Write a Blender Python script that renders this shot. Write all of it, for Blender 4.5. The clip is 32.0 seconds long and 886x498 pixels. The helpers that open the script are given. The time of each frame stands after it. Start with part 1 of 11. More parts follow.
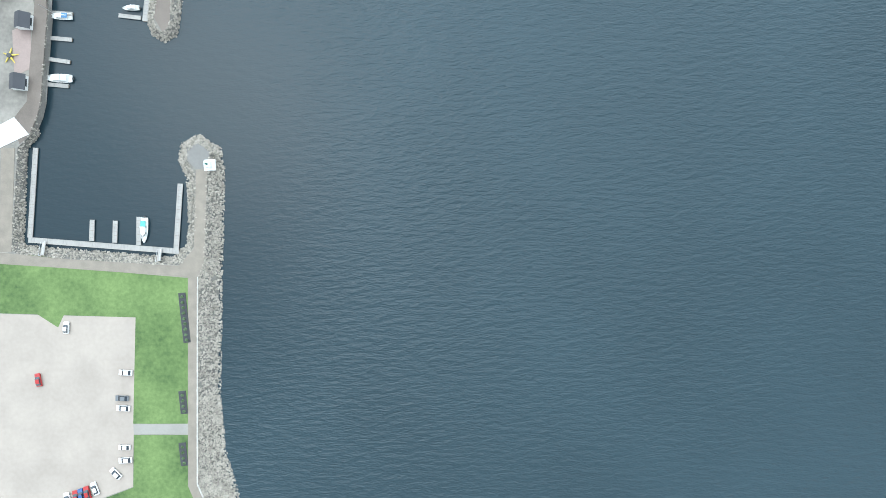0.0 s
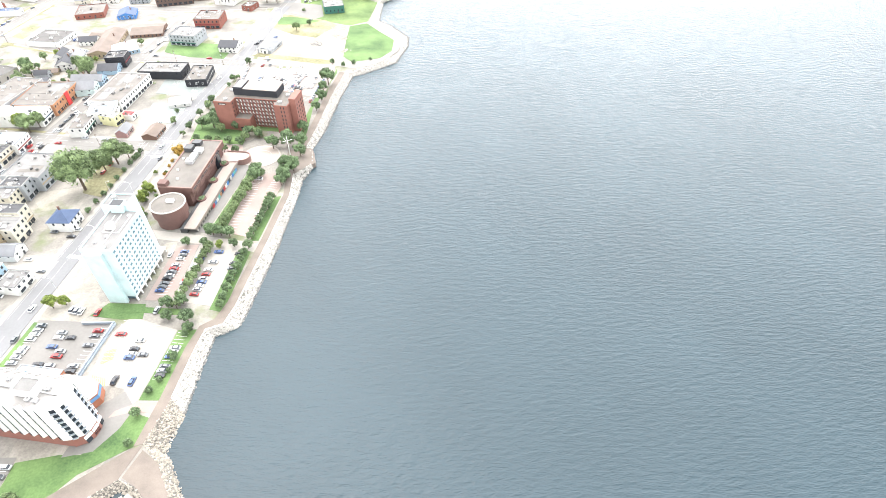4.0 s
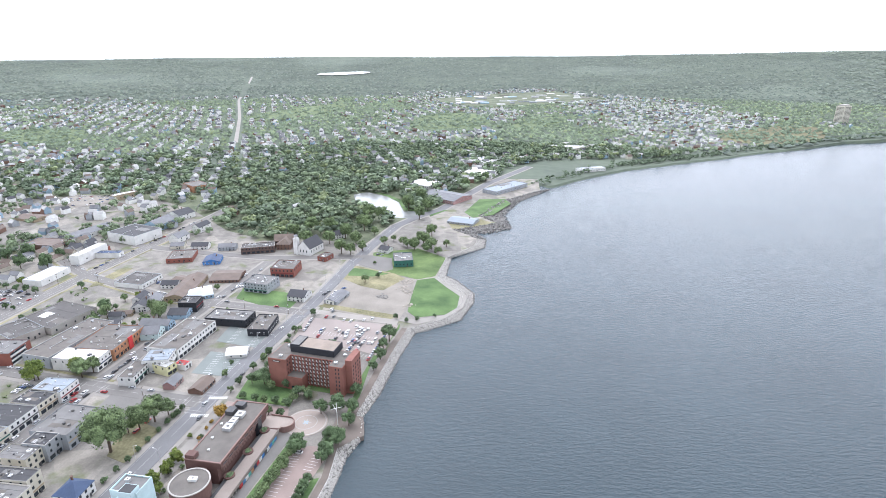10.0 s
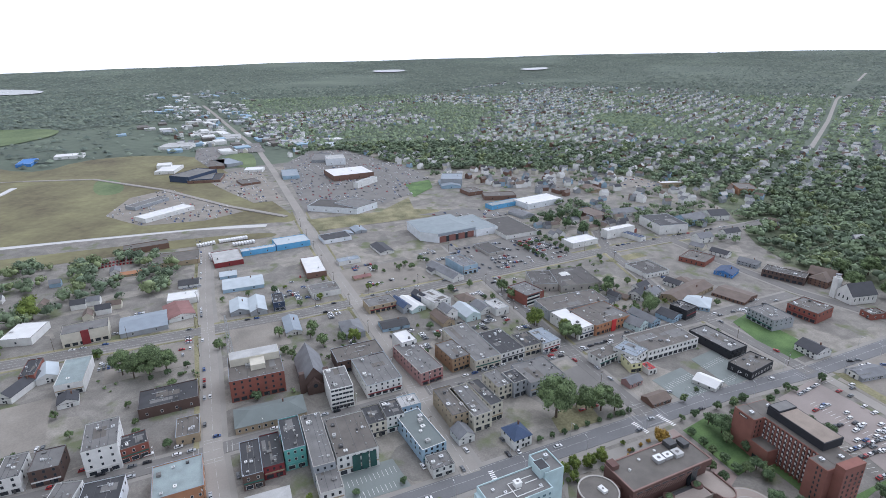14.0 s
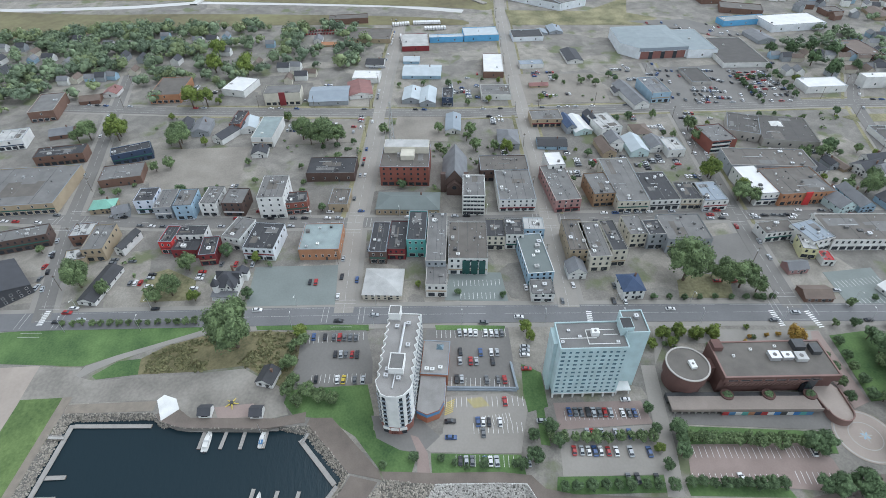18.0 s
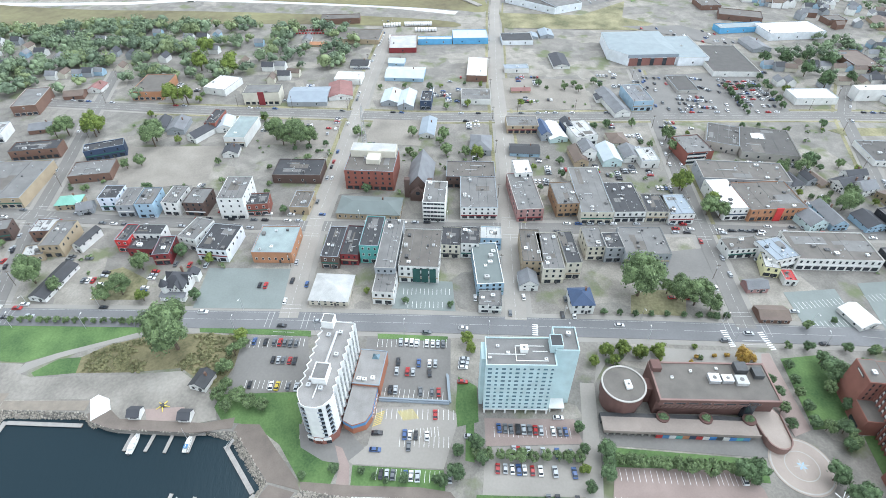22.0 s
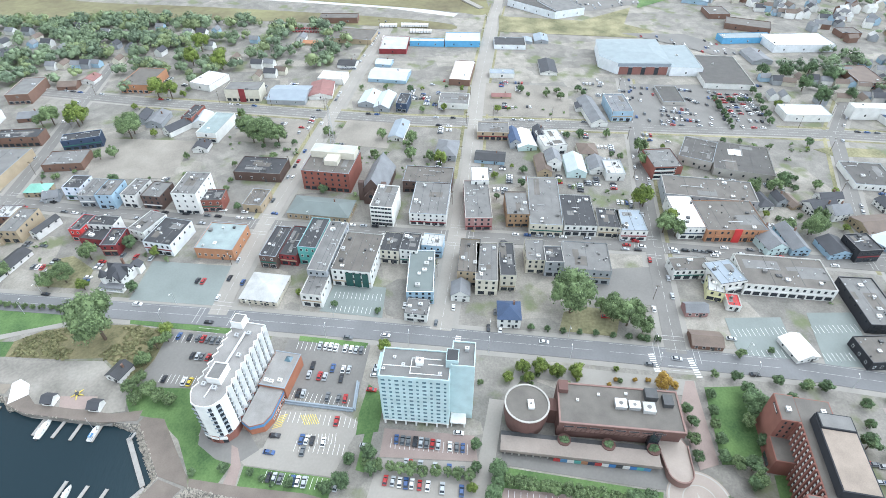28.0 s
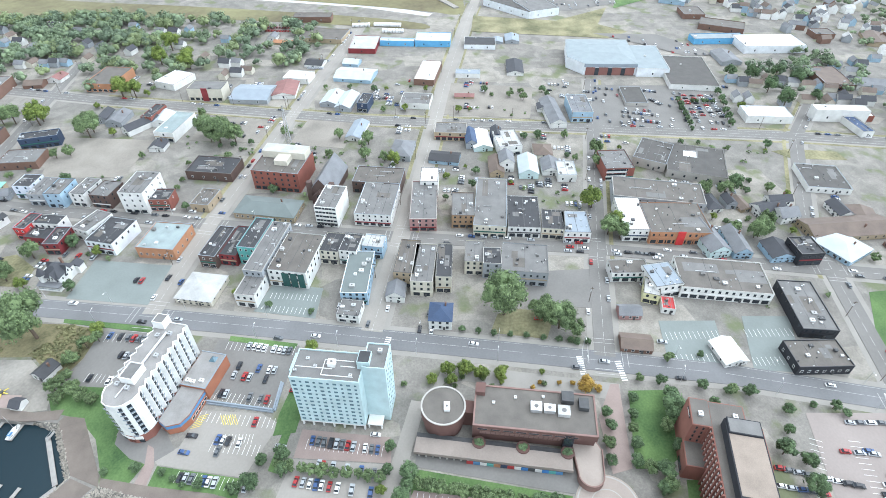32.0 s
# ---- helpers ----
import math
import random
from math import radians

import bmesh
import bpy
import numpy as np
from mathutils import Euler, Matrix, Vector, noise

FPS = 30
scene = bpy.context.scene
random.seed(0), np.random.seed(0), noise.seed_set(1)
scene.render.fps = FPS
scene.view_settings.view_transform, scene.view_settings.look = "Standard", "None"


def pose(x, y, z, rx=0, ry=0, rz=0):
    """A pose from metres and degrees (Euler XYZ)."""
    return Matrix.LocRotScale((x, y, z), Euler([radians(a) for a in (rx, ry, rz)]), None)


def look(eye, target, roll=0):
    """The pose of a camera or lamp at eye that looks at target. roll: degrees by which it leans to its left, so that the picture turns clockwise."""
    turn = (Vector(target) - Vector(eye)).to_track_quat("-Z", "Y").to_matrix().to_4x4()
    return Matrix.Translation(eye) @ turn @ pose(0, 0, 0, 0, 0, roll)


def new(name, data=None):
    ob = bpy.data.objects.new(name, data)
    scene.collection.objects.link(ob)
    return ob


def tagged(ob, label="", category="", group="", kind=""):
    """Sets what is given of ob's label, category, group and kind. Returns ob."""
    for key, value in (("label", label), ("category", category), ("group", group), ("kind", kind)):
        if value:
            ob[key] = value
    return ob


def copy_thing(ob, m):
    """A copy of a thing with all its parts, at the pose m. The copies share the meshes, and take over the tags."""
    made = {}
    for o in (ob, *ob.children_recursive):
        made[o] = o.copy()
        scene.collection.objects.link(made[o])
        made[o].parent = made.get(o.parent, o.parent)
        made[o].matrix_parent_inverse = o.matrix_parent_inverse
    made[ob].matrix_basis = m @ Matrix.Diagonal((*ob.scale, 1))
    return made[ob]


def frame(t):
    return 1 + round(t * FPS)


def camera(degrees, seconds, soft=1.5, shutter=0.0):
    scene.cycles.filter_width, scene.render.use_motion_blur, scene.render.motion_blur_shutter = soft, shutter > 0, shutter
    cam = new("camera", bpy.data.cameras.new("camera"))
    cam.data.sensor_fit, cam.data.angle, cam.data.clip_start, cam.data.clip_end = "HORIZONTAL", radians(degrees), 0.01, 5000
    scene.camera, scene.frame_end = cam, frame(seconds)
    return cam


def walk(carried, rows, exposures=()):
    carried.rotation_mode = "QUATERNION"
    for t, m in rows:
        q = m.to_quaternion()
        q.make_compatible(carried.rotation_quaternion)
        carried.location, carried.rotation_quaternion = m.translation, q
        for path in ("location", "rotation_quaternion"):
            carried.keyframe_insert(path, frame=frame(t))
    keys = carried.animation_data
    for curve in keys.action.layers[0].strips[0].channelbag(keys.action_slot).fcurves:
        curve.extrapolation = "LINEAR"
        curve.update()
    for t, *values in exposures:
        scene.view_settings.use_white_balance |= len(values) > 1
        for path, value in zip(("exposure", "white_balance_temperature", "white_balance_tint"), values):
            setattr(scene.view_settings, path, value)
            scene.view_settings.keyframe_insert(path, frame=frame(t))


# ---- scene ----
cam = camera(78.23, 32.0, 0.8)
PATH = [
    (0, -22.69, -117.97, 204.00, -0.673, 0.001, -2.865),
    (1, -22.48, -109.74, 203.37, -1.709, -0.006, -3.415),
    (2, -22.76, -101.23, 202.52, -2.349, 0.004, -2.608),
    (2.5, -23.14, -96.87, 202.05, 0.139, -0.000, -2.245),
    (3, -23.58, -92.53, 201.80, 16.220, 0.121, -2.404),
    (3.5, -24.04, -88.27, 201.85, 32.208, 0.135, -2.598),
    (4, -24.48, -84.12, 202.05, 46.851, -0.115, -2.652),
    (4.5, -24.92, -80.09, 202.37, 60.393, -0.006, -3.121),
    (5, -25.39, -76.77, 203.13, 68.700, -0.117, -3.319),
    (5.6, -25.88, -73.32, 203.93, 70.600, -0.235, -3.531),
    (6.5, -26.67, -67.79, 205.21, 70.466, -0.421, -3.864),
    (7, -27.12, -64.03, 205.62, 70.481, -0.361, -4.118),
    (7.5, -27.56, -60.17, 205.97, 70.499, -0.314, -4.373),
    (8, -28.01, -56.20, 206.26, 70.501, -0.251, -4.293),
    (8.5, -28.43, -52.16, 206.51, 70.455, -0.114, -3.061),
    (9, -28.82, -48.09, 206.72, 70.477, -0.187, -2.189),
    (9.5, -29.16, -43.98, 206.88, 70.420, -0.052, -0.215),
    (10, -29.43, -39.80, 206.98, 70.363, 0.040, 3.993),
    (10.5, -29.63, -35.54, 207.02, 70.307, 0.077, 9.572),
    (11, -29.78, -31.15, 206.96, 70.254, 0.127, 15.448),
    (11.5, -29.91, -26.61, 206.79, 70.168, 0.184, 22.182),
    (12, -30.06, -21.94, 206.51, 70.123, 0.379, 30.244),
    (12.5, -30.24, -17.17, 206.17, 70.075, 0.348, 38.938),
    (13, -30.47, -12.36, 205.86, 70.058, 0.404, 46.265),
    (13.5, -30.70, -7.50, 205.61, 70.029, 0.482, 53.220),
    (14, -30.86, -2.63, 205.46, 70.037, 0.537, 59.149),
    (14.5, -30.88, 2.23, 205.41, 70.032, 0.636, 65.411),
    (15, -30.73, 7.05, 205.43, 70.003, 0.663, 70.806),
    (15.5, -30.46, 11.82, 205.55, 66.173, 0.787, 74.701),
    (17.5, -29.02, 30.41, 209.15, 49.607, 0.470, 82.121),
    (18, -29.17, 35.00, 209.41, 49.575, 0.424, 83.017),
    (18.5, -29.37, 39.58, 209.62, 49.424, 0.422, 83.786),
    (19, -29.63, 44.14, 209.80, 49.404, 0.386, 84.479),
    (19.5, -29.91, 48.67, 209.97, 49.384, 0.356, 85.187),
    (20, -30.20, 53.16, 210.16, 49.399, 0.312, 85.480),
    (20.5, -30.49, 57.59, 210.37, 49.421, 0.312, 85.139),
    (21, -30.76, 61.96, 210.58, 49.438, 0.258, 84.797),
    (21.5, -31.02, 66.28, 210.79, 49.459, 0.206, 84.962),
    (22, -31.26, 70.57, 210.99, 49.452, 0.163, 85.425),
    (22.5, -31.50, 74.85, 211.19, 49.465, 0.136, 86.031),
    (23, -31.76, 79.15, 211.37, 49.448, 0.119, 86.535),
    (23.5, -32.02, 83.47, 211.55, 49.433, 0.118, 86.986),
    (24, -32.28, 87.81, 211.74, 49.425, 0.079, 87.415),
    (24.5, -32.53, 92.18, 211.93, 49.384, 0.137, 87.816),
    (25, -32.78, 96.57, 212.10, 49.352, 0.172, 88.262),
    (25.5, -33.02, 100.97, 212.27, 49.332, 0.178, 88.668),
    (27.5, -33.37, 118.74, 212.92, 49.367, 0.137, 89.739),
    (28, -33.45, 123.29, 212.97, 49.351, 0.127, 89.859),
    (28.5, -33.54, 127.86, 213.00, 49.338, 0.108, 90.006),
    (29, -33.66, 132.45, 213.00, 49.354, 0.124, 90.182),
    (29.5, -33.81, 137.04, 213.01, 49.357, 0.165, 90.363),
    (30, -33.98, 141.60, 213.04, 49.355, 0.190, 90.536),
    (30.5, -34.15, 146.14, 213.09, 49.333, 0.188, 90.668),
    (31, -34.31, 150.66, 213.19, 49.334, 0.158, 90.818),
    (31.5, -34.44, 155.16, 213.33, 49.298, 0.188, 90.725),
    (32, -34.55, 159.67, 213.47, 49.250, 0.154, 90.380),
]
walk(cam, [(t, pose(x, y, z, rx, ry, rz)) for t, x, y, z, rx, ry, rz in PATH], [(0, -0.02, 5900, 4), (1, 0.17, 5900, 4), (2, 0.46, 5900, 4), (2.7, 0.72, 6050, 7), (3.5, 0.98, 6450, 12), (4.3, 0.95, 7000, 15), (5.5, 0.5, 6550, 19), (7, 0.38, 6330, 20), (9, 0.12, 6280, 19), (11, -0.26, 6100, 18), (13, -0.74, 6050, 18), (15.5, -1.22, 5880, 16), (17.5, -0.98, 6020, 11), (19, -0.72, 6050, 9), (21, -0.31, 6050, 9), (24, -0.11, 6050, 9), (32, -0.07, 6050, 9)])

# ---- daylight: thin bright overcast ----
world = bpy.data.worlds.new("overcast_sky")
scene.world = world
world.use_nodes = True
wn, wl = world.node_tree.nodes, world.node_tree.links
wn.clear()
w_out, w_bg = wn.new("ShaderNodeOutputWorld"), wn.new("ShaderNodeBackground")
w_sky = wn.new("ShaderNodeTexSky")
w_sky.sky_type, w_sky.sun_disc = "NISHITA", False
w_sky.sun_elevation, w_sky.sun_rotation = radians(66), radians(320)
w_sky.air_density, w_sky.dust_density, w_sky.ozone_density = 1.0, 4.0, 1.0
w_noise, w_ramp, w_mix = wn.new("ShaderNodeTexNoise"), wn.new("ShaderNodeValToRGB"), wn.new("ShaderNodeMix")
w_noise.inputs["Scale"].default_value, w_noise.inputs["Detail"].default_value = 2.2, 6
w_ramp.color_ramp.elements[0].color, w_ramp.color_ramp.elements[1].color = (9.95, 10.75, 11.35, 1), (11.8, 12.6, 13.15, 1)
w_ramp.color_ramp.elements[0].position, w_ramp.color_ramp.elements[1].position = 0.35, 0.65
w_mix.data_type = "RGBA"
w_mix.inputs["Factor"].default_value = 0.92
wl.new(w_noise.outputs["Fac"], w_ramp.inputs["Fac"])
wl.new(w_sky.outputs["Color"], w_mix.inputs["A"])
wl.new(w_ramp.outputs["Color"], w_mix.inputs["B"])
w_co, w_sep, w_up, w_glow = wn.new("ShaderNodeTexCoord"), wn.new("ShaderNodeSeparateXYZ"), wn.new("ShaderNodeMapRange"), wn.new("ShaderNodeVectorMath")
w_glow.operation = "SCALE"
w_up.inputs["From Min"].default_value, w_up.inputs["From Max"].default_value = 0.0, 0.62
w_up.inputs["To Min"].default_value, w_up.inputs["To Max"].default_value = 2.8, 0.72
wl.new(w_co.outputs["Generated"], w_sep.inputs["Vector"])
wl.new(w_co.outputs["Generated"], w_noise.inputs["Vector"])
wl.new(w_sep.outputs["Z"], w_up.inputs["Value"])
wl.new(w_mix.outputs["Result"], w_glow.inputs["Vector"])
SUN_DIR = (-0.261, 0.312, 0.9135)
w_dot, w_halo, w_sum, w_nrm = wn.new("ShaderNodeVectorMath"), wn.new("ShaderNodeMapRange"), wn.new("ShaderNodeMath"), wn.new("ShaderNodeVectorMath")
w_dot.operation, w_nrm.operation, w_sum.operation = "DOT_PRODUCT", "NORMALIZE", "ADD"
w_dot.inputs[1].default_value = (-0.05, 0.598, 0.8)
w_halo.interpolation_type = "SMOOTHSTEP"
w_halo.inputs["From Min"].default_value, w_halo.inputs["From Max"].default_value = 0.35, 1.0
w_halo.inputs["To Min"].default_value, w_halo.inputs["To Max"].default_value = 0.0, 2.6
wl.new(w_co.outputs["Generated"], w_nrm.inputs[0])
wl.new(w_nrm.outputs["Vector"], w_dot.inputs[0])
wl.new(w_dot.outputs["Value"], w_halo.inputs["Value"])
wl.new(w_up.outputs["Result"], w_sum.inputs[0])
wl.new(w_halo.outputs["Result"], w_sum.inputs[1])
wl.new(w_sum.outputs["Value"], w_glow.inputs["Scale"])
wl.new(w_glow.outputs["Vector"], w_bg.inputs["Color"])
wl.new(w_bg.outputs["Background"], w_out.inputs["Surface"])
w_bg.inputs["Strength"].default_value = 0.1
sun = new("sun", bpy.data.lights.new("sun", "SUN"))
sun.data.energy, sun.data.angle, sun.data.color = 0.7, radians(30), (1.0, 0.97, 0.93)
sun.matrix_world = look((0, 0, 400), (SUN_DIR[0] * -300, SUN_DIR[1] * -300, 400 - SUN_DIR[2] * 300))

# ---- materials ----
MATS = {}


def mat(name, col, rough=0.85, var=0.18, scale=0.35, fine=6.0, bump=0.0, metal=0.0, tint=None, pieces=False):
    """A surface of base colour col with stains (scale, per metre), grain (fine) and optional relief."""
    m = bpy.data.materials.new(name)
    m.use_nodes = True
    nt = m.node_tree
    n, l = nt.nodes, nt.links
    b = n["Principled BSDF"]
    b.inputs["Roughness"].default_value, b.inputs["Metallic"].default_value = rough, metal
    co = n.new("ShaderNodeTexCoord")
    big, small = n.new("ShaderNodeTexNoise"), n.new("ShaderNodeTexNoise")
    big.inputs["Scale"].default_value, big.inputs["Detail"].default_value = scale, 5
    small.inputs["Scale"].default_value, small.inputs["Detail"].default_value = fine, 3
    geo = n.new("ShaderNodeNewGeometry")
    l.new(geo.outputs["Position"], big.inputs["Vector"])
    l.new(geo.outputs["Position"], small.inputs["Vector"])
    add = n.new("ShaderNodeMath")
    add.operation = "MULTIPLY_ADD"
    add.inputs[1].default_value = 0.45
    l.new(small.outputs["Fac"], add.inputs[0])
    l.new(big.outputs["Fac"], add.inputs[2])
    last = add.outputs[0]
    if pieces:
        rnd = n.new("ShaderNodeObjectInfo") if pieces == "object" else geo
        a2 = n.new("ShaderNodeMath")
        a2.operation = "MULTIPLY_ADD"
        a2.inputs[1].default_value = 0.55
        l.new(rnd.outputs["Random" if pieces == "object" else "Random Per Island"], a2.inputs[0])
        l.new(last, a2.inputs[2])
        sub = n.new("ShaderNodeMath")
        sub.operation = "SUBTRACT"
        sub.inputs[1].default_value = 0.27
        l.new(a2.outputs[0], sub.inputs[0])
        last = sub.outputs[0]
    ramp = n.new("ShaderNodeValToRGB")
    e = ramp.color_ramp.elements
    e[0].position, e[1].position = 0.45, 1.0
    t = tint or col
    e[0].color = (*[max(0, c * (1 - var)) for c in col], 1)
    e[1].color = (*[min(1, c * (1 + var)) for c in t], 1)
    l.new(last, ramp.inputs["Fac"])
    l.new(ramp.outputs["Color"], b.inputs["Base Color"])
    if bump:
        bp = n.new("ShaderNodeBump")
        bp.inputs["Strength"].default_value, bp.inputs["Distance"].default_value = min(1, bump), 0.6 if bump >= 1 else 0.15
        l.new(small.outputs["Fac"], bp.inputs["Height"])
        l.new(bp.outputs["Normal"], b.inputs["Normal"])
    MATS[name] = m
    return m


# walls
for key, c in dict(
        brick_brown=(0.17, 0.10, 0.075), brick_dark=(0.10, 0.065, 0.055), brick_red=(0.22, 0.075, 0.055),
        brick_orange=(0.40, 0.20, 0.11), brick_pink=(0.34, 0.20, 0.19), tan=(0.36, 0.29, 0.20), cream=(0.54, 0.51, 0.43),
        white=(0.64, 0.64, 0.62), metal_white=(0.66, 0.69, 0.72), red=(0.48, 0.035, 0.035), red_dark=(0.20, 0.03, 0.035),
        shingle_dark=(0.055, 0.057, 0.065), grey_clap=(0.30, 0.32, 0.34), blue_frame=(0.62, 0.66, 0.74), blue_pale=(0.30, 0.42, 0.52),
        blue=(0.06, 0.20, 0.48), blue_bright=(0.12, 0.36, 0.60), navy=(0.035, 0.055, 0.10), teal=(0.11, 0.36, 0.335), yellow_pale=(0.62, 0.60, 0.36), teal_pale=(0.50, 0.62, 0.62),
        black=(0.022, 0.024, 0.03), green_dark=(0.03, 0.12, 0.10), arena=(0.22, 0.10, 0.085), scaffold=(0.30, 0.20, 0.12),
        tower_blue=(0.45, 0.57, 0.585), trim_white=(0.70, 0.70, 0.68), trim_blue=(0.09, 0.22, 0.40), concrete=(0.40, 0.38, 0.35),
        wing_brick=(0.33, 0.13, 0.075), civic_brown=(0.13, 0.070, 0.060), civic_panel=(0.24, 0.15, 0.13), holi_red=(0.235, 0.098, 0.076), sign_red=(0.42, 0.05, 0.05)).items():
    mat(key, c, 0.8, 0.14, 0.22, 5.0, 0.1 if "brick" in key else 0.0)
# roofs
for key, c in dict(
        tar_grey=(0.16, 0.157, 0.152), tar_dark=(0.078, 0.073, 0.068), tar_light=(0.42, 0.42, 0.41), tar_black=(0.045, 0.046, 0.05), tar_brown=(0.125, 0.113, 0.10),
        tar_green=(0.25, 0.30, 0.30), copper=(0.20, 0.42, 0.34), shingle_grey=(0.17, 0.175, 0.185), shingle_brown=(0.145, 0.11, 0.09),
        shingle_blue=(0.05, 0.08, 0.15), roof_red=(0.24, 0.12, 0.11), roof_white=(0.68, 0.68, 0.67), metal_grey=(0.26, 0.30, 0.34),
        metal_pale=(0.44, 0.49, 0.52), arena_roof=(0.25, 0.29, 0.305), metal_green=(0.15, 0.175, 0.17), roof_hotel=(0.25, 0.24, 0.23), roof_tan=(0.27, 0.22, 0.18)).items():
    mat(key, c, 0.75, 0.10 if "metal" in key or "white" in key or key == "arena_roof" else 0.22, 0.16, 2.5)
# ground
def town_ground(name):
    """Old lots side by side: worn asphalt, gravel and packed earth, with weeds in the seams."""
    m = bpy.data.materials.new(name)
    m.use_nodes = True
    n, l = m.node_tree.nodes, m.node_tree.links
    b = n["Principled BSDF"]
    b.inputs["Roughness"].default_value = 0.95
    geo, mp, cell = n.new("ShaderNodeNewGeometry"), n.new("ShaderNodeMapping"), n.new("ShaderNodeTexVoronoi")
    mp.inputs["Rotation"].default_value, mp.inputs["Scale"].default_value = (0, 0, radians(-8)), (1.0, 0.62, 0.0)
    cell.distance, cell.feature = "CHEBYCHEV", "F1"
    cell.inputs["Scale"].default_value, cell.inputs["Randomness"].default_value = 0.034, 0.85
    sep, tone = n.new("ShaderNodeSeparateColor"), n.new("ShaderNodeValToRGB")
    l.new(geo.outputs["Position"], mp.inputs["Vector"])
    l.new(mp.outputs["Vector"], cell.inputs["Vector"])
    l.new(cell.outputs["Color"], sep.inputs["Color"])
    l.new(sep.outputs["Red"], tone.inputs["Fac"])
    e = tone.color_ramp.elements
    e[0].position, e[0].color = 0.0, (0.21, 0.198, 0.178, 1)
    e[1].position, e[1].color = 1.0, (0.27, 0.247, 0.214, 1)
    for p, c in ((0.25, (0.24, 0.225, 0.2, 1)), (0.5, (0.285, 0.264, 0.23, 1)), (0.72, (0.225, 0.21, 0.188, 1))):
        q = e.new(p)
        q.color = c
    tone.color_ramp.interpolation = "CONSTANT"
    last = tone.outputs["Color"]
    for scale, detail, lo, hi, dark, pale in ((0.09, 7, 0.35, 0.7, 0.78, 1.16), (1.1, 4, 0.3, 0.7, 0.84, 1.14)):
        nz, mr, mul = n.new("ShaderNodeTexNoise"), n.new("ShaderNodeMapRange"), n.new("ShaderNodeVectorMath")
        nz.inputs["Scale"].default_value, nz.inputs["Detail"].default_value, nz.inputs["Distortion"].default_value = scale, detail, 0.6
        for key, v in zip(("From Min", "From Max", "To Min", "To Max"), (lo, hi, dark, pale)):
            mr.inputs[key].default_value = v
        mul.operation = "SCALE"
        l.new(geo.outputs["Position"], nz.inputs["Vector"])
        l.new(nz.outputs["Fac"], mr.inputs["Value"])
        l.new(last, mul.inputs["Vector"])
        l.new(mr.outputs["Result"], mul.inputs["Scale"])
        last = mul.outputs["Vector"]
    weed, edge, mix = n.new("ShaderNodeTexNoise"), n.new("ShaderNodeMapRange"), n.new("ShaderNodeMix")
    weed.inputs["Scale"].default_value, weed.inputs["Detail"].default_value = 0.05, 9
    edge.inputs["From Min"].default_value, edge.inputs["From Max"].default_value = 0.56, 0.66
    edge.inputs["To Max"].default_value = 0.75
    mix.data_type = "RGBA"
    mix.inputs["B"].default_value = (0.12, 0.145, 0.06, 1)
    l.new(geo.outputs["Position"], weed.inputs["Vector"])
    l.new(weed.outputs["Fac"], edge.inputs["Value"])
    l.new(edge.outputs["Result"], mix.inputs["Factor"])
    l.new(last, mix.inputs["A"])
    l.new(mix.outputs["Result"], b.inputs["Base Color"])
    MATS[name] = m


town_ground("gravel")
mat("scrub", (0.118, 0.122, 0.058), 0.95, 0.4, 0.09, 0.9, 0, 0, (0.185, 0.16, 0.088))
mat("lot_pale", (0.345, 0.298, 0.258), 0.95, 0.12, 0.09, 0.7)
mat("gravel_pale", (0.25, 0.232, 0.205), 0.95, 0.34, 0.06, 0.7)
mat("terrace_stone", (0.28, 0.24, 0.212), 0.9, 0.15, 0.1, 1.5)
mat("lot_gravel", (0.25, 0.228, 0.198), 0.95, 0.25, 0.05, 0.9)
mat("asphalt", (0.165, 0.166, 0.17), 0.9, 0.16, 0.05, 1.0)
mat("asphalt_old", (0.185, 0.177, 0.166), 0.92, 0.16, 0.05, 0.9)
mat("asphalt_green", (0.20, 0.225, 0.215), 0.92, 0.14, 0.06, 1.0)
mat("street_pale", (0.295, 0.275, 0.248), 0.92, 0.12, 0.05, 1.0)
mat("sidewalk", (0.275, 0.26, 0.236), 0.92, 0.10, 0.1, 1.5)
mat("paver_red", (0.285, 0.222, 0.20), 0.9, 0.14, 0.1, 1.8)
mat("paver_pale", (0.34, 0.29, 0.255), 0.9, 0.12, 0.1, 1.8)
mat("walk_brown", (0.165, 0.138, 0.118), 0.88, 0.2, 0.15, 2.0)
mat("boardwalk", (0.225, 0.195, 0.16), 0.85, 0.16, 0.3, 2.5)
mat("grass", (0.055, 0.122, 0.040), 0.95, 0.34, 0.06, 1.0, 0, 0, (0.105, 0.17, 0.058))
mat("grass_worn", (0.072, 0.135, 0.040), 0.95, 0.36, 0.05, 0.8, 0, 0, (0.125, 0.178, 0.062))
mat("grass_dry", (0.105, 0.115, 0.048), 0.95, 0.4, 0.045, 0.6, 0, 0, (0.26, 0.235, 0.14))
mat("field_green", (0.10, 0.155, 0.062), 0.95, 0.3, 0.012, 0.2, 0, 0, (0.135, 0.17, 0.08))
mat("turf", (0.078, 0.165, 0.055), 0.95, 0.2, 0.02, 0.3, 0, 0, (0.10, 0.18, 0.062))
mat("field_brown", (0.19, 0.155, 0.08), 0.95, 0.30, 0.015, 0.2)
# greyed to match the haze put into the far woods' colours
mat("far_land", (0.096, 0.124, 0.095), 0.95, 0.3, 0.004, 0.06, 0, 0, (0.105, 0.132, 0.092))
mat("rock_pale", (0.43, 0.415, 0.385), 0.9, 0.24, 0.4, 2.0, 0.0, 0, None, "island")
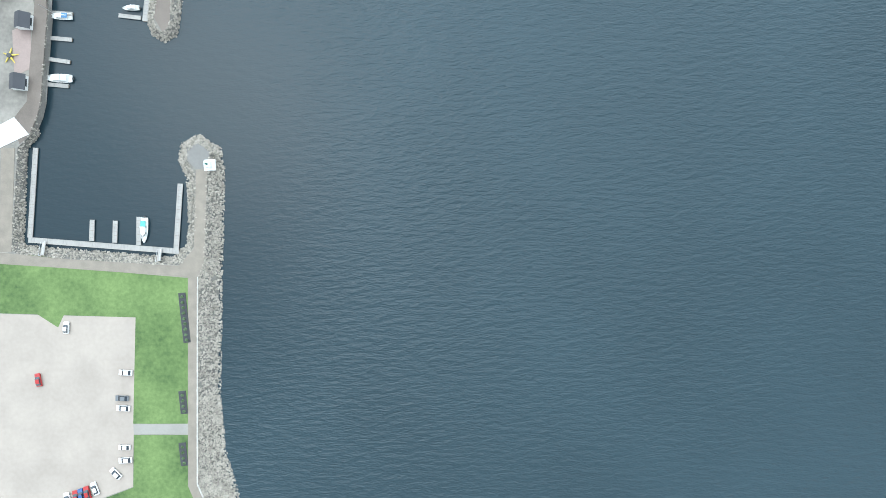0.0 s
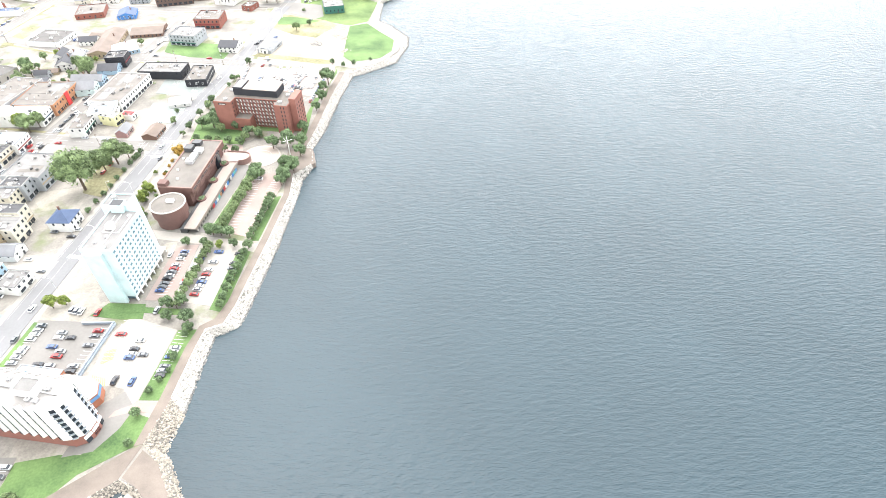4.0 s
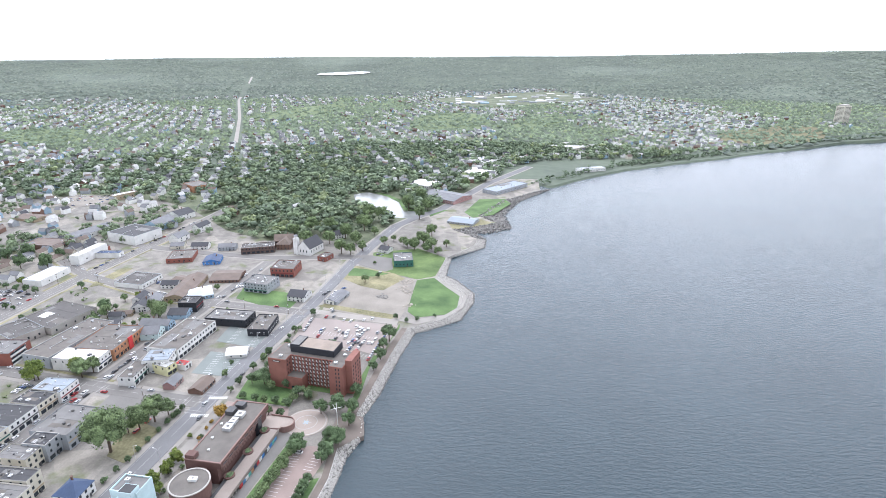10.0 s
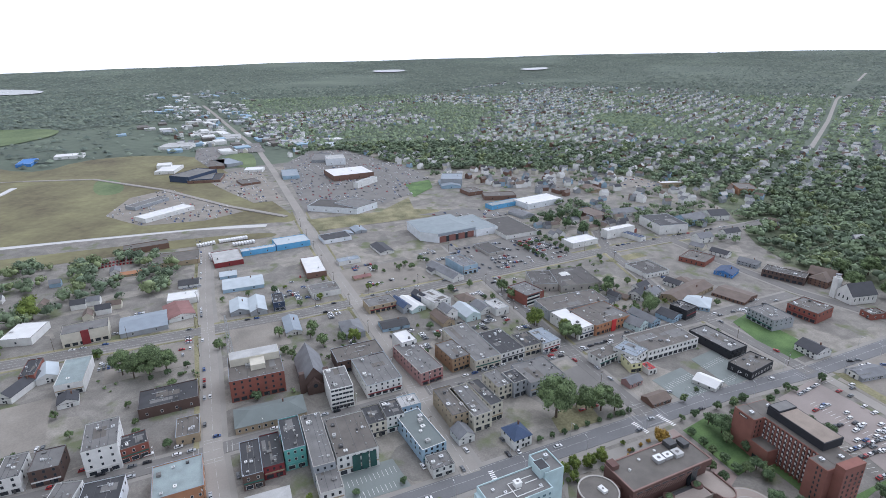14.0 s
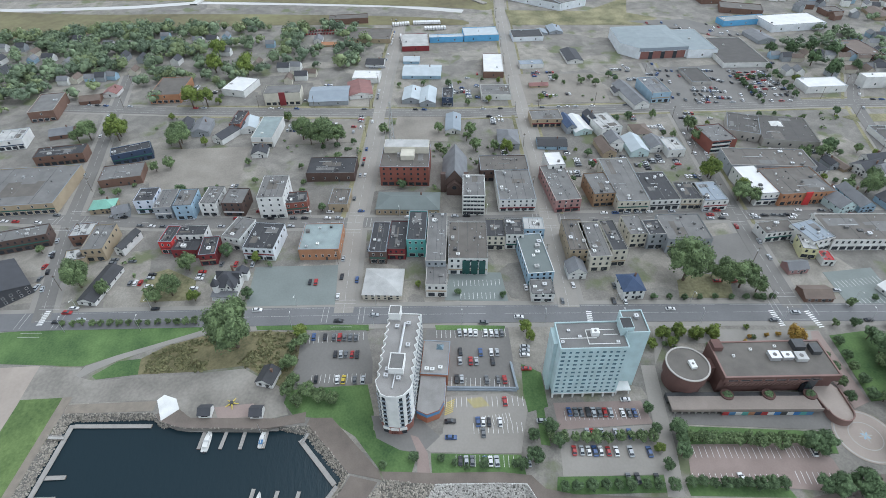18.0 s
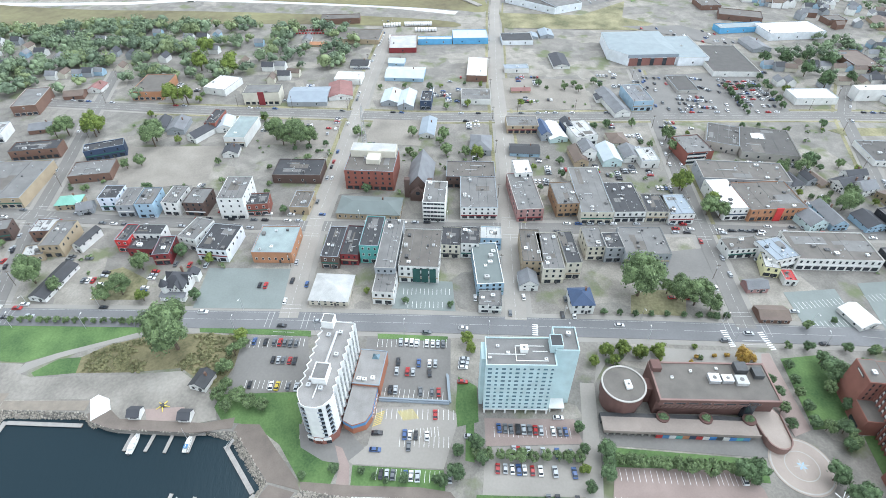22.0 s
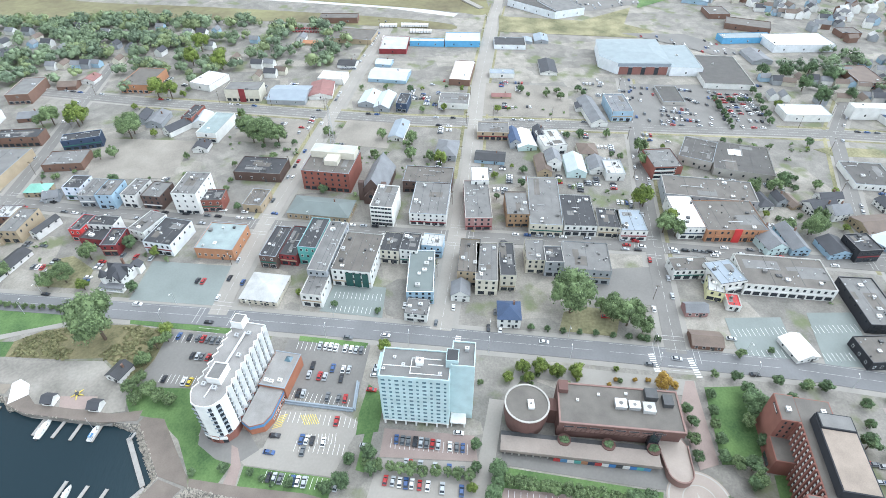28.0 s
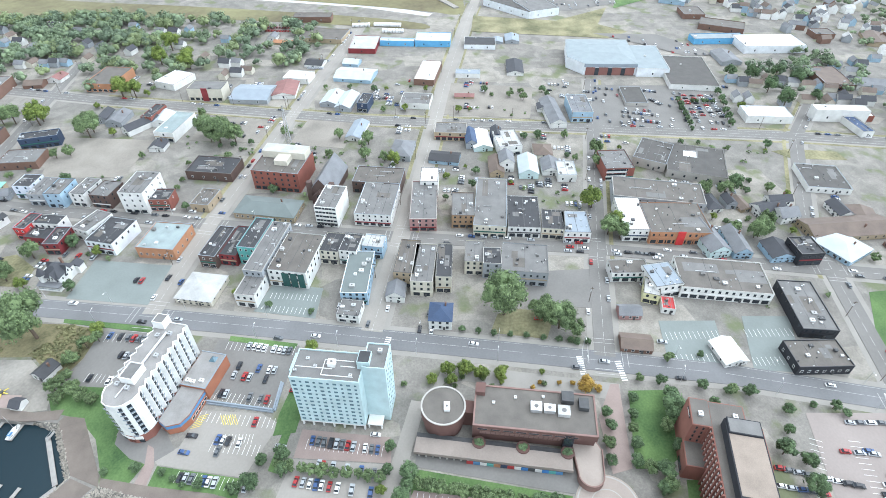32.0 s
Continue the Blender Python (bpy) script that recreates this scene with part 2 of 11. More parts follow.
mat("rock", (0.315, 0.287, 0.245), 0.9, 0.28, 0.4, 2.0, 0.0, 0, None, "island")
mat("rock_dark", (0.20, 0.195, 0.185), 0.9, 0.35, 0.4, 2.0, 0.0, 0, None, "island")
mat("rock_base", (0.15, 0.142, 0.128), 0.95, 0.3, 0.4, 2.0)
mat("paint_white", (0.78, 0.78, 0.76), 0.7, 0.08, 0.5, 4)
mat("paint_worn", (0.47, 0.46, 0.44), 0.8, 0.2, 0.5, 4)
mat("yard_mix", (0.07, 0.10, 0.05), 0.95, 0.4, 0.03, 0.4, 0, 0, (0.13, 0.145, 0.09))
mat("paint_yellow", (0.62, 0.50, 0.10), 0.7, 0.1, 0.5, 4)
mat("dock_wood", (0.33, 0.315, 0.295), 0.85, 0.14, 0.4, 3)
mat("timber", (0.16, 0.12, 0.085), 0.85, 0.2, 0.4, 3)
mat("bark", (0.10, 0.075, 0.055), 0.95, 0.25, 0.8, 6)
mat("leaf_mid", (0.112, 0.168, 0.072), 0.9, 0.45, 0.10, 2.0, 1.0, 0, (0.145, 0.20, 0.09), "island")
mat("leaf_dark", (0.08, 0.132, 0.062), 0.9, 0.45, 0.10, 2.0, 1.0, 0, (0.10, 0.152, 0.072), "island")
mat("leaf_light", (0.121, 0.178, 0.040), 0.9, 0.35, 0.10, 2.0, 1.0, 0, (0.161, 0.207, 0.046), "island")
mat("wood_light", (0.175, 0.225, 0.105), 0.95, 0.35, 0.06, 2.0, 0.0, 0, (0.19, 0.23, 0.115), "island")
# distance haze put into the colour: greyer, bluer and paler than near leaves
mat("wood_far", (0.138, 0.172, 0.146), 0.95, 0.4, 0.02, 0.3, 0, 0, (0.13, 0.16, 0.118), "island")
mat("wood_far_haze_dark", (0.112, 0.144, 0.124), 0.95, 0.4, 0.02, 0.3, 0, 0, (0.092, 0.12, 0.095), "island")
# milder haze in the colour too: greyer and paler than the leaf materials
mat("wood_mid", (0.142, 0.19, 0.115), 0.95, 0.36, 0.06, 2.0, 0.0, 0, (0.17, 0.222, 0.13), "island")
mat("wood_mid_dark", (0.112, 0.154, 0.1), 0.95, 0.36, 0.06, 2.0, 0.0, 0, (0.135, 0.18, 0.115), "island")
mat("leaf_brush", (0.145, 0.152, 0.07), 0.95, 0.3, 0.1, 2.0, 0.0, 0, (0.175, 0.168, 0.085), "island")
mat("hotel_lot", (0.29, 0.25, 0.23), 0.92, 0.12, 0.05, 1.0)
mat("meadow", (0.16, 0.128, 0.075), 0.95, 0.4, 0.012, 0.12, 0, 0, (0.165, 0.158, 0.08))
mat("leaf_autumn", (0.30, 0.17, 0.035), 0.9, 0.35, 0.2, 0.8, 0, 0, (0.34, 0.23, 0.05), "island")
mat("steel", (0.55, 0.56, 0.57), 0.45, 0.1, 0.5, 4, 0, 0.6)
mat("dark_metal", (0.06, 0.062, 0.065), 0.6, 0.2, 0.5, 4)
mat("tyre", (0.02, 0.02, 0.021), 0.85, 0.1)
mat("brown_band", (0.10, 0.06, 0.04), 0.8, 0.2)
for i, c in enumerate([(0.72, 0.72, 0.72), (0.42, 0.44, 0.46), (0.03, 0.03, 0.034), (0.14, 0.15, 0.16), (0.36, 0.03, 0.03), (0.05, 0.10, 0.24), (0.55, 0.42, 0.05)]):
    mat("car_paint_%d" % i, c, 0.3, 0.05)


def glassy(name, col, rough):
    m = mat(name, col, rough, 0.25, 0.2, 0.6)
    m.node_tree.nodes["Principled BSDF"].inputs["Specular IOR Level"].default_value = 0.7
    return m


glassy("glass_dark", (0.03, 0.038, 0.048), 0.12)
glassy("glass_green", (0.018, 0.075, 0.068), 0.15)
glassy("glass_blue", (0.10, 0.17, 0.21), 0.15)


def water_material(name, col, wave, strength, sheltered=False):
    m = bpy.data.materials.new(name)
    m.use_nodes = True
    n, l = m.node_tree.nodes, m.node_tree.links
    b = n["Principled BSDF"]
    b.inputs["Roughness"].default_value, b.inputs["IOR"].default_value = 0.24, 1.33
    geo = n.new("ShaderNodeNewGeometry")
    mp = n.new("ShaderNodeMapping")
    mp.inputs["Rotation"].default_value, mp.inputs["Scale"].default_value = (0, 0, radians(18)), (0.55, 1.5, 1)
    n1, n2, n3, nb = [n.new("ShaderNodeTexNoise") for _ in range(4)]
    l.new(geo.outputs["Position"], mp.inputs["Vector"])
    for node, s, d in ((n1, wave, 3), (n2, wave * 3.1, 2), (n3, wave * 0.12, 2)):
        l.new(mp.outputs["Vector"], node.inputs["Vector"])
        node.inputs["Scale"].default_value, node.inputs["Detail"].default_value = s, d
    add = n.new("ShaderNodeMath")
    add.operation = "MULTIPLY_ADD"
    add.inputs[1].default_value = 0.4
    l.new(n2.outputs["Fac"], add.inputs[0])
    l.new(n1.outputs["Fac"], add.inputs[2])
    bp = n.new("ShaderNodeBump")
    bp.inputs["Strength"].default_value, bp.inputs["Distance"].default_value = strength, 0.6
    l.new(add.outputs[0], bp.inputs["Height"])
    if sheltered:
        # calm inside the boat basin, rippled outside
        far, calm = n.new("ShaderNodeVectorMath"), n.new("ShaderNodeMapRange")
        far.operation = "DISTANCE"
        far.inputs[1].default_value = (-150, -85, 0)
        calm.interpolation_type = "SMOOTHSTEP"
        calm.inputs["From Min"].default_value, calm.inputs["From Max"].default_value = 45, 130
        calm.inputs["To Min"].default_value, calm.inputs["To Max"].default_value = strength * 0.12, strength
        l.new(geo.outputs["Position"], far.inputs[0])
        l.new(far.outputs["Value"], calm.inputs["Value"])
        l.new(calm.outputs["Result"], bp.inputs["Strength"])
    l.new(bp.outputs["Normal"], b.inputs["Normal"])
    l.new(geo.outputs["Position"], nb.inputs["Vector"])
    nb.inputs["Scale"].default_value, nb.inputs["Detail"].default_value = 0.012, 4
    ramp = n.new("ShaderNodeValToRGB")
    ramp.color_ramp.elements[0].position, ramp.color_ramp.elements[1].position = 0.3, 0.75
    ramp.color_ramp.elements[0].color = (*[c * 0.9 for c in col], 1)
    ramp.color_ramp.elements[1].color = (*[c * 1.1 for c in col], 1)
    l.new(nb.outputs["Fac"], ramp.inputs["Fac"])
    if sheltered:
        # basin colour darkened below the open harbour's, standing in for dimmer sky reflection
        deep = n.new("ShaderNodeMix")
        deep.data_type = "RGBA"
        deep.inputs["A"].default_value = (0.011, 0.024, 0.032, 1)
        share = n.new("ShaderNodeMath")
        share.operation = "DIVIDE"
        share.inputs[1].default_value = strength
        l.new(calm.outputs["Result"], share.inputs[0])
        l.new(share.outputs["Value"], deep.inputs["Factor"])
        l.new(ramp.outputs["Color"], deep.inputs["B"])
        l.new(deep.outputs["Result"], b.inputs["Base Color"])
    else:
        l.new(ramp.outputs["Color"], b.inputs["Base Color"])
    MATS[name] = m
    return m


water_material("sea", (0.026, 0.046, 0.057), 0.36, 0.9, True)
# bright sky reflection put into the base colour of pond, lakes, canal and creek
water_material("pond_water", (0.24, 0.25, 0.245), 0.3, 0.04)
water_material("river_sky_pale", (0.50, 0.49, 0.47), 0.3, 0.04)

# ---- building blocks ----
def mesh_of(name, verts, faces, mats, slots=None, smooth=False):
    me = bpy.data.meshes.new(name)
    me.from_pydata([tuple(v) for v in verts], [], faces)
    for m in mats:
        me.materials.append(MATS[m])
    if slots is not None:
        me.polygons.foreach_set("material_index", np.array(slots, dtype=np.int32))
    if smooth:
        me.polygons.foreach_set("use_smooth", np.ones(len(faces), dtype=bool))
    me.update()
    return me


def part(name, data, parent, m=None, label=""):
    """A mesh of its own under a thing or a part; data is a mesh."""
    ob = new(name, data)
    ob.parent = parent
    if m is not None:
        ob.matrix_basis = m
    return tagged(ob, label)


def thing(name, m, label, category, group="", kind=""):
    ob = new(name)
    ob.empty_display_size = 0.5
    ob.matrix_basis = m
    return tagged(ob, label, category, group, kind)


class Geo:
    """Collects boxes, prisms and polygons into one mesh."""

    def __init__(self):
        self.v, self.f, self.s = [], [], []

    def add(self, verts, faces, slot=0):
        k = len(self.v)
        self.v += [tuple(p) for p in verts]
        self.f += [tuple(i + k for i in f) for f in faces]
        self.s += [slot] * len(faces)
        return self

    def box(self, x0, y0, z0, x1, y1, z1, slot=0):
        return self.add([(x0, y0, z0), (x1, y0, z0), (x1, y1, z0), (x0, y1, z0), (x0, y0, z1), (x1, y0, z1), (x1, y1, z1), (x0, y1, z1)],
                        [(3, 2, 1, 0), (4, 5, 6, 7), (0, 1, 5, 4), (1, 2, 6, 5), (2, 3, 7, 6), (3, 0, 4, 7)], slot)

    def prism(self, pts, z0, z1, slot=0, top=True):
        n = len(pts)
        tri = tessellate([[Vector((x, y, 0)) for x, y in pts]])
        fs = []
        for a, b, c in tri:
            ax, ay = pts[a]; bx, by = pts[b]; cx, cy = pts[c]
            fs.append((a, b, c) if (bx - ax) * (cy - ay) - (by - ay) * (cx - ax) > 0 else (a, c, b))
        area = sum(pts[i][0] * pts[(i + 1) % n][1] - pts[(i + 1) % n][0] * pts[i][1] for i in range(n))
        sides = [(i, (i + 1) % n, n + (i + 1) % n, n + i) if area > 0 else ((i + 1) % n, i, n + i, n + (i + 1) % n) for i in range(n)]
        return self.add([(x, y, z0) for x, y in pts] + [(x, y, z1) for x, y in pts], [tuple(n + i for i in f) for f in fs] + sides, slot)

    def tube(self, a, b, r, n=6, slot=0, r2=None):
        a, b = Vector(a), Vector(b)
        d = (b - a).normalized()
        u = d.orthogonal().normalized()
        w = d.cross(u)
        r2 = r if r2 is None else r2
        ring = lambda p, q: [p + (u * math.cos(2 * math.pi * i / n) + w * math.sin(2 * math.pi * i / n)) * q for i in range(n)]
        return self.add(ring(a, r) + ring(b, r2), [(i, (i + 1) % n, n + (i + 1) % n, n + i) for i in range(n)] + [tuple(range(n, 2 * n)), tuple(range(n - 1, -1, -1))], slot)

    def mesh(self, name, *mats):
        return mesh_of(name, self.v, self.f, mats, self.s)


from mathutils.geometry import tessellate_polygon as tessellate


def ring_pts(cx, cy, r, n, a0=0.0, a1=360.0):
    full = abs(a1 - a0) >= 360
    return [(cx + r * math.cos(radians(a0 + (a1 - a0) * i / (n if full else n - 1))), cy + r * math.sin(radians(a0 + (a1 - a0) * i / (n if full else n - 1)))) for i in range(n)]


def slab(name, material, pts, z0, z1, label, category, kind="structure"):
    """A flat piece of ground: pavement, lawn, lot."""
    ob = new(name, Geo().prism(pts, z0, z1).mesh(name, material))
    return tagged(ob, label, category, "", kind)


def strip_pts(line, width):
    """The outline of a band of that width along a line of points."""
    left, right = [], []
    for i, (x, y) in enumerate(line):
        x0, y0 = line[max(i - 1, 0)]
        x1, y1 = line[min(i + 1, len(line) - 1)]
        d = math.hypot(x1 - x0, y1 - y0)
        nx, ny = -(y1 - y0) / d * width / 2, (x1 - x0) / d * width / 2
        left.append((x + nx, y + ny))
        right.append((x - nx, y - ny))
    return left + right[::-1]


GROUND = 3.0

# ---- common buildings ----
WINDOWS = {}
FOOTPRINTS = []


def window_mesh(w, h, frame_mat="trim_white", glass="glass_dark"):
    """A window: frame of four bars, a mullion and a recessed pane; shared by all windows of one size."""
    key = (round(w, 1), round(h, 1), frame_mat, glass)
    if key not in WINDOWS:
        w, h = key[:2]
        gm = Geo()
        t = 0.10
        gm.box(-w / 2, -0.07, 0, -w / 2 + t, 0.05, h, 0).box(w / 2 - t, -0.07, 0, w / 2, 0.05, h, 0)
        gm.box(-w / 2 + t, -0.07, 0, w / 2 - t, 0.05, t, 0).box(-w / 2 + t, -0.07, h - t, w / 2 - t, 0.05, h, 0)
        gm.box(-w / 2 + t, -0.03, t, w / 2 - t, 0.0, h - t, 1)
        WINDOWS[key] = gm.mesh("window", frame_mat, glass)
    return WINDOWS[key]


def put_windows(root, x0, x1, y, z, n, w, h, turn, frame_mat="trim_white", glass="glass_dark", name="window"):
    """n windows along a wall that runs from x0 to x1 in its own direction; turn: 0 front, 1 left side, 2 right side."""
    me = window_mesh(w, h, frame_mat, glass)
    for i in range(n):
        s = x0 + (x1 - x0) * (i + 0.5) / n
        if turn == 0:
            m = pose(s, y, z)
        elif turn == 1:
            m = pose(y, s, z, 0, 0, -90)
        else:
            m = pose(y, s, z, 0, 0, 90)
        part(name, me, root, m)


UNIT = {}


def roof_unit(root, x, y, z, w, d, h, material="steel"):
    key = (round(w, 1), round(d, 1), round(h, 1), material)
    if key not in UNIT:
        gm = Geo().box(-w / 2, -d / 2, 0, w / 2, d / 2, h * 0.85).box(-w / 2 - 0.08, -d / 2 - 0.08, h * 0.85, w / 2 + 0.08, d / 2 + 0.08, h)
        gm.tube((0, 0, h), (0, 0, h + 0.15), min(w, d) * 0.22, 8, 1)
        UNIT[key] = gm.mesh("roof_unit", material, "tar_grey")
    part("roof_unit", UNIT[key], root, pose(x, y, z))


PATCH_MATS = ["tar_grey", "tar_light", "tar_black", "tar_brown", "steel", "dark_metal"]


def roof_patches(rng, a, b, roof):
    """Mended strips, seams, pipes and vents of a flat roof, in one thin mesh."""
    gm = Geo()
    for _ in range(rng.randint(1, 3)):
        w, d = rng.uniform(0.1, 0.42) * a, rng.uniform(0.1, 0.42) * b
        x, y = rng.uniform(-a + w, a - w), rng.uniform(-b + d, b - d)
        z = rng.uniform(0.01, 0.05)
        gm.box(x - w, y - d, 0, x + w, y + d, z, rng.choice([0, 0, 0, 3, 3, 3]))
    k = rng.randint(2, 4)
    for i in range(1, k):
        x = -a + 2 * a * i / k
        gm.box(x - 0.08, -b, 0, x + 0.08, b, 0.07, rng.choice([0, 2, 5]))
    for _ in range(int(min(14, 3 + a * b / 14))):
        x, y = rng.uniform(-a, a), rng.uniform(-b, b)
        s = rng.uniform(0.12, 0.35)
        gm.box(x - s, y - s, 0, x + s, y + s, rng.uniform(0.3, 0.9), rng.choice([1, 4, 4, 5]))
    for _ in range(rng.randint(0, 2)):
        x, y = rng.uniform(-a * 0.8, a * 0.3), rng.uniform(-b * 0.8, b * 0.8)
        gm.box(x, y - 0.12, 0.1, x + a * 0.5, y + 0.12, 0.34, 4)
    return gm


def building(label, cx, cy, w, d, rot, h, wall, roof, shape, floors, front="glass", group=""):
    rng = random.Random(round(cx * 7 + cy * 13))
    root = thing("house" if shape != "flat" else "building", pose(cx, cy, GROUND, 0, 0, rot), label_of(label, wall, roof, shape, floors), "house" if shape != "flat" else "building", group)
    FOOTPRINTS.append((cx, cy, w / 2, d / 2, radians(rot)))
    a, b = w / 2, d / 2
    trim = "trim_white" if wall not in ("white", "cream", "metal_white", "blue_frame") else ("trim_blue" if wall == "blue_frame" else "dark_metal")
    if rng.random() < 0.6:
        trim = wall if rng.random() < 0.6 else "dark_metal"
    if shape == "flat":
        p = 0.45
        gm = Geo()
        gm.box(-a, -b, -0.3, a, -b + 0.3, h).box(-a, b - 0.3, -0.3, a, b, h).box(-a, -b + 0.3, -0.3, -a + 0.3, b - 0.3, h).box(a - 0.3, -b + 0.3, -0.3, a, b - 0.3, h)
        part("wall", gm.mesh("wall", wall), root)
        rf = part("roof", Geo().box(-a + 0.3, -b + 0.3, h - p - 0.3, a - 0.3, b - 0.3, h - p).mesh("roof", roof), root)
        t = 0.06
        gm = Geo().box(-a - t, -b - t, h, a + t, -b + 0.27, h + 0.1).box(-a - t, b - 0.27, h, a + t, b + t, h + 0.1)
        gm.box(-a - t, -b + 0.27, h, -a + 0.27, b - 0.27, h + 0.1).box(a - 0.27, -b + 0.27, h, a + t, b - 0.27, h + 0.1)
        part("coping", gm.mesh("coping", "trim_white" if rng.random() < 0.02 else rng.choice(["tar_grey", "dark_metal", "metal_grey", "concrete"])), root)
        for _ in range(min(6 if cx > -330 else 1, int(w * d / 110) + 1)):
            s = rng.uniform(0.8, 2.2)
            roof_unit(rf, rng.uniform(-a + 2, a - 2) if a > 3 else 0, rng.uniform(-b + 2, b - 2) if b > 3 else 0, h - p, round(s * rng.uniform(0.8, 1.4), 1), round(s, 1), round(rng.uniform(0.6, 1.5), 1), rng.choice(["steel", "steel", "tar_grey", "dark_metal", "tar_light", "trim_white"]))
        if cx > -480 and roof not in ("roof_white", "tar_green", "metal_green"):
            tagged(part("roof_repair", roof_patches(rng, a - 0.5, b - 0.5, roof).mesh("roof_repair", *PATCH_MATS), rf, pose(0, 0, h - p)), "mended strips and small vents", "", "", "stuff")
        eave = h
    else:
        rise = min(h * 0.42, min(w, d) * 0.33)
        eave = h - rise
        along = d >= w
        gm = Geo()
        k = 0.0 if shape == "gable" else min(a, b) * 0.95
        o = 0.35
        if along:
            base = [(-a, -b), (a, -b), (a, b), (-a, b)]
            ridge = [(0, -b + k), (0, b - k)]
        else:
            base = [(-a, -b), (a, -b), (a, b), (-a, b)]
            ridge = [(-a + k, 0), (a - k, 0)]
        vs = [(x, y, -0.3) for x, y in base] + [(x, y, eave) for x, y in base] + [(x, y, h - 0.12) for x, y in ridge]
        fs = [(i, (i + 1) % 4, 4 + (i + 1) % 4, 4 + i) for i in range(4)]
        if shape == "gable":
            fs += [(4, 5, 8), (6, 7, 9)] if along else [(5, 6, 9), (7, 4, 8)]
        part("wall", mesh_of("wall", vs, fs, [wall]), root)
        e = eave - o * rise / (a if along else b)
        q = o if shape == "gable" else 0.0
        if along:
            r0, r1 = -b - q + k, b + q - k
            vs = [(-a - o, -b - o, e), (a + o, -b - o, e), (a + o, b + o, e), (-a - o, b + o, e), (0, r0, h), (0, r1, h)]
            fs = [(1, 2, 5, 4), (3, 0, 4, 5)] + ([(0, 1, 4), (2, 3, 5)] if k else [])
        else:
            r0, r1 = -a - q + k, a + q - k
            vs = [(-a - o, -b - o, e), (a + o, -b - o, e), (a + o, b + o, e), (-a - o, b + o, e), (r0, 0, h), (r1, 0, h)]
            fs = [(0, 1, 5, 4), (2, 3, 4, 5)] + ([(3, 0, 4), (1, 2, 5)] if k else [])
        n = len(vs)
        vs += [(x, y, z - 0.16) for x, y, z in vs]
        fs = fs + [tuple(i + n for i in reversed(f)) for f in fs] + [(0, n, n + 1, 1), (1, n + 1, n + 2, 2), (2, n + 2, n + 3, 3), (3, n + 3, n, 0)]
        rf = part("roof", mesh_of("roof", vs, fs, [roof]), root)
        if rng.random() < 0.5:
            part("chimney", Geo().box(-0.4, -0.4, 0, 0.4, 0.4, rise + 0.9).box(-0.5, -0.5, rise + 0.9, 0.5, 0.5, rise + 1.1).mesh("chimney", "brick_brown"), rf, pose(a * 0.4, b * 0.3, eave - 0.2))
    # openings, storey by storey
    fh = eave / max(floors, 1)
    step = 3.4 if cx > -320 else (4.4 if cx > -360 else (7.5 if cx > -420 else 16.0))
    strips = label == "white banded office"
    for f in range(floors):
        z = f * fh
        if strips:
            part("window_strip", Geo().box(-a + 0.5, -b - 0.08, z + 1.2, a - 0.5, -b - 0.02, z + fh - 0.5).mesh("window_strip", "glass_dark"), root)
            for q in range(1, 6):
                part("mullion", Geo().box(-0.08, -b - 0.14, z + 1.2, 0.08, -b - 0.09, z + fh - 0.5).mesh("mullion", "trim_white"), root, pose(-a + 0.5 + q * (2 * a - 1) / 6, 0, 0))
            continue
        if f == 0 and shape == "flat" and floors > 1 and w > 7:
            k = max(2, int(w / 4.5))
            put_windows(root, -a + 0.5, a - 0.5, -b - 0.02, 0.5, k, round(min(3.4, w / k - 0.6), 1), round(min(2.4, fh - 0.9), 1), 0, trim, "glass_dark", "shop_window")
        else:
            k = max(1, int(w / step))
            put_windows(root, -a + 0.4, a - 0.4, -b - 0.02, z + fh * 0.28, k, 1.3, round(min(1.7, fh * 0.52), 1), 0, trim)
        if (floors > 1 or d > 14) and cx > -340:
            k = max(1, int(d / (step * 1.5)))
            zz = z + fh * 0.3
            if f or floors == 1:
                put_windows(root, -b + 0.6, b - 0.6, -a - 0.02, zz, k, 1.2, round(min(1.6, fh * 0.5), 1), 1, trim)
                put_windows(root, -b + 0.6, b - 0.6, a + 0.02, zz, k, 1.2, round(min(1.6, fh * 0.5), 1), 2, trim)
    if shape == "flat" and floors > 1 and w > 7:
        sign = rng.choice(["trim_white", "navy", "red_dark", "green_dark", "tan", "dark_metal", wall, wall, wall])
        part("sign_band", Geo().box(-a + 0.3, -b - 0.25, fh - 0.55, a - 0.3, -b - 0.02, fh + 0.15).mesh("sign_band", sign), root)
    if "glass-fronted" in label:
        for x0, x1 in ((-a * 0.28, a * 0.1), (a * 0.16, a * 0.5), (a * 0.56, a * 0.88)):
            part("glazed_panel", Geo().box(x0, -b - 0.3, 0.6, x1, -b - 0.1, h - 1.6).mesh("glazed_panel", "glass_green"), root, None, "tall green glazing")
    if label == "low office":
        part("skylight", Geo().add([(-4.5, -4.0, 0), (4.5, -4.0, 0), (4.5, 4.0, 0), (-4.5, 4.0, 0), (0, 0, 2.4)], [(0, 1, 4), (1, 2, 4), (2, 3, 4), (3, 0, 4)]).mesh("skylight", "trim_white"), rf, pose(-a * 0.2, b * 0.35, h - 0.45), "white pyramid skylight")
    if label == "banded office":
        for f in range(3):
            part("window_strip", Geo().box(-a + 1, -b - 0.25, f * h / 3 + 1.2, a * 0.4, -b - 0.03, f * h / 3 + 2.5).mesh("window_strip", "glass_dark"), root)
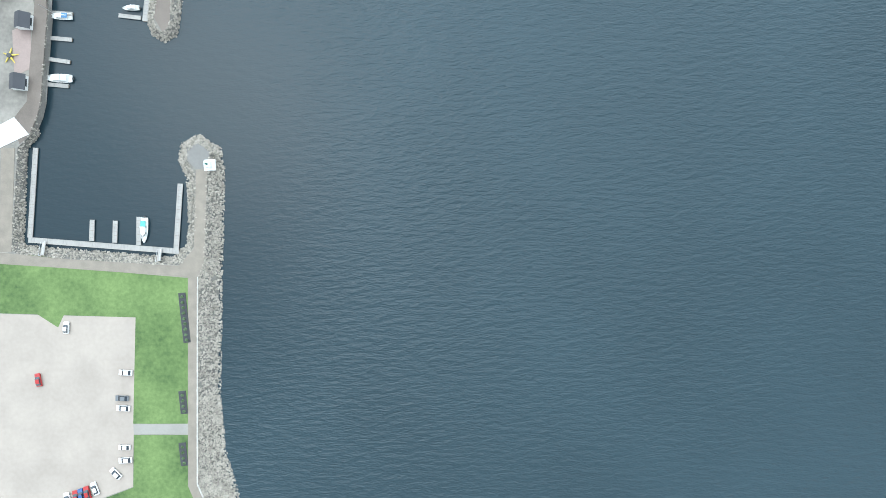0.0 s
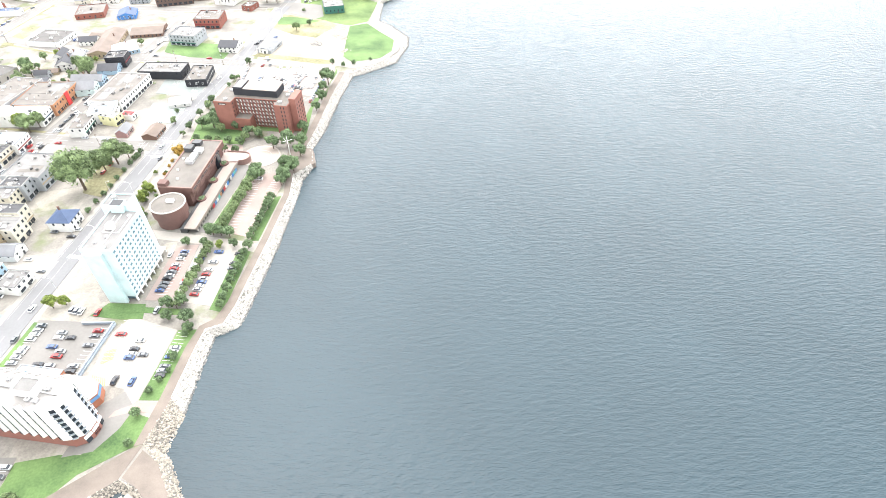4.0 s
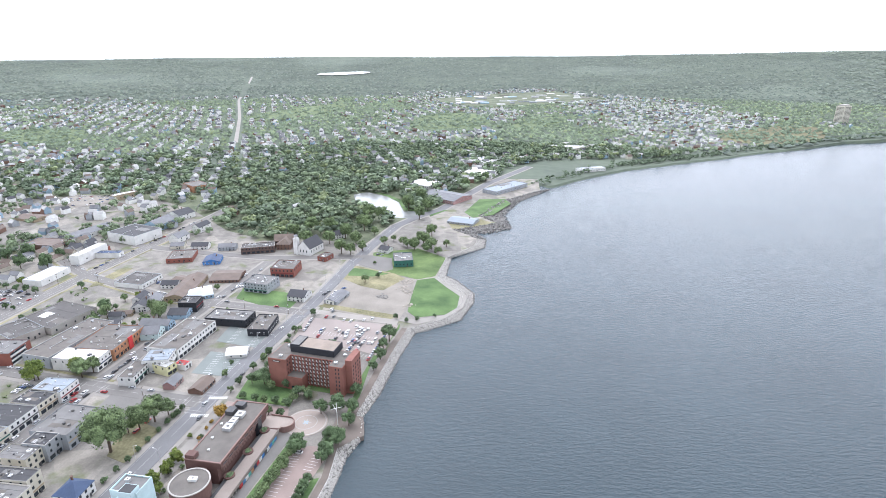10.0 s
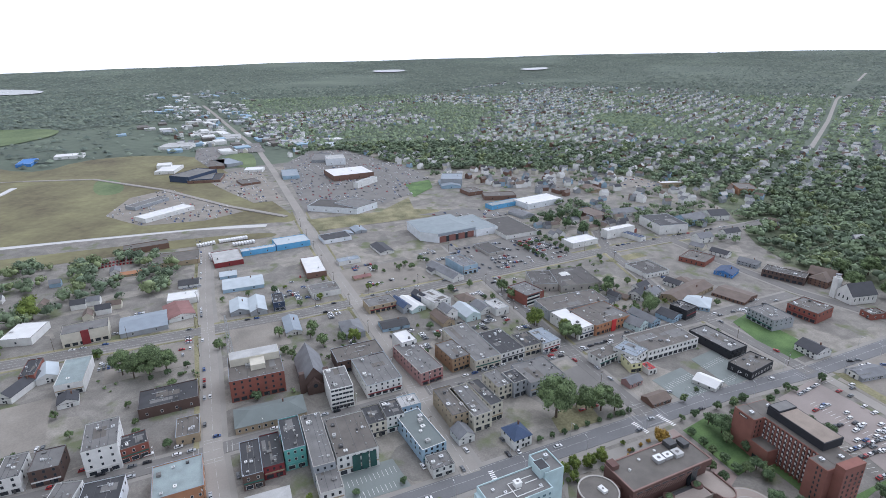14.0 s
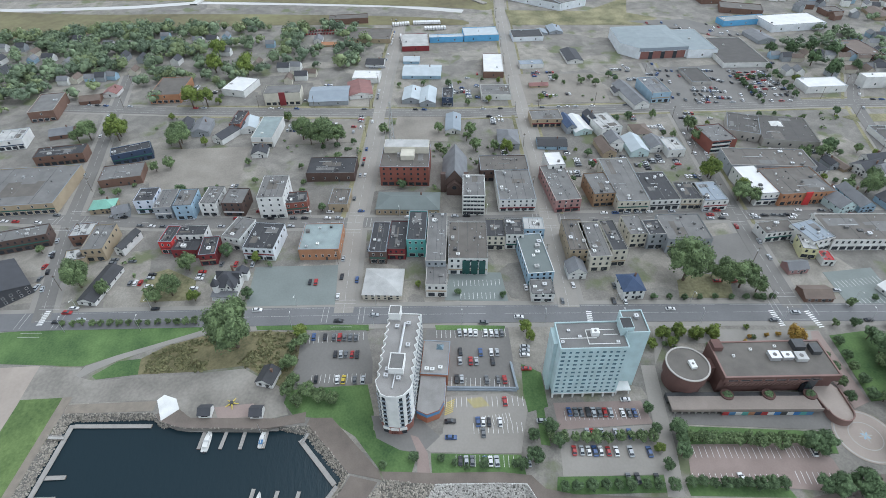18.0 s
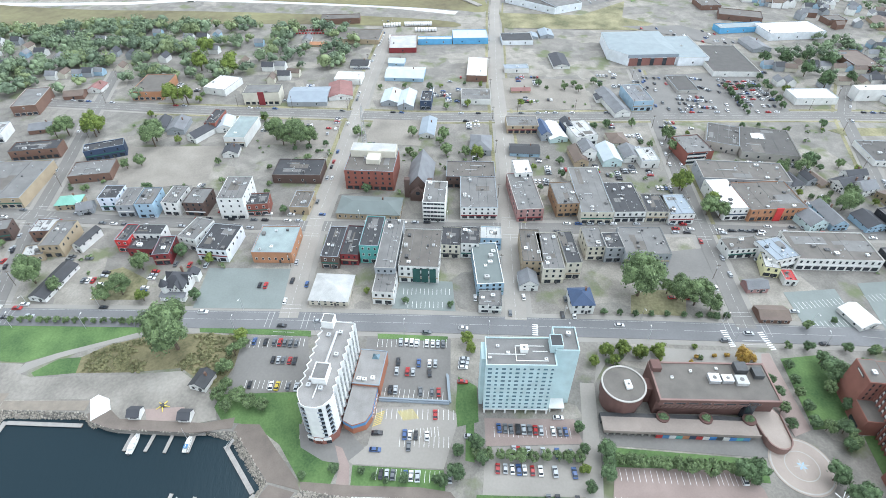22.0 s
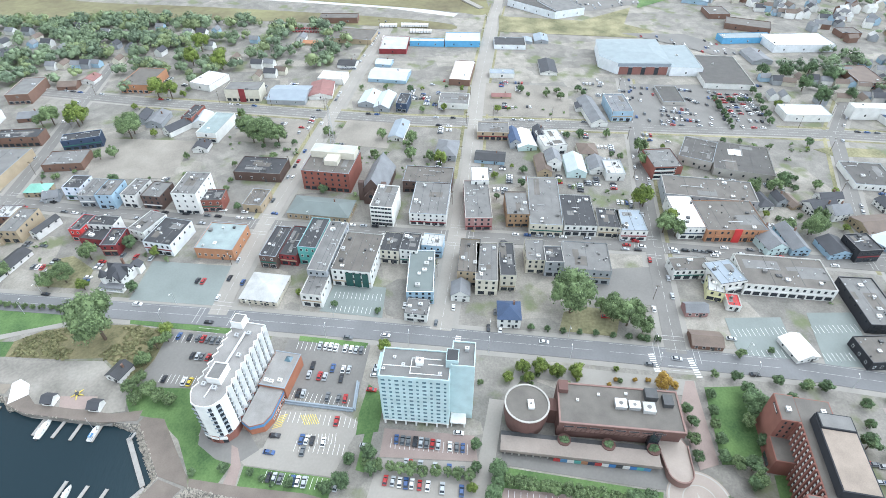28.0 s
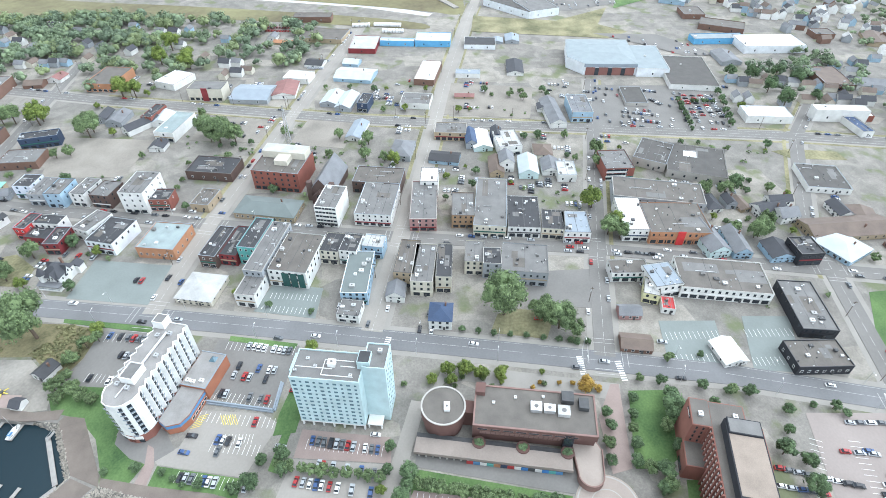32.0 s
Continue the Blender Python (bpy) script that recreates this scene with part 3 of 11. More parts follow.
            part("pale_band", Geo().box(-a + 0.6, -b - 0.35, f * h / 3 - 0.2, a * 0.45, -b - 0.03, f * h / 3 + 1.1).mesh("pale_band", "white"), root, None, "white concrete band")
    if label == "cream apartment block":
        part("entrance_bay", Geo().box(-2.6, -b - 0.5, -0.2, 2.6, -b - 0.02, h + 0.5).mesh("entrance_bay", "red_dark"), root, None, "dark red central bay")
    if label == "orange shop":
        part("entrance", Geo().box(-2.2, -b - 0.8, 0, 2.2, -b - 0.26, h + 0.6).mesh("entrance", "red"), root, None, "red entrance bay")
        for i in range(8):
            part("pilaster", Geo().box(-0.3, -b - 0.4, 0, 0.3, -b - 0.26, h - 0.8).mesh("pilaster", "brick_orange"), root, pose(-a + 0.8 + i * (2 * a - 1.6) / 7, 0, 0))
    if cx < -440:
        return root
    part("door", Geo().box(-0.55, -0.1, 0, 0.55, 0, 2.1).box(-0.65, -0.06, 2.1, 0.65, 0, 2.25).mesh("door", "dark_metal"), root, pose(a * 0.35, -b - 0.12, 0))
    return root


PLAIN = dict(sign_red="red roof", tar_grey="grey tar roof", tar_light="pale membrane roof", tar_black="black tar roof", tar_dark="dark gravel roof", tar_brown="brown gravel roof", tar_green="grey-green roof", copper="green copper roof",
             shingle_grey="grey shingle roof", shingle_brown="brown shingle roof", shingle_dark="dark shingle roof", shingle_blue="blue shingle roof", roof_red="red roof", roof_white="bright white roof",
             metal_grey="grey metal roof", metal_pale="pale metal roof", metal_green="grey-green metal roof", roof_tan="tan roof")


def label_of(label, wall, roof, shape, floors):
    how = dict(flat="flat", gable="gabled", hip="hipped")[shape]
    return "%s %s %s a %s %s" % ({1: "one-storey", 2: "two-storey", 3: "three-storey", 4: "four-storey", 5: "five-storey"}[floors], label, "under" if " with " in label else "with", how, PLAIN.get(roof, "roof"))

# ---- ground, water, shore ----
BREAKWATER_TOP = [(-114.2, -218.5), (-115.8, -207.8), (-117.8, -202.4), (-116, -169.9), (-113.5, -126), (-111, -120.9), (-108, -86.7), (-106.6, -80.1), (-110.6, -76.8), (-114.2, -78.5), (-115.3, -83.2), (-112.7, -88.5), (-113.3, -107.2), (-114.8, -115.5), (-120.2, -121.5)]
BREAKWATER_FOOT = [(-98.7, -220.9), (-103.9, -210.3), (-108.5, -190.4), (-109, -171.2), (-105.9, -126.6), (-104.9, -116), (-102.8, -86.5), (-103.7, -78.4), (-111.8, -72.8), (-118.8, -76.2), (-119.8, -82.5), (-117.2, -89.6), (-117.5, -106.9), (-118.7, -113.7), (-123.7, -118.3)]
BASIN_TOP = [(-144.7, -118.8), (-166.5, -116.3), (-180.3, -114.1), (-181.7, -112.2), (-179.1, -89.4), (-177.4, -75.3), (-172.8, -71), (-169.4, -63.9), (-167.9, -58.8), (-163.5, -25.8)]
BASIN_FOOT = [(-146.4, -115.2), (-168.5, -112.4), (-178.4, -111.1), (-179.1, -108.9), (-177.1, -89.1), (-175.5, -75.3), (-170.9, -70.4), (-170.9, -63), (-169.4, -57.9), (-164.9, -24.4)]
JETTY_TOP = [(-164.9, -21.3), (-163.2, -16.5), (-162.7, -7.2), (-139, 9.4), (-132.5, 6.6), (-122.6, -2.7), (-120.8, -9.2), (-124.6, -30), (-124.1, -33.8), (-121.7, -35.5), (-119.1, -33.6)]
JETTY_FOOT = [(-165, -21.8), (-162.7, -17.2), (-159.9, -9.6), (-138.7, 5.9), (-134.2, 4), (-126.4, -3.1), (-125.2, -8.9), (-129.1, -28.9), (-127.1, -35.5), (-122.4, -38.4), (-117.3, -35.9)]
SEA_WALL_TOP = [(-115.8, -9.4), (-117, -0.1), (-126.7, 15.1), (-134.8, 22.7), (-130.2, 42.6), (-127.6, 66.8), (-125.9, 78.1), (-118.5, 80.9), (-115.4, 91.6), (-108.1, 140.4), (-103.2, 177.2)]
SEA_WALL_FOOT = [(-112.5, -8.4), (-113.5, 1.1), (-122.8, 16.5), (-126.2, 19.8), (-123.9, 36.6), (-122.2, 70.2), (-121.9, 76.1), (-111.6, 81.8), (-109.4, 93.4), (-102.9, 137.7), (-99.4, 178.8)]
PARK_TOP = [(-104.2, 199.7), (-94.2, 211.6), (-95.7, 224.4), (-100.6, 231.1), (-96.8, 256.4), (-90.3, 307.7), (-84.2, 341.5), (-76.3, 347), (-52.1, 364.6), (-42.4, 393.5), (-45, 415.9)]
PARK_FOOT = [(-98.4, 197.2), (-93.2, 213.2), (-95.4, 227.1), (-97.4, 230.4), (-91.2, 254.6), (-84.3, 304.7), (-77.6, 340.2), (-69.4, 344.2), (-42.7, 364.4), (-32.4, 400.1), (-32.5, 418.9)]
POINT_TOP = [(-60.7, 436.6), (-69.2, 449.7), (-64.2, 502.3), (-34.1, 544.3), (-30.9, 569), (-62.6, 603.7), (-38, 615), (-6.5, 634.3), (-30.8, 667.2), (7.6, 753.4), (65.4, 815)]
POINT_FOOT = [(-49.2, 448.1), (-60.9, 460.2), (-58.6, 510.7), (-22.4, 545.3), (-20.7, 574.1), (-34.4, 601.4), (-20.4, 596.3), (11.1, 619.2), (4.5, 683.2), (29.2, 755), (85.2, 840.4)]
SHORE_TOP = BREAKWATER_TOP + BASIN_TOP + JETTY_TOP + SEA_WALL_TOP + PARK_TOP + POINT_TOP
SHORE_FOOT = BREAKWATER_FOOT + BASIN_FOOT + JETTY_FOOT + SEA_WALL_FOOT + PARK_FOOT + POINT_FOOT
FAR_SHORE = [(85.2, 840.4), (251.2, 1000.9), (319.2, 1040.8), (394.8, 1090.4), (471.8, 1130.3), (564.8, 1196.3), (710.6, 1269.3), (829.8, 1352), (967.9, 1401.6), (1084.3, 1455.3), (1243.3, 1512.8), (1294, 1475.7)]
POND = [(-224.8, 770.2), (-206.8, 787.7), (-172.1, 761.8), (-147.8, 727.9), (-134.1, 679.1), (-113, 684.3), (-96.4, 672.4), (-120.2, 645.9), (-147, 651.9), (-174.4, 680.2), (-211.9, 729.5)]
RIVER = [(-781, -343), (-777, -263), (-785, -181), (-764, -69), (-736, 60), (-703, 140)]
CREEK = [(-775, -188), (-825, -176), (-852, -187), (-883, -211), (-921, -236), (-952, -243), (-976, -231), (-1015, -211), (-1050, -191), (-1070, -172), (-1124, -158)]
CENTRE = (-35.0, 30.0)


def height(x, y):
    """Flat by the harbour, rising gently inland to low wooded hills."""
    r = math.hypot(x - CENTRE[0], y - CENTRE[1])
    az = math.degrees(math.atan2(y - CENTRE[1], x - CENTRE[0])) % 360
    return GROUND + max(8.0, 236 - 1.45 * (az - 48) + min(52.0, max(0.0, (az - 80) * 1.1))) * max(0.0, (r - 1200) / 3600) ** 2


def oriented(pts, up=True):
    area = sum(pts[i][0] * pts[(i + 1) % len(pts)][1] - pts[(i + 1) % len(pts)][0] * pts[i][1] for i in range(len(pts)))
    return pts if (area > 0) == up else pts[::-1]


RECT = (-1100.0, -900.0, 900.0)
river_edge = strip_pts([(-800, -560)] + RIVER, 13)
outline = oriented(SHORE_TOP + [(70, RECT[2]), (RECT[0], RECT[2]), (RECT[0], RECT[1]), (-60, RECT[1]), (-90, -300)])
loops = [outline, POND, river_edge]
flat_pts = [p for lp in loops for p in lp]
tris = tessellate([[Vector((x, y, 0)) for x, y in lp] for lp in loops])
gv = [(x, y, GROUND) for x, y in flat_pts]
gf = []
for a, b, c in tris:
    (ax, ay), (bx, by), (dx, dy) = flat_pts[a], flat_pts[b], flat_pts[c]
    gf.append((a, b, c) if (bx - ax) * (dy - ay) - (by - ay) * (dx - ax) > 0 else (a, c, b))
k0 = len(gv)
for lp, start in ((outline, 0), (POND, len(outline)), (river_edge, len(outline) + len(POND))):
    n = len(lp)
    base = len(gv)
    gv += [(x, y, -1.5) for x, y in lp]
    gf += [(start + i, start + (i + 1) % n, base + (i + 1) % n, base + i) for i in range(n)]
gs = [0] * len(gf)
# the land beyond, in rings out to the hills
NA, NR = 300, 46
far_dir = [(math.degrees(math.atan2(y - CENTRE[1], x - CENTRE[0])), math.hypot(x - CENTRE[0], y - CENTRE[1])) for x, y in FAR_SHORE]


def ring_start(deg):
    a = radians(deg)
    c, s = math.cos(a), math.sin(a)
    tx = (RECT[0] - CENTRE[0]) / c if c < -1e-6 else 1e9
    ty = (RECT[2] - CENTRE[1]) / s if s > 1e-6 else ((RECT[1] - CENTRE[1]) / s if s < -1e-6 else 1e9)
    if deg > 82:
        return min(tx, ty) - 40
    ds = sorted(far_dir)
    for (a0, r0), (a1, r1) in zip(ds, ds[1:]):
        if a0 <= deg <= a1:
            return r0 + (r1 - r0) * (deg - a0) / max(a1 - a0, 1e-6)
    return ds[0][1] if deg < ds[0][0] else ds[-1][1]


base = len(gv)
A0, A1 = 30.0, 262.0
for i in range(NA + 1):
    deg = A0 + (A1 - A0) * i / NA
    a = radians(deg)
    r0 = ring_start(deg) + (6 * noise.noise(Vector((deg * 0.9, 0, 0))) if deg < 82 else 0)
    for j in range(NR + 1):
        r = r0 + (4850 - r0) * (j / NR) ** 1.6
        x, y = CENTRE[0] + r * math.cos(a), CENTRE[1] + r * math.sin(a)
        z = height(x, y) - 0.15 + (8 * noise.noise(Vector((x * 0.0012, y * 0.0012, 3))) * min(1, max(0, (r - 1500) / 1500)))
        if deg < 86 and j == 0:
            z = -0.6
        gv.append((x, y, z))
for i in range(NA):
    for j in range(NR):
        p = base + i * (NR + 1) + j
        gf.append((p, p + 1, p + NR + 2, p + NR + 1))
        gs.append(1)
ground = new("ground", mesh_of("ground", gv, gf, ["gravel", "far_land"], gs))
tagged(ground, "grey gravel town ground running out to wooded hills", "ground", "", "structure")

sea = new("harbour_water", mesh_of("harbour_water", [(-200, -1500, 0), (4800, -1500, 0), (4800, 2600, 0), (-200, 2600, 0)], [(0, 1, 2, 3)], ["sea"]))
tagged(sea, "dark blue-green harbour water with fine ripples", "water", "", "structure")
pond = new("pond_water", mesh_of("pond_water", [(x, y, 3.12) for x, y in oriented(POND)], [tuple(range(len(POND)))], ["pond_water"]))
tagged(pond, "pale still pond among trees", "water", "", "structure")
river = new("river_water", mesh_of("river_water", [(x, y, 2.85) for x, y in oriented(river_edge)], [tuple(range(len(river_edge)))], ["river_sky_pale"]))
tagged(river, "pale canal with the sky's reflection put into its colour", "water", "", "structure")


def band(name, line, width, material, label, category, lift=0.05, step=12.0):
    """A road or path laid along a line, following the land."""
    pts = []
    for (x0, y0), (x1, y1) in zip(line, line[1:]):
        n = max(1, int(math.hypot(x1 - x0, y1 - y0) / (step if abs(x0) < 700 else 60)))
        pts += [(x0 + (x1 - x0) * i / n, y0 + (y1 - y0) * i / n) for i in range(n)]
    pts.append(line[-1])
    out = strip_pts(pts, width)
    n = len(pts)
    vs = [(x, y, height(x, y) + lift) for x, y in out] + [(x, y, height(x, y) - 0.3) for x, y in out]
    m = 2 * n
    fs = [(i, m - 1 - i, m - 2 - i, i + 1) for i in range(n - 1)]
    fs += [(i, i + 1, m + i + 1, m + i) for i in range(m - 1)]
    ob = new(name, mesh_of(name, vs, fs, [material]))
    return tagged(ob, label, category, "", "structure")


def rounded(pts, closed=False, times=2):
    """The same line with its corners cut twice."""
    for _ in range(times):
        n = len(pts)
        res = [] if closed else [pts[0]]
        for k in range(n if closed else n - 1):
            (x0, y0), (x1, y1) = pts[k], pts[(k + 1) % n]
            res += [(0.75 * x0 + 0.25 * x1, 0.75 * y0 + 0.25 * y1), (0.25 * x0 + 0.75 * x1, 0.25 * y0 + 0.75 * y1)]
        pts = res if closed else res + [pts[-1]]
    return pts


band("creek_water", rounded(CREEK), 9, "river_sky_pale", "pale winding creek through the fields", "water", 1.35)
ESPLANADE = [(-262, -400), (-240, -150), (-225, 0), (-215, 88), (-201, 204), (-190, 290), (-174, 370), (-160, 484), (-150, 540), (-134, 613), (-112, 655), (-83, 696), (-16, 864), (64, 1013)]
MAIN_STREET = [(-360, -330), (-329, -173), (-316, -101), (-302, 12), (-291, 121), (-279, 249), (-262, 372), (-248, 480)]
BACK_STREET = [(-500, -260), (-476, -140), (-440, 93), (-426, 283), (-414, 430), (-396, 560), (-380, 690)]
CROSS_A = [(-240, -147), (-325, -165), (-393, -174), (-463, -185), (-560, -200)]
CROSS_B = [(-226, 6), (-302, 12), (-386, 24), (-530, 42), (-621, 56), (-690, 64)]
CROSS_C = [(-215, 122), (-291, 132), (-352, 141), (-512, 158), (-695, 184), (-745, 193), (-1020, 232), (-1273, 264), (-2100, 306), (-3000, 335)]
CROSS_D = [(-200, 236), (-270, 247), (-433, 277), (-520, 292)]
CROSS_E = [(-173, 364), (-198, 368), (-253, 376), (-304, 384), (-414, 430), (-470, 470)]
CROSS_F = [(-150, 500), (-250, 490), (-330, 500), (-420, 520)]
FAR_ROAD = [(-631, 1269), (-826, 1744), (-1059, 2281), (-1423, 3326)]
streets = (("esplanade", ESPLANADE, 12, "asphalt", 0.200), ("main_street", MAIN_STREET, 10, "asphalt_old", 0.201), ("back_street", BACK_STREET, 13, "asphalt_old", 0.202), ("cross_street", CROSS_A, 9, "asphalt_old", 0.203),
           ("cross_street", CROSS_B, 10, "street_pale", 0.204), ("cross_street", CROSS_C, 11, "street_pale", 0.205), ("cross_street", CROSS_D, 10, "asphalt_old", 0.206), ("cross_street", CROSS_E, 10, "asphalt_old", 0.207),
           ("cross_street", CROSS_F, 10, "asphalt_old", 0.208), ("far_road", FAR_ROAD, 10, "street_pale", 0.5))
for name, line, wide, material, lift in streets:
    if name != "far_road":
        band("sidewalk_" + name, [p for p in line if p[0] > -700], wide + 6, "sidewalk", "pale concrete sidewalks of the %s" % name.replace("_", " "), "sidewalk", 0.012 + lift * 0.1)
    band("road_" + name, line, wide, material, "grey asphalt %s" % name.replace("_", " "), "road", lift)


# ---- lawns, car parks, walks ----
def field(name, material, pts, lift, label):
    """A far patch of land that follows the rise."""
    if name in ("far_lake", "far_clearing") or material in ("field_green", "meadow", "turf"):
        pts = rounded(pts, True)
    tri = tessellate([[Vector((x, y, 0)) for x, y in pts]])
    bm = bmesh.new()
    vs = [bm.verts.new((x, y, 0)) for x, y in pts]
    for t in tri:
        try:
            bm.faces.new([vs[i] for i in t])
        except ValueError:
            pass
    for _ in range(4):
        long = [e for e in bm.edges if e.calc_length() > 60]
        if not long:
            break
        bmesh.ops.subdivide_edges(bm, edges=long, cuts=1)
        bmesh.ops.triangulate(bm, faces=bm.faces[:])
    for v in bm.verts:
        v.co.z = height(v.co.x, v.co.y) + lift + 0.02 * max(0, math.hypot(v.co.x, v.co.y) - 900) / 10
    bmesh.ops.recalc_face_normals(bm, faces=bm.faces[:])
    if sum(f.normal.z for f in bm.faces) < 0:
        bmesh.ops.reverse_faces(bm, faces=bm.faces[:])
    me = bpy.data.meshes.new(name)
    bm.to_mesh(me)
    bm.free()
    me.materials.append(MATS[material])
    return tagged(new(name, me), label, "field" if "lake" not in name else "lake", "", "structure")


field("suburb_ground", "yard_mix", [(-1060, 345), (-905, 450), (-840, 560), (-760, 680), (-640, 740), (-500, 715), (-430, 670), (-340, 580), (-275, 545), (-230, 560), (-190, 545), (-158, 540), (-142, 613), (-120, 658), (-91, 700), (-24, 866), (-16, 895), (-1060, 895)], 0.03, "grassy yards between the houses and trees")
slab("lawn", "grass_worn", [(-190.5, -117.2), (-186.4, -117.6), (-167.7, -119.8), (-144.9, -122.6), (-117.3, -126.3), (-120.3, -180.2), (-140.6, -179.2), (-137.5, -139.9), (-187.5, -135.9), (-191.7, -135.7)], 2.60, 3.061, "mown green lawn beside the boardwalk", "lawn")
slab("gravel_lot", "lot_pale", [(-210.4, -135), (-187.5, -136.1), (-137.5, -139.9), (-142.1, -202.7), (-153.9, -206.3), (-160.7, -216.1), (-215.2, -213.4)], 2.60, 3.042, "pale bare gravel car park", "car park")
slab("lawn", "grass_worn", [(-140.6, -183.4), (-120.5, -184.4), (-121.6, -203.3), (-118.5, -211.9), (-115.7, -218.4), (-160.7, -216.1), (-153.5, -206.6), (-141.9, -202.9)], 2.60, 3.063, "mown green lawn beside the boardwalk", "lawn")
slab("lawn", "grass_worn", [(-186.7, -116.8), (-188.5, -125.1), (-173.6, -137), (-166.3, -142.2), (-156.2, -123), (-164.8, -119.8)], 2.60, 3.059, "mown green lawn beside the boardwalk", "lawn")
slab("gravel_yard", "gravel_pale", [(-218.4, -205.9), (-212.9, -154.5), (-206.9, -115), (-201.5, -115.1), (-198.5, -107.2), (-196.5, -63.4), (-196.6, -39.3), (-182.3, -20.7), (-169.2, -16.8), (-167.8, -26.2), (-172.6, -59.8), (-180.7, -66.7), (-184.1, -74.1), (-187.3, -117), (-189.1, -125.3), (-174.1, -137.2), (-163.1, -144.9), (-167.6, -176.4)], 2.60, 3.040, "pale worn gravel yard above the basin", "yard")
slab("footpath", "sidewalk", [(-140.6, -179.4), (-120.3, -180.4), (-120.5, -184.2), (-140.6, -183.2)], 2.60, 3.056, "short paved path across the lawn", "path")
slab("boardwalk", "boardwalk", [(-117.2, -123.8), (-113.5, -125.6), (-117.8, -202.4), (-113.9, -212.1), (-111.5, -218.6), (-115.1, -218.4), (-118.5, -211.9), (-121.6, -203.3)], 2.60, 3.127, "weathered timber boardwalk along the rocks", "boardwalk")
slab("boardwalk", "boardwalk", [(-190.3, -113), (-180.3, -114.3), (-166.5, -116.5), (-144.7, -119), (-120.6, -121.7), (-114.6, -115.7), (-112.2, -86.5), (-108, -86.7), (-111, -121.1), (-113.3, -125.8), (-117.1, -126.1), (-144.9, -122.6), (-167.7, -119.8), (-190.5, -117.2)], 2.60, 3.148, "weathered timber boardwalk round the basin", "boardwalk")
slab("boardwalk", "boardwalk", [(-183.4, -75), (-178.4, -75.3), (-181.8, -113.4), (-186.3, -113.2)], 2.60, 3.139, "weathered timber boardwalk round the basin", "boardwalk")
slab("breakwater_head", "asphalt_old", [(-115.1, -78.4), (-111, -77), (-106.8, -80.1), (-108, -86.7), (-112.2, -86.5), (-115.1, -83)], 2.60, 3.060, "gravel head of the breakwater", "path")
slab("quay", "walk_brown", [(-176.5, -73.9), (-172.8, -71), (-169.4, -63.9), (-167.9, -58.8), (-163.5, -25.8), (-164.4, -9.3), (-169.5, -9), (-167.8, -21.5), (-172.9, -58.5), (-179.1, -65.5)], 2.60, 3.161, "timber quay beside the finger docks", "quay")
slab("boat_ramp", "trim_white", [(-183.4, -66.7), (-177.8, -64.1), (-172.8, -70.6), (-183.8, -75), (-186.2, -72.4)], 2.60, 3.312, "white concrete boat ramp slab", "ramp")
slab("jetty_path", "walk_brown", [(-163.2, -8.3), (-139.4, 9.4), (-134.8, 22.7), (-139.5, 20.8), (-165.2, 2.1), (-166.2, -7.1)], 2.60, 3.133, "timber walk above the inner basin", "boardwalk")
slab("jetty_top", "walk_brown", [(-132.5, 6.6), (-122.6, -2.7), (-120.8, -9.2), (-124.6, -30), (-121.7, -35.5), (-119.1, -33.6), (-115.8, -9.4), (-117, -0.1), (-126.7, 15.1), (-134.3, 20.6), (-138.2, 10.1)], 2.60, 3.064, "gravel top of the jetty", "path")
slab("seawall_walk", "walk_brown", [(-134.9, 23), (-130.2, 42.6), (-127.6, 66.8), (-126.1, 78.2), (-118.5, 80.9), (-115.4, 91.6), (-108.1, 140.4), (-103.2, 177.2), (-107.3, 179.4), (-112.6, 140.7), (-120, 95.4), (-123.6, 84.9), (-129.5, 80.7), (-132.4, 68.6), (-135.2, 42.8), (-138.4, 22.2)], 2.60, 3.125, "timber walk along the sea wall", "boardwalk")
slab("seawall_walk", "walk_brown", [(-103.2, 177.2), (-104.2, 199.7), (-108.8, 199.7), (-107.3, 179.4)], 2.60, 3.131, "timber walk along the sea wall", "boardwalk")
slab("lookout_deck", "walk_brown", [(-108.8, 199.8), (-104.2, 199.8), (-99.5, 206.6), (-92.4, 212.2), (-93.6, 219.4), (-95.9, 228.3), (-100.6, 231.1), (-111.5, 227.5), (-113.2, 212)], -0.6, 3.137, "brown timber lookout deck standing over the water", "deck")
slab("shore_walk", "walk_brown", [(-100.7, 231.2), (-96.8, 256.4), (-90.3, 307.7), (-84.2, 341.5), (-88.9, 342.8), (-95.2, 309), (-101.6, 257), (-105.6, 229.6)], 2.60, 3.129, "timber walk between the hotel lawn and the rocks", "boardwalk")
slab("park_lawn", "grass", [(-239.7, -218.3), (-234.7, -164.2), (-233.8, -140.1), (-233.2, -110.5), (-228.6, -65.7), (-223.4, -63.3), (-217.4, -82.1), (-212.2, -101.5), (-207.6, -115.2), (-214, -154.9), (-219.1, -206.4)], 2.60, 3.066, "broad green park lawn beside the esplanade", "lawn")
slab("park_path", "sidewalk", [(-223.4, -63.3), (-220.5, -61.4), (-215.2, -81.6), (-209.2, -99.4), (-204.1, -109.1), (-200.7, -113.8), (-202.3, -116.1), (-207.4, -113.9), (-212.2, -101.5), (-217.8, -82.2)], 2.60, 3.087, "pale footpath across the park", "path")
slab("verge", "grass", [(-201.2, -108.6), (-208.5, -99.2), (-208.7, -89), (-199.4, -87.8), (-198.9, -106.2)], 2.60, 3.068, "small green verge by the path", "lawn")
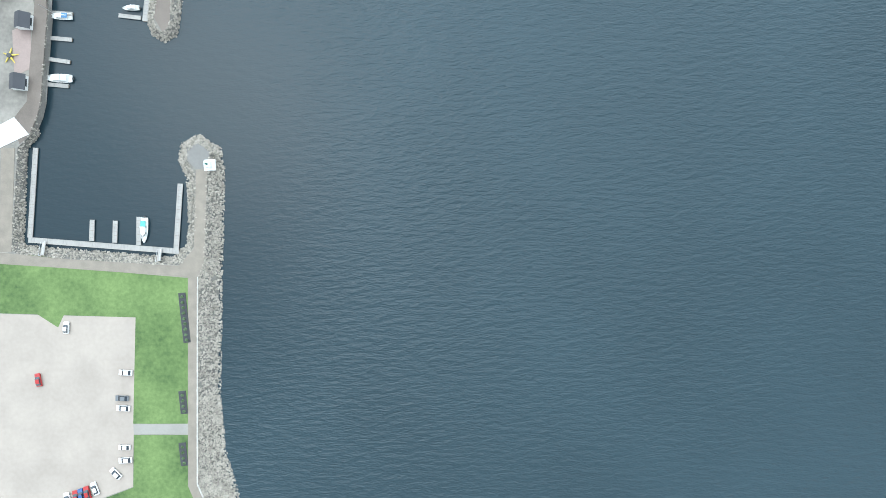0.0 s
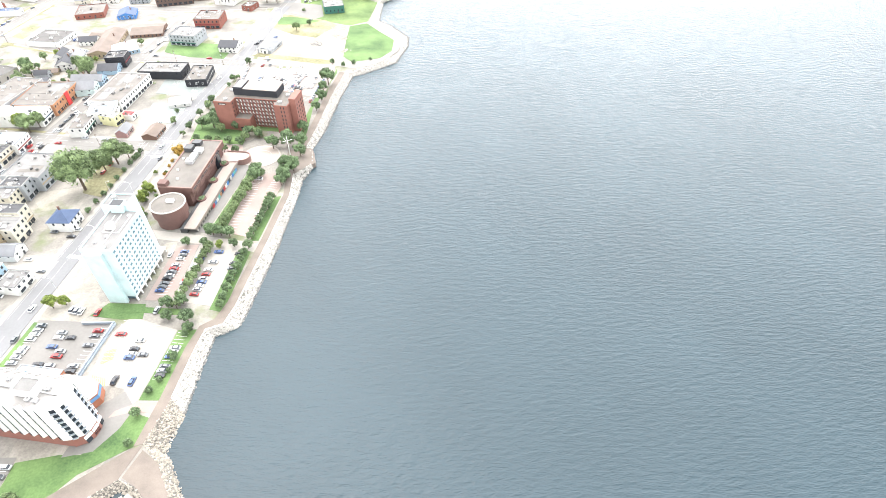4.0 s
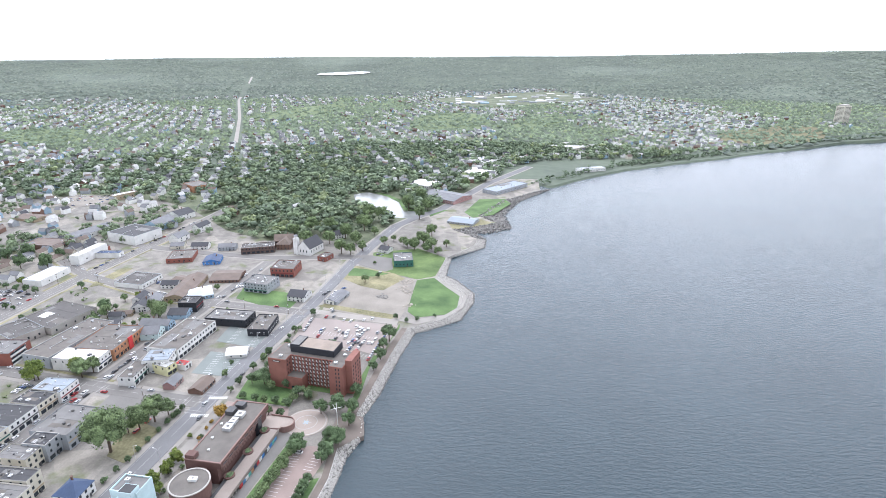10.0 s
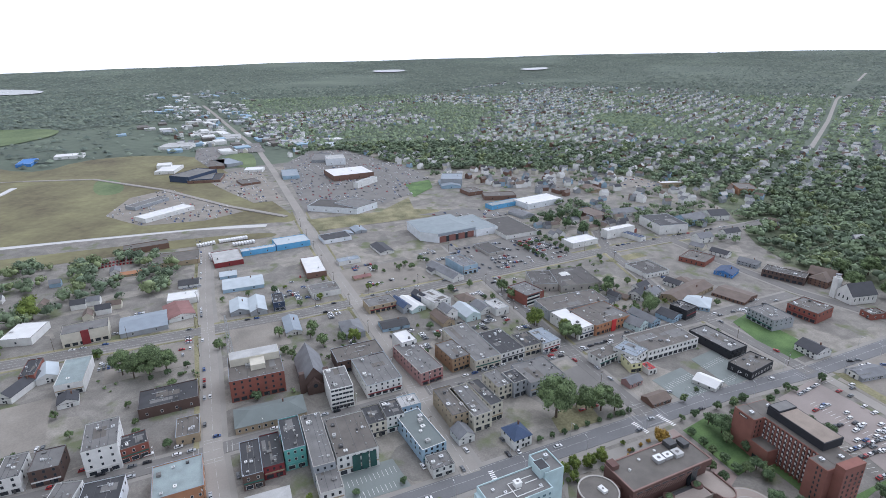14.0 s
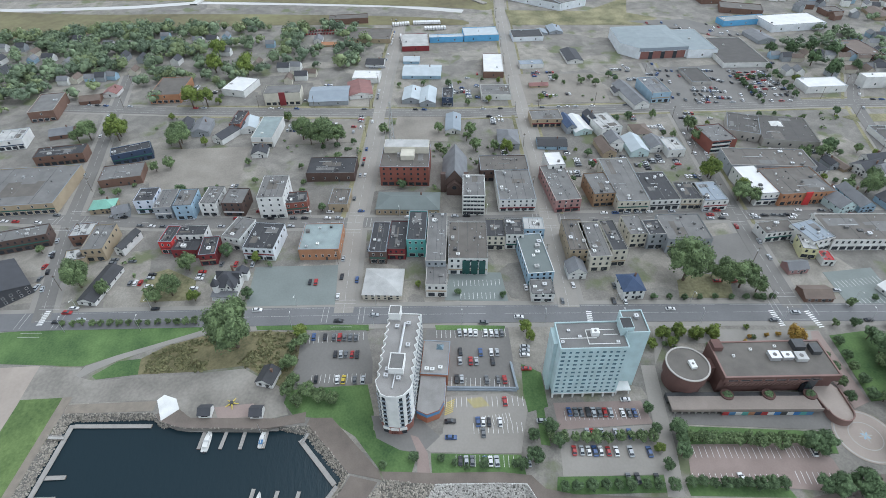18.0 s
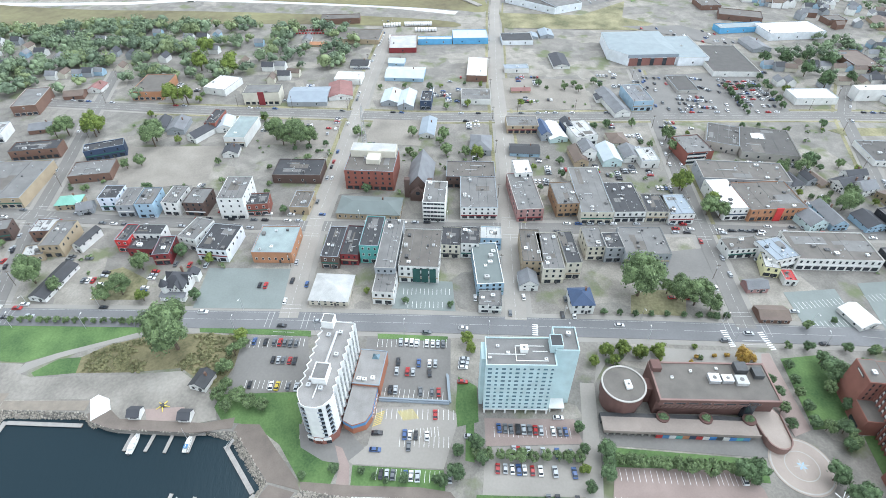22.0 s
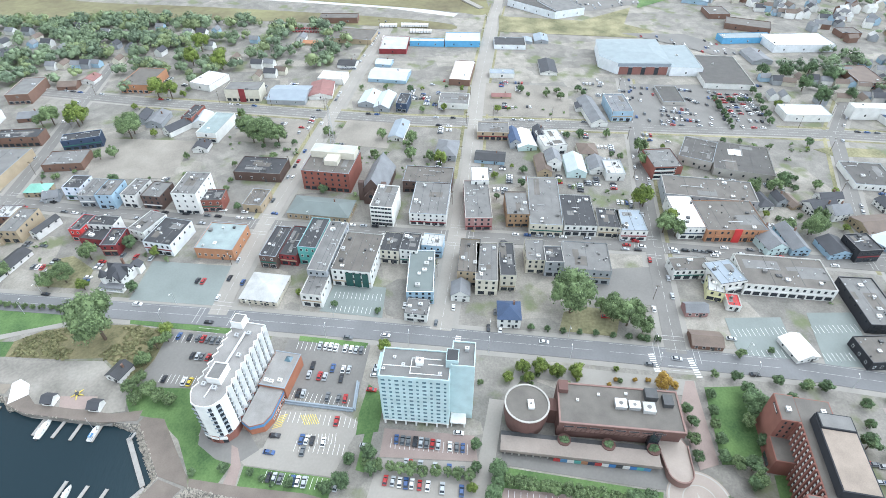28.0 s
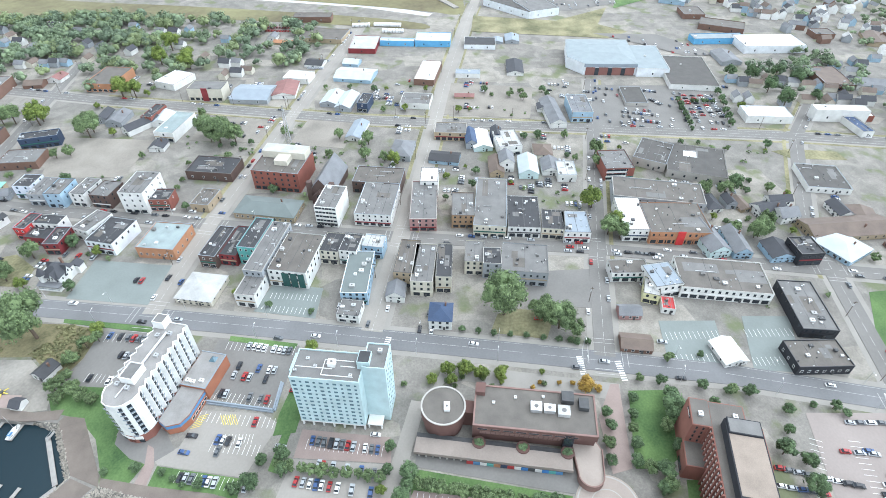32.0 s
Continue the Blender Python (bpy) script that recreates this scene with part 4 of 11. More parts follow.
slab("rough_ground", "scrub", [(-208.7, -89), (-215.2, -79), (-219.8, -61.3), (-219.1, -34), (-215.5, -14.5), (-198, -14.8), (-182.8, -20.2), (-198.3, -39.5), (-197.7, -62.4), (-199.4, -87.8)], 2.60, 3.069, "rough ground with dry brush", "rough ground")
slab("hotel_lawn", "grass", [(-181.9, -17.7), (-180.4, 17.6), (-165.4, 20), (-157.2, 19.6), (-146.6, 30.1), (-144.3, 37.2), (-136.1, 34.1), (-137.7, 22.6), (-155.1, 11.9), (-164.9, 0.1), (-168.1, -14.3), (-175.3, -19.2)], 2.60, 3.080, "green lawn round the white hotel", "lawn")
slab("hotel_lawn", "grass", [(-143.6, 42.5), (-138.4, 78.8), (-130, 78.8), (-134.5, 42)], 2.60, 3.081, "green strip along the sea wall", "lawn")
slab("hotel_apron", "asphalt_old", [(-164.1, 18.9), (-153.1, 20.8), (-146.6, 30.1), (-144.1, 39.1), (-150.6, 47), (-159.7, 39.7)], 2.60, 3.092, "paved apron at the hotel foot", "pavement")
slab("hotel_path", "paver_red", [(-152.9, 34.9), (-151.4, 38), (-143.8, 41.3), (-135.1, 41.4), (-135.8, 36.3), (-144.3, 37.2)], 2.60, 3.113, "red paved path from the hotel to the walk", "path")
slab("car_park", "asphalt_old", [(-214.8, -14.4), (-213.4, 17.5), (-192.9, 20.2), (-180.8, 19.7), (-181.6, -11.4), (-185.2, -15.4)], 2.60, 3.074, "asphalt car park beside the white hotel", "car park")
slab("car_park", "asphalt_old", [(-209.5, 46.9), (-205.5, 87.7), (-169.3, 84.3), (-177.8, 53.4), (-194.9, 53.3), (-199.5, 45.7)], 2.60, 3.075, "asphalt car park on the upper deck", "car park")
slab("car_park", "street_pale", [(-169.4, 52.2), (-168, 78.8), (-162.8, 87.7), (-138.9, 78.9), (-144.1, 42.5), (-146.6, 39.4), (-151.7, 48.3)], 2.60, 3.076, "pale asphalt car park with bays", "car park")
slab("tower_verge", "grass", [(-182.9, 89.1), (-176.9, 96.9), (-158.8, 95.5), (-157.2, 86.2), (-167.5, 86.4)], 2.60, 3.087, "green verge beside the blue tower", "lawn")
slab("tower_car_park", "paver_red", [(-160.4, 98.1), (-156.7, 136.5), (-145.2, 137.3), (-147.4, 97)], 2.60, 3.078, "brick-paved car park below the blue tower", "car park")
slab("tower_car_park", "street_pale", [(-146.9, 96.9), (-144.7, 137), (-123.2, 134.3), (-127.2, 92.9)], 2.60, 3.089, "pale car park below the blue tower", "car park")
slab("tower_hedge_strip", "grass", [(-127.6, 90.7), (-122.9, 133), (-115.9, 134.2), (-120.6, 88.5)], 2.60, 3.100, "planted strip along the sea wall", "lawn")
slab("lane", "street_pale", [(-175, 144), (-174, 150.5), (-129.5, 140.9), (-113.8, 136.5), (-114.7, 130.1), (-145.7, 137.5)], 2.60, 3.111, "concrete lane beside the tower", "road")
slab("civic_lane", "asphalt_old", [(-155, 148.3), (-142.3, 216.2), (-132.3, 215.4), (-134.3, 201.3), (-143.8, 146.8)], 2.60, 3.122, "asphalt lane below the brown civic building", "road")
slab("civic_planting", "grass", [(-143, 146.4), (-132.2, 208.8), (-122.8, 205.6), (-132.5, 146.1)], 2.60, 3.133, "planted strip with clipped trees", "lawn")
slab("brick_car_park", "paver_red", [(-134.2, 147), (-128.6, 197.2), (-120.8, 201.7), (-107.2, 201), (-119.4, 141.7)], 2.60, 3.144, "red brick-paved car park", "car park")
slab("civic_planting", "grass", [(-118.8, 139.1), (-113.4, 177), (-108.3, 178.2), (-113.9, 138.9)], 2.60, 3.135, "planted strip along the sea wall", "lawn")
slab("civic_forecourt", "sidewalk", [(-195.8, 159), (-184.1, 239.4), (-146.5, 231.7), (-144.5, 224.7), (-176.2, 230.8), (-186.4, 160.5), (-174, 150.5)], 2.60, 3.106, "paved forecourt with trees", "pavement")
slab("tree_walk", "paver_red", [(-184.1, 234.9), (-184.1, 238.8), (-143.5, 234.8), (-141.1, 226.3), (-166.5, 226)], 2.60, 3.137, "red brick walk between rows of trees", "path")
slab("hotel_garden", "grass", [(-180.5, 242.3), (-181.2, 265), (-161.3, 264.7), (-150.9, 258.8), (-143.5, 248.5), (-143.5, 236)], 2.60, 3.108, "green garden beside the red hotel", "lawn")
slab("hotel_garden", "grass", [(-138.9, 254.9), (-139, 264.9), (-121.7, 264.9), (-121.6, 251.3)], 2.60, 3.109, "green garden beside the red hotel", "lawn")
slab("red_hotel_car_park", "hotel_lot", [(-169.4, 356), (-92.3, 346.2), (-97.9, 298), (-122.5, 308.3), (-169.5, 316.9)], 2.60, 3.100, "pinkish asphalt car park behind the red hotel", "car park")
slab("red_hotel_lane", "street_pale", [(-170.9, 364.2), (-167.6, 371.2), (-93.3, 355.8), (-93.9, 346.3)], 2.60, 3.121, "pale lane beside the car park", "road")
slab("hedge_strip", "grass_dry", [(-167, 376.8), (-161.6, 382.3), (-95.7, 364.5), (-100, 356.3)], 2.60, 3.112, "rough grass strip beside the lane", "lawn")
slab("shore_lawn", "grass", [(-103, 282), (-90.8, 340.9), (-91.4, 348.9), (-99.3, 332.1), (-106.7, 271.3), (-106.9, 221.9), (-102.4, 221.2)], 2.60, 3.093, "green bank above the sea wall", "lawn")
slab("vacant_lot", "lot_gravel", [(-158.8, 443), (-128.8, 455.9), (-90.8, 442.1), (-88.8, 389.1), (-93.3, 355.8), (-161, 370.6), (-161.4, 408.8)], 2.60, 3.094, "bare vacant lot", "lot")
slab("point_lawn", "grass", [(-88.1, 440.2), (-71.2, 446.9), (-54.8, 425.5), (-44.8, 408.2), (-47, 382), (-54.7, 368.9), (-80, 361.3), (-88.3, 372.2), (-88.8, 407.1)], 2.60, 3.115, "green lawn on the point", "lawn")
slab("point_walk", "sidewalk", [(-98, 356.7), (-78.8, 349.1), (-56.6, 360.5), (-42.1, 381.8), (-39.5, 403.1), (-45.1, 421.2), (-60.8, 438), (-69.2, 449.7), (-72.3, 446.9), (-60.2, 427), (-45.7, 405.8), (-47, 382), (-57, 366.9), (-79.7, 358.1)], 2.60, 3.146, "paved walk round the point", "path")
slab("rough_bank", "grass_worn", [(-144.5, 513.5), (-97.3, 530.5), (-64.2, 502.3), (-71.5, 451.2), (-88.2, 441.6), (-136.1, 466.7)], 2.60, 3.097, "rough green ground near the shore", "rough ground")
slab("green_block", "grass", [(-243.9, 387.9), (-246.9, 412.2), (-202.7, 402.9), (-186, 397.7), (-190.4, 363.2)], 2.60, 3.108, "green vacant block", "lawn")
slab("car_park", "asphalt_old", [(-155.4, 479.3), (-149.9, 505.2), (-121.5, 497.6), (-115.6, 466.5), (-123.4, 458.5)], 2.60, 3.104, "asphalt car park beside the green hall", "car park")
slab("weed_strip", "grass_dry", [(-162.4, 440.7), (-155.9, 473.9), (-112.7, 455.6), (-100, 442.6), (-116.5, 413.5), (-138.9, 422.3)], 2.60, 3.110, "weeds over the vacant lot", "rough ground")
slab("green_strip", "grass", [(-158.8, 467.4), (-138.4, 463.7), (-117.2, 454.1), (-132.4, 445.8), (-157, 446.6)], 2.60, 3.116, "weedy green strip in the lot", "lawn")
slab("pond_bank", "grass", [(-209.6, 802.3), (-169.3, 771.9), (-141.5, 736.9), (-128, 692.8), (-74.3, 691.4), (-95.2, 657.9), (-100.9, 680.4), (-135.1, 687.1), (-148.1, 730.5), (-172.5, 764.9)], 2.60, 3.107, "mown bank beside the pond", "lawn")
slab("verge", "grass_dry", [(-391.3, 401.4), (-394.6, 417.6), (-390.5, 449.2), (-378.6, 451), (-380.9, 411.1)], 2.60, 3.103, "green verge beside the crossing", "lawn")
slab("verge", "grass", [(-211.8, 51.8), (-207, 86.5), (-203.8, 85.9), (-208.6, 52)], 2.60, 3.144, "clipped grass strip along the esplanade", "lawn")
slab("verge", "grass", [(-223.8, -37.8), (-216.3, 18.7), (-212.6, 18.8), (-220, -36.6)], 2.60, 3.145, "clipped grass strip along the esplanade", "lawn")
slab("kiosk_square", "paver_red", [(-176.9, -49.1), (-176.7, -32.3), (-169.8, -29.9), (-170.6, -46.5)], 2.60, 3.156, "pinkish paving between the kiosks", "pavement")
slab("tower_verge", "grass", [(-170, 88.3), (-169.7, 95.2), (-162.2, 93.9), (-140.7, 91.5), (-141.8, 87.9), (-162.3, 90.5)], 2.60, 3.157, "green verge between the car parks", "lawn")
slab("far_spit", "grass_dry", [(-62.6, 603.7), (-38, 615), (-12.4, 634.4), (-34.6, 656.2), (-71.4, 636)], 2.60, 3.118, "brown spit of land", "rough ground")
slab("far_point", "grass", [(-50.4, 682), (-30.8, 754.3), (7.9, 760.3), (15.1, 732.9), (-11.5, 672.3), (-38.4, 656.3)], 2.60, 3.119, "green point of land", "lawn")
slab("parking_yard", "asphalt_green", [(-268.1, -43.9), (-263.6, 2.5), (-232.7, 1.5), (-237.3, -44.6)], 2.60, 3.110, "worn asphalt yard", "car park")
slab("parking_yard", "asphalt_green", [(-249.7, 64.3), (-245.6, 92.3), (-223.5, 91.9), (-228.4, 58.7)], 2.60, 3.111, "office car park with white bays", "car park")
slab("parking_yard", "asphalt_green", [(-222.8, 268.2), (-223, 297.1), (-194.5, 293.3), (-194.4, 265.3)], 2.60, 3.112, "shop car park with white bays", "car park")
slab("parking_yard", "asphalt_green", [(-226.1, 312), (-226.2, 336.2), (-190.8, 327.4), (-192.3, 304.3)], 2.60, 3.113, "shop car park with white bays", "car park")
slab("parking_yard", "asphalt_old", [(-259.3, 203.7), (-261.7, 242.8), (-231.4, 237), (-233.8, 204.5)], 2.60, 3.114, "vacant asphalt yard", "car park")
slab("yard_green", "grass_dry", [(-227.2, 186.2), (-214.6, 181.7), (-210.5, 209.6), (-227.4, 216), (-231, 198)], 2.60, 3.105, "weedy garden lot", "lawn")
slab("weed_lot", "lot_gravel", [(-445, -35.7), (-436.6, 18.7), (-402.8, 15.8), (-406.1, -39.3)], 2.60, 3.116, "weedy lot", "rough ground")
slab("weed_lot", "lot_gravel", [(-511.4, 162.9), (-502.4, 236.7), (-442.8, 227.8), (-449.7, 155.4)], 2.60, 3.117, "weedy lot", "rough ground")
slab("arena_car_park", "asphalt_old", [(-507.7, 289), (-504.7, 397), (-424.2, 389.9), (-430.2, 280.3)], 2.60, 3.118, "large asphalt car park beside the arena", "car park")
slab("bare_lot", "lot_gravel", [(-411.2, -138.7), (-406.8, -66.4), (-354.8, -67.2), (-353.5, -125.6)], 2.60, 3.119, "bare rubble lot", "lot")
slab("bare_lot", "lot_gravel", [(-442.3, 46.6), (-436.3, 85.5), (-394.4, 81.9), (-401, 39.3)], 2.60, 3.120, "bare gravel lot", "lot")
slab("garden_lot", "grass_dry", [(-269.6, -102.2), (-272.9, -92.4), (-261, -74.8), (-245.7, -73.2), (-247.6, -100.8)], 2.60, 3.101, "unkempt back lots", "lawn")
BRUSH = [(-206.9, -87.8), (-214.1, -78.7), (-218.6, -61.1), (-218.3, -33.9), (-214.8, -14.4), (-198, -14.8), (-184.2, -20.8), (-198.9, -39.6), (-198.3, -62.5), (-200, -87.5)]
RIGHT_HOUSES = [(-549, 448), (-549, 508), (-476, 478), (-486, 510), (-447, 484), (-455, 445), (-490, 424)]
RUBBLE = [(-114.6, 400.3), (-97.2, 435.6), (-99.1, 419.5), (-92.6, 411.5), (-88.4, 384.5)]
field("field", "meadow", [(-1387, -719), (-1537, -540), (-1615, -326), (-1213, -153), (-1378, -53), (-1292, 141), (-1086, 159), (-765, 180), (-693, 181), (-720, 131), (-776, -107), (-811, -300), (-833, -447)], 0.07, "brown and green rough meadows")
field("field", "turf", [(-1160, -415), (-1165, -323), (-1163, -229), (-1109, -204), (-1040, -260), (-1003, -275), (-1016, -368)], 0.09, "green playing field")
field("field", "turf", [(-1019, -473), (-1006, -365), (-1019, -294), (-888, -244), (-841, -242), (-828, -306), (-839, -396)], 0.12, "bright green playing field")
field("field", "field_green", [(-1384, -581), (-1780, -576), (-2021, -442), (-1966, -131), (-1762, -135), (-1583, -313), (-1464, -502)], 0.14, "long green field")
field("field", "field_green", [(-1128, -47), (-1107, -7), (-991, -4), (-990, -48)], 0.17, "small green field")
field("field", "field_green", [(-1247, 190), (-1263, 248), (-1097, 221), (-1068, 199), (-1176, 173)], 0.19, "green lawn beside a store")
field("field", "meadow", [(-809, -500), (-756, -334), (-735, -146), (-683, 125), (-649, 150), (-663, 67), (-685, -89), (-690, -197), (-680, -304), (-675, -425)], 0.22, "brown canal bank")
field("mall_lot", "asphalt_old", [(-1076, 263), (-1199, 353), (-1175, 424), (-1003, 444), (-948, 460), (-823, 440), (-800, 383), (-747, 372), (-716, 303), (-736, 199)], 0.24, "wide mall car park")
field("far_yard", "lot_gravel", [(-860, -33), (-952, 0), (-980, 56), (-921, 78), (-783, 129), (-766, 77), (-785, 4)], 0.27, "pale gravel car yard")
field("far_yard", "lot_gravel", [(-1048, 111), (-1065, 215), (-813, 192), (-822, 151), (-915, 132)], 0.29, "pinkish gravel yard")
field("far_yard", "asphalt_old", [(-1372, 150), (-1378, 289), (-1245, 271), (-1273, 189), (-1133, 138), (-1242, 129)], 0.32, "store yards")
field("field", "grass_dry", [(-698, 190), (-681, 284), (-729, 353), (-669, 330), (-645, 358), (-625, 331), (-646, 186)], 0.34, "rough green bank")
field("field", "grass", [(-809, 387), (-814, 436), (-764, 414), (-725, 360)], 0.36, "green bank beside the lot")
field("far_yard", "lot_gravel", [(-643, 696), (-651, 741), (-594, 737), (-565, 699), (-601, 670)], 0.39, "bare brown lot")
field("mall_lot", "asphalt_old", [(-640, 318), (-636, 387), (-600, 415), (-577, 432), (-575, 398), (-604, 368)], 0.41, "asphalt lot behind the arena")
field("far_clearing", "field_green", [(-1277, 1247), (-1347, 1412), (-1168, 1466), (-1035, 1323), (-1023, 1147)], 0.44, "green clearing among trees")
field("far_clearing", "field_green", [(-259, 1505), (-239, 1921), (-41, 1953), (12, 1620), (-100, 1458)], 0.47, "green golf course")
field("far_clearing", "field_green", [(36, 1586), (130, 1810), (304, 1884), (249, 1721), (93, 1566)], 0.49, "green golf course")
field("far_clearing", "field_green", [(-811, 1707), (-809, 1883), (-593, 2258), (-541, 2081), (-658, 1667)], 0.52, "green clearing among trees")
field("far_yard", "yard_mix", [(-262, 2387), (9, 2602), (316, 2717), (494, 2367), (138, 2180), (-86, 2141)], 0.54, "pale commercial yards")
field("far_clearing", "meadow", [(518, 1441), (940, 1703), (868, 1419), (633, 1256)], 0.57, "dry shore meadow")
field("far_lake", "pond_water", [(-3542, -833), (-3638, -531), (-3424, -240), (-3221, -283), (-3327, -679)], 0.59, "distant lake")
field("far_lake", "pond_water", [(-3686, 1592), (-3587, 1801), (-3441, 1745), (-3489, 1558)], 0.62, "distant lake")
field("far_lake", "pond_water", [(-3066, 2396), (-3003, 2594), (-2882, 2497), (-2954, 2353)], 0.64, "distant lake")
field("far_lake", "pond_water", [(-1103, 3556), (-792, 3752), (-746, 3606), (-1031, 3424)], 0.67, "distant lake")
band("far_lane", [(-1177, -150), (-1129, -47), (-981, 47), (-819, 117), (-726, 171)], 7, "street_pale", "pale lane through the meadows", "road", 1.3)
band("far_track", [(-1208, -431), (-1247, -354), (-1177, -150)], 5, "lot_gravel", "gravel track through the fields", "road", 1.25)

# ---- rocks of the sea wall ----
def rock_shape(rng):
    vs = []
    for x in (-1, 1):
        for y in (-1, 1):
            for z in (-1, 1):
                vs.append((x * rng.uniform(0.55, 1.0), y * rng.uniform(0.55, 1.0), z * rng.uniform(0.45, 0.8)))
    return np.array(vs)


BOX_F = np.array([(0, 1, 3, 2), (4, 6, 7, 5), (0, 4, 5, 1), (2, 3, 7, 6), (0, 2, 6, 4), (1, 5, 7, 3)])


def rock_heap(name, i0, i1, per_m2, size, material, label, lo=-0.03, hi=1.03):
    rng = random.Random(i0)
    vs, fs = [], []
    for i in range(i0, i1):
        a0, a1, b0, b1 = SHORE_TOP[i], SHORE_TOP[i + 1], SHORE_FOOT[i], SHORE_FOOT[i + 1]
        length = max(math.hypot(a1[0] - a0[0], a1[1] - a0[1]), math.hypot(b1[0] - b0[0], b1[1] - b0[1]))
        wide = (math.hypot(a0[0] - b0[0], a0[1] - b0[1]) + math.hypot(a1[0] - b1[0], a1[1] - b1[1])) / 2
        for _ in range(int(length * wide * (hi - lo) * per_m2) + 1):
            s, t = rng.random(), lo + rng.random() * (hi - lo)
            x = (a0[0] + (a1[0] - a0[0]) * s) * (1 - t) + (b0[0] + (b1[0] - b0[0]) * s) * t
            y = (a0[1] + (a1[1] - a0[1]) * s) * (1 - t) + (b0[1] + (b1[1] - b0[1]) * s) * t
            z = 3.0 - 3.2 * t
            r = size * rng.uniform(0.45, 1.2)
            m = np.array(Euler((rng.uniform(0, 6), rng.uniform(0, 6), rng.uniform(0, 6))).to_matrix())
            p = rock_shape(rng) * r @ m.T + np.array((x, y, z))
            k = len(vs)
            vs += p.tolist()
            fs += (BOX_F + k).tolist()
    ob = new(name, mesh_of(name, vs, fs, [material]))
    return tagged(ob, label, "rocks", "", "stuff")


bank_v = [(x, y, 2.95) for x, y in SHORE_TOP] + [(x, y, -0.5) for x, y in SHORE_FOOT]
n_s = len(SHORE_TOP)
bank = new("shore_bank", mesh_of("shore_bank", bank_v, [(i, i + 1, n_s + i + 1, n_s + i) for i in range(n_s - 1)], ["rock_base"]))
tagged(bank, "sloping stony bank under the rocks", "bank", "", "structure")
rock_heap("breakwater_rocks", 0, 14, 3.8, 0.38, "rock", "grey armour stone piled along the breakwater")
rock_heap("basin_rocks", 14, 24, 3.6, 0.36, "rock", "pale rubble round the boat basin")
rock_heap("jetty_rocks", 24, 40, 3.6, 0.38, "rock", "grey armour stone on the curved jetty")
rock_heap("sea_wall_rocks", 40, 47, 4.4, 0.38, "rock_pale", "pale armour stone below the sea wall walk", -0.03, 0.86)
rock_heap("south_rocks", 47, 62, 3.0, 0.45, "rock_pale", "pale armour stone along the shore", -0.03, 0.86)
rock_heap("tide_rocks", 40, 62, 3.0, 0.42, "rock_dark", "dark wet stones at the waterline below the sea wall", 0.86, 1.03)
rock_heap("point_rocks", 62, n_s - 1, 0.12, 1.3, "rock_dark", "dark stones at the far point")

# ---- docks and boats ----
FLOAT = {}


def dock(x0, y0, x1, y1, wide):
    length = math.hypot(x1 - x0, y1 - y0)
    key = (round(length), wide)
    root = thing("floating_dock", pose((x0 + x1) / 2, (y0 + y1) / 2, 0, 0, 0, math.degrees(math.atan2(y1 - y0, x1 - x0))), "weathered grey timber floating dock on the basin", "dock", "docks in the basin")
    n = max(2, int(length / 1.2))
    board = Geo().box(-0.55 * length / n * 0.95 / 0.55 / 2, -wide / 2, 0.45, 0.5 * length / n * 0.95, wide / 2, 0.6).mesh("plank", "dock_wood")
    for i in range(n):
        part("plank", board, root, pose(-length / 2 + (i + 0.5) * length / n, 0, 0))
    part("float", Geo().box(-length / 2, -wide / 2 + 0.15, -0.3, length / 2, wide / 2 - 0.15, 0.44).mesh("float", "timber"), root)
    for s in (-1, 1):
        part("rail_beam", Geo().box(-length / 2, s * wide / 2 - 0.08, 0.4, length / 2, s * wide / 2 + 0.08, 0.68).mesh("rail_beam", "dock_wood"), root)


def hull(L, W, H):
    prof = [(-0.5, 0.42), (-0.3, 0.5), (0.0, 0.5), (0.25, 0.4), (0.42, 0.18), (0.5, 0.0)]
    vs, n = [], len(prof)
    for z, k in ((-0.25, 0.65), (H, 1.0), (H, 0.86), (H * 0.55, 0.8)):
        vs += [(p * L * (0.94 if z < 0 else 1), q * W * k, z) for p, q in prof] + [(p * L * (0.94 if z < 0 else 1), -q * W * k, z) for p, q in reversed(prof)]
    m = 2 * n
    fs = []
    for r in range(3):
        fs += [(r * m + i, r * m + (i + 1) % m, (r + 1) * m + (i + 1) % m, (r + 1) * m + i) for i in range(m)]
    fs.append(tuple(range(3 * m, 4 * m)))
    return mesh_of("hull", vs, fs, ["trim_white"])


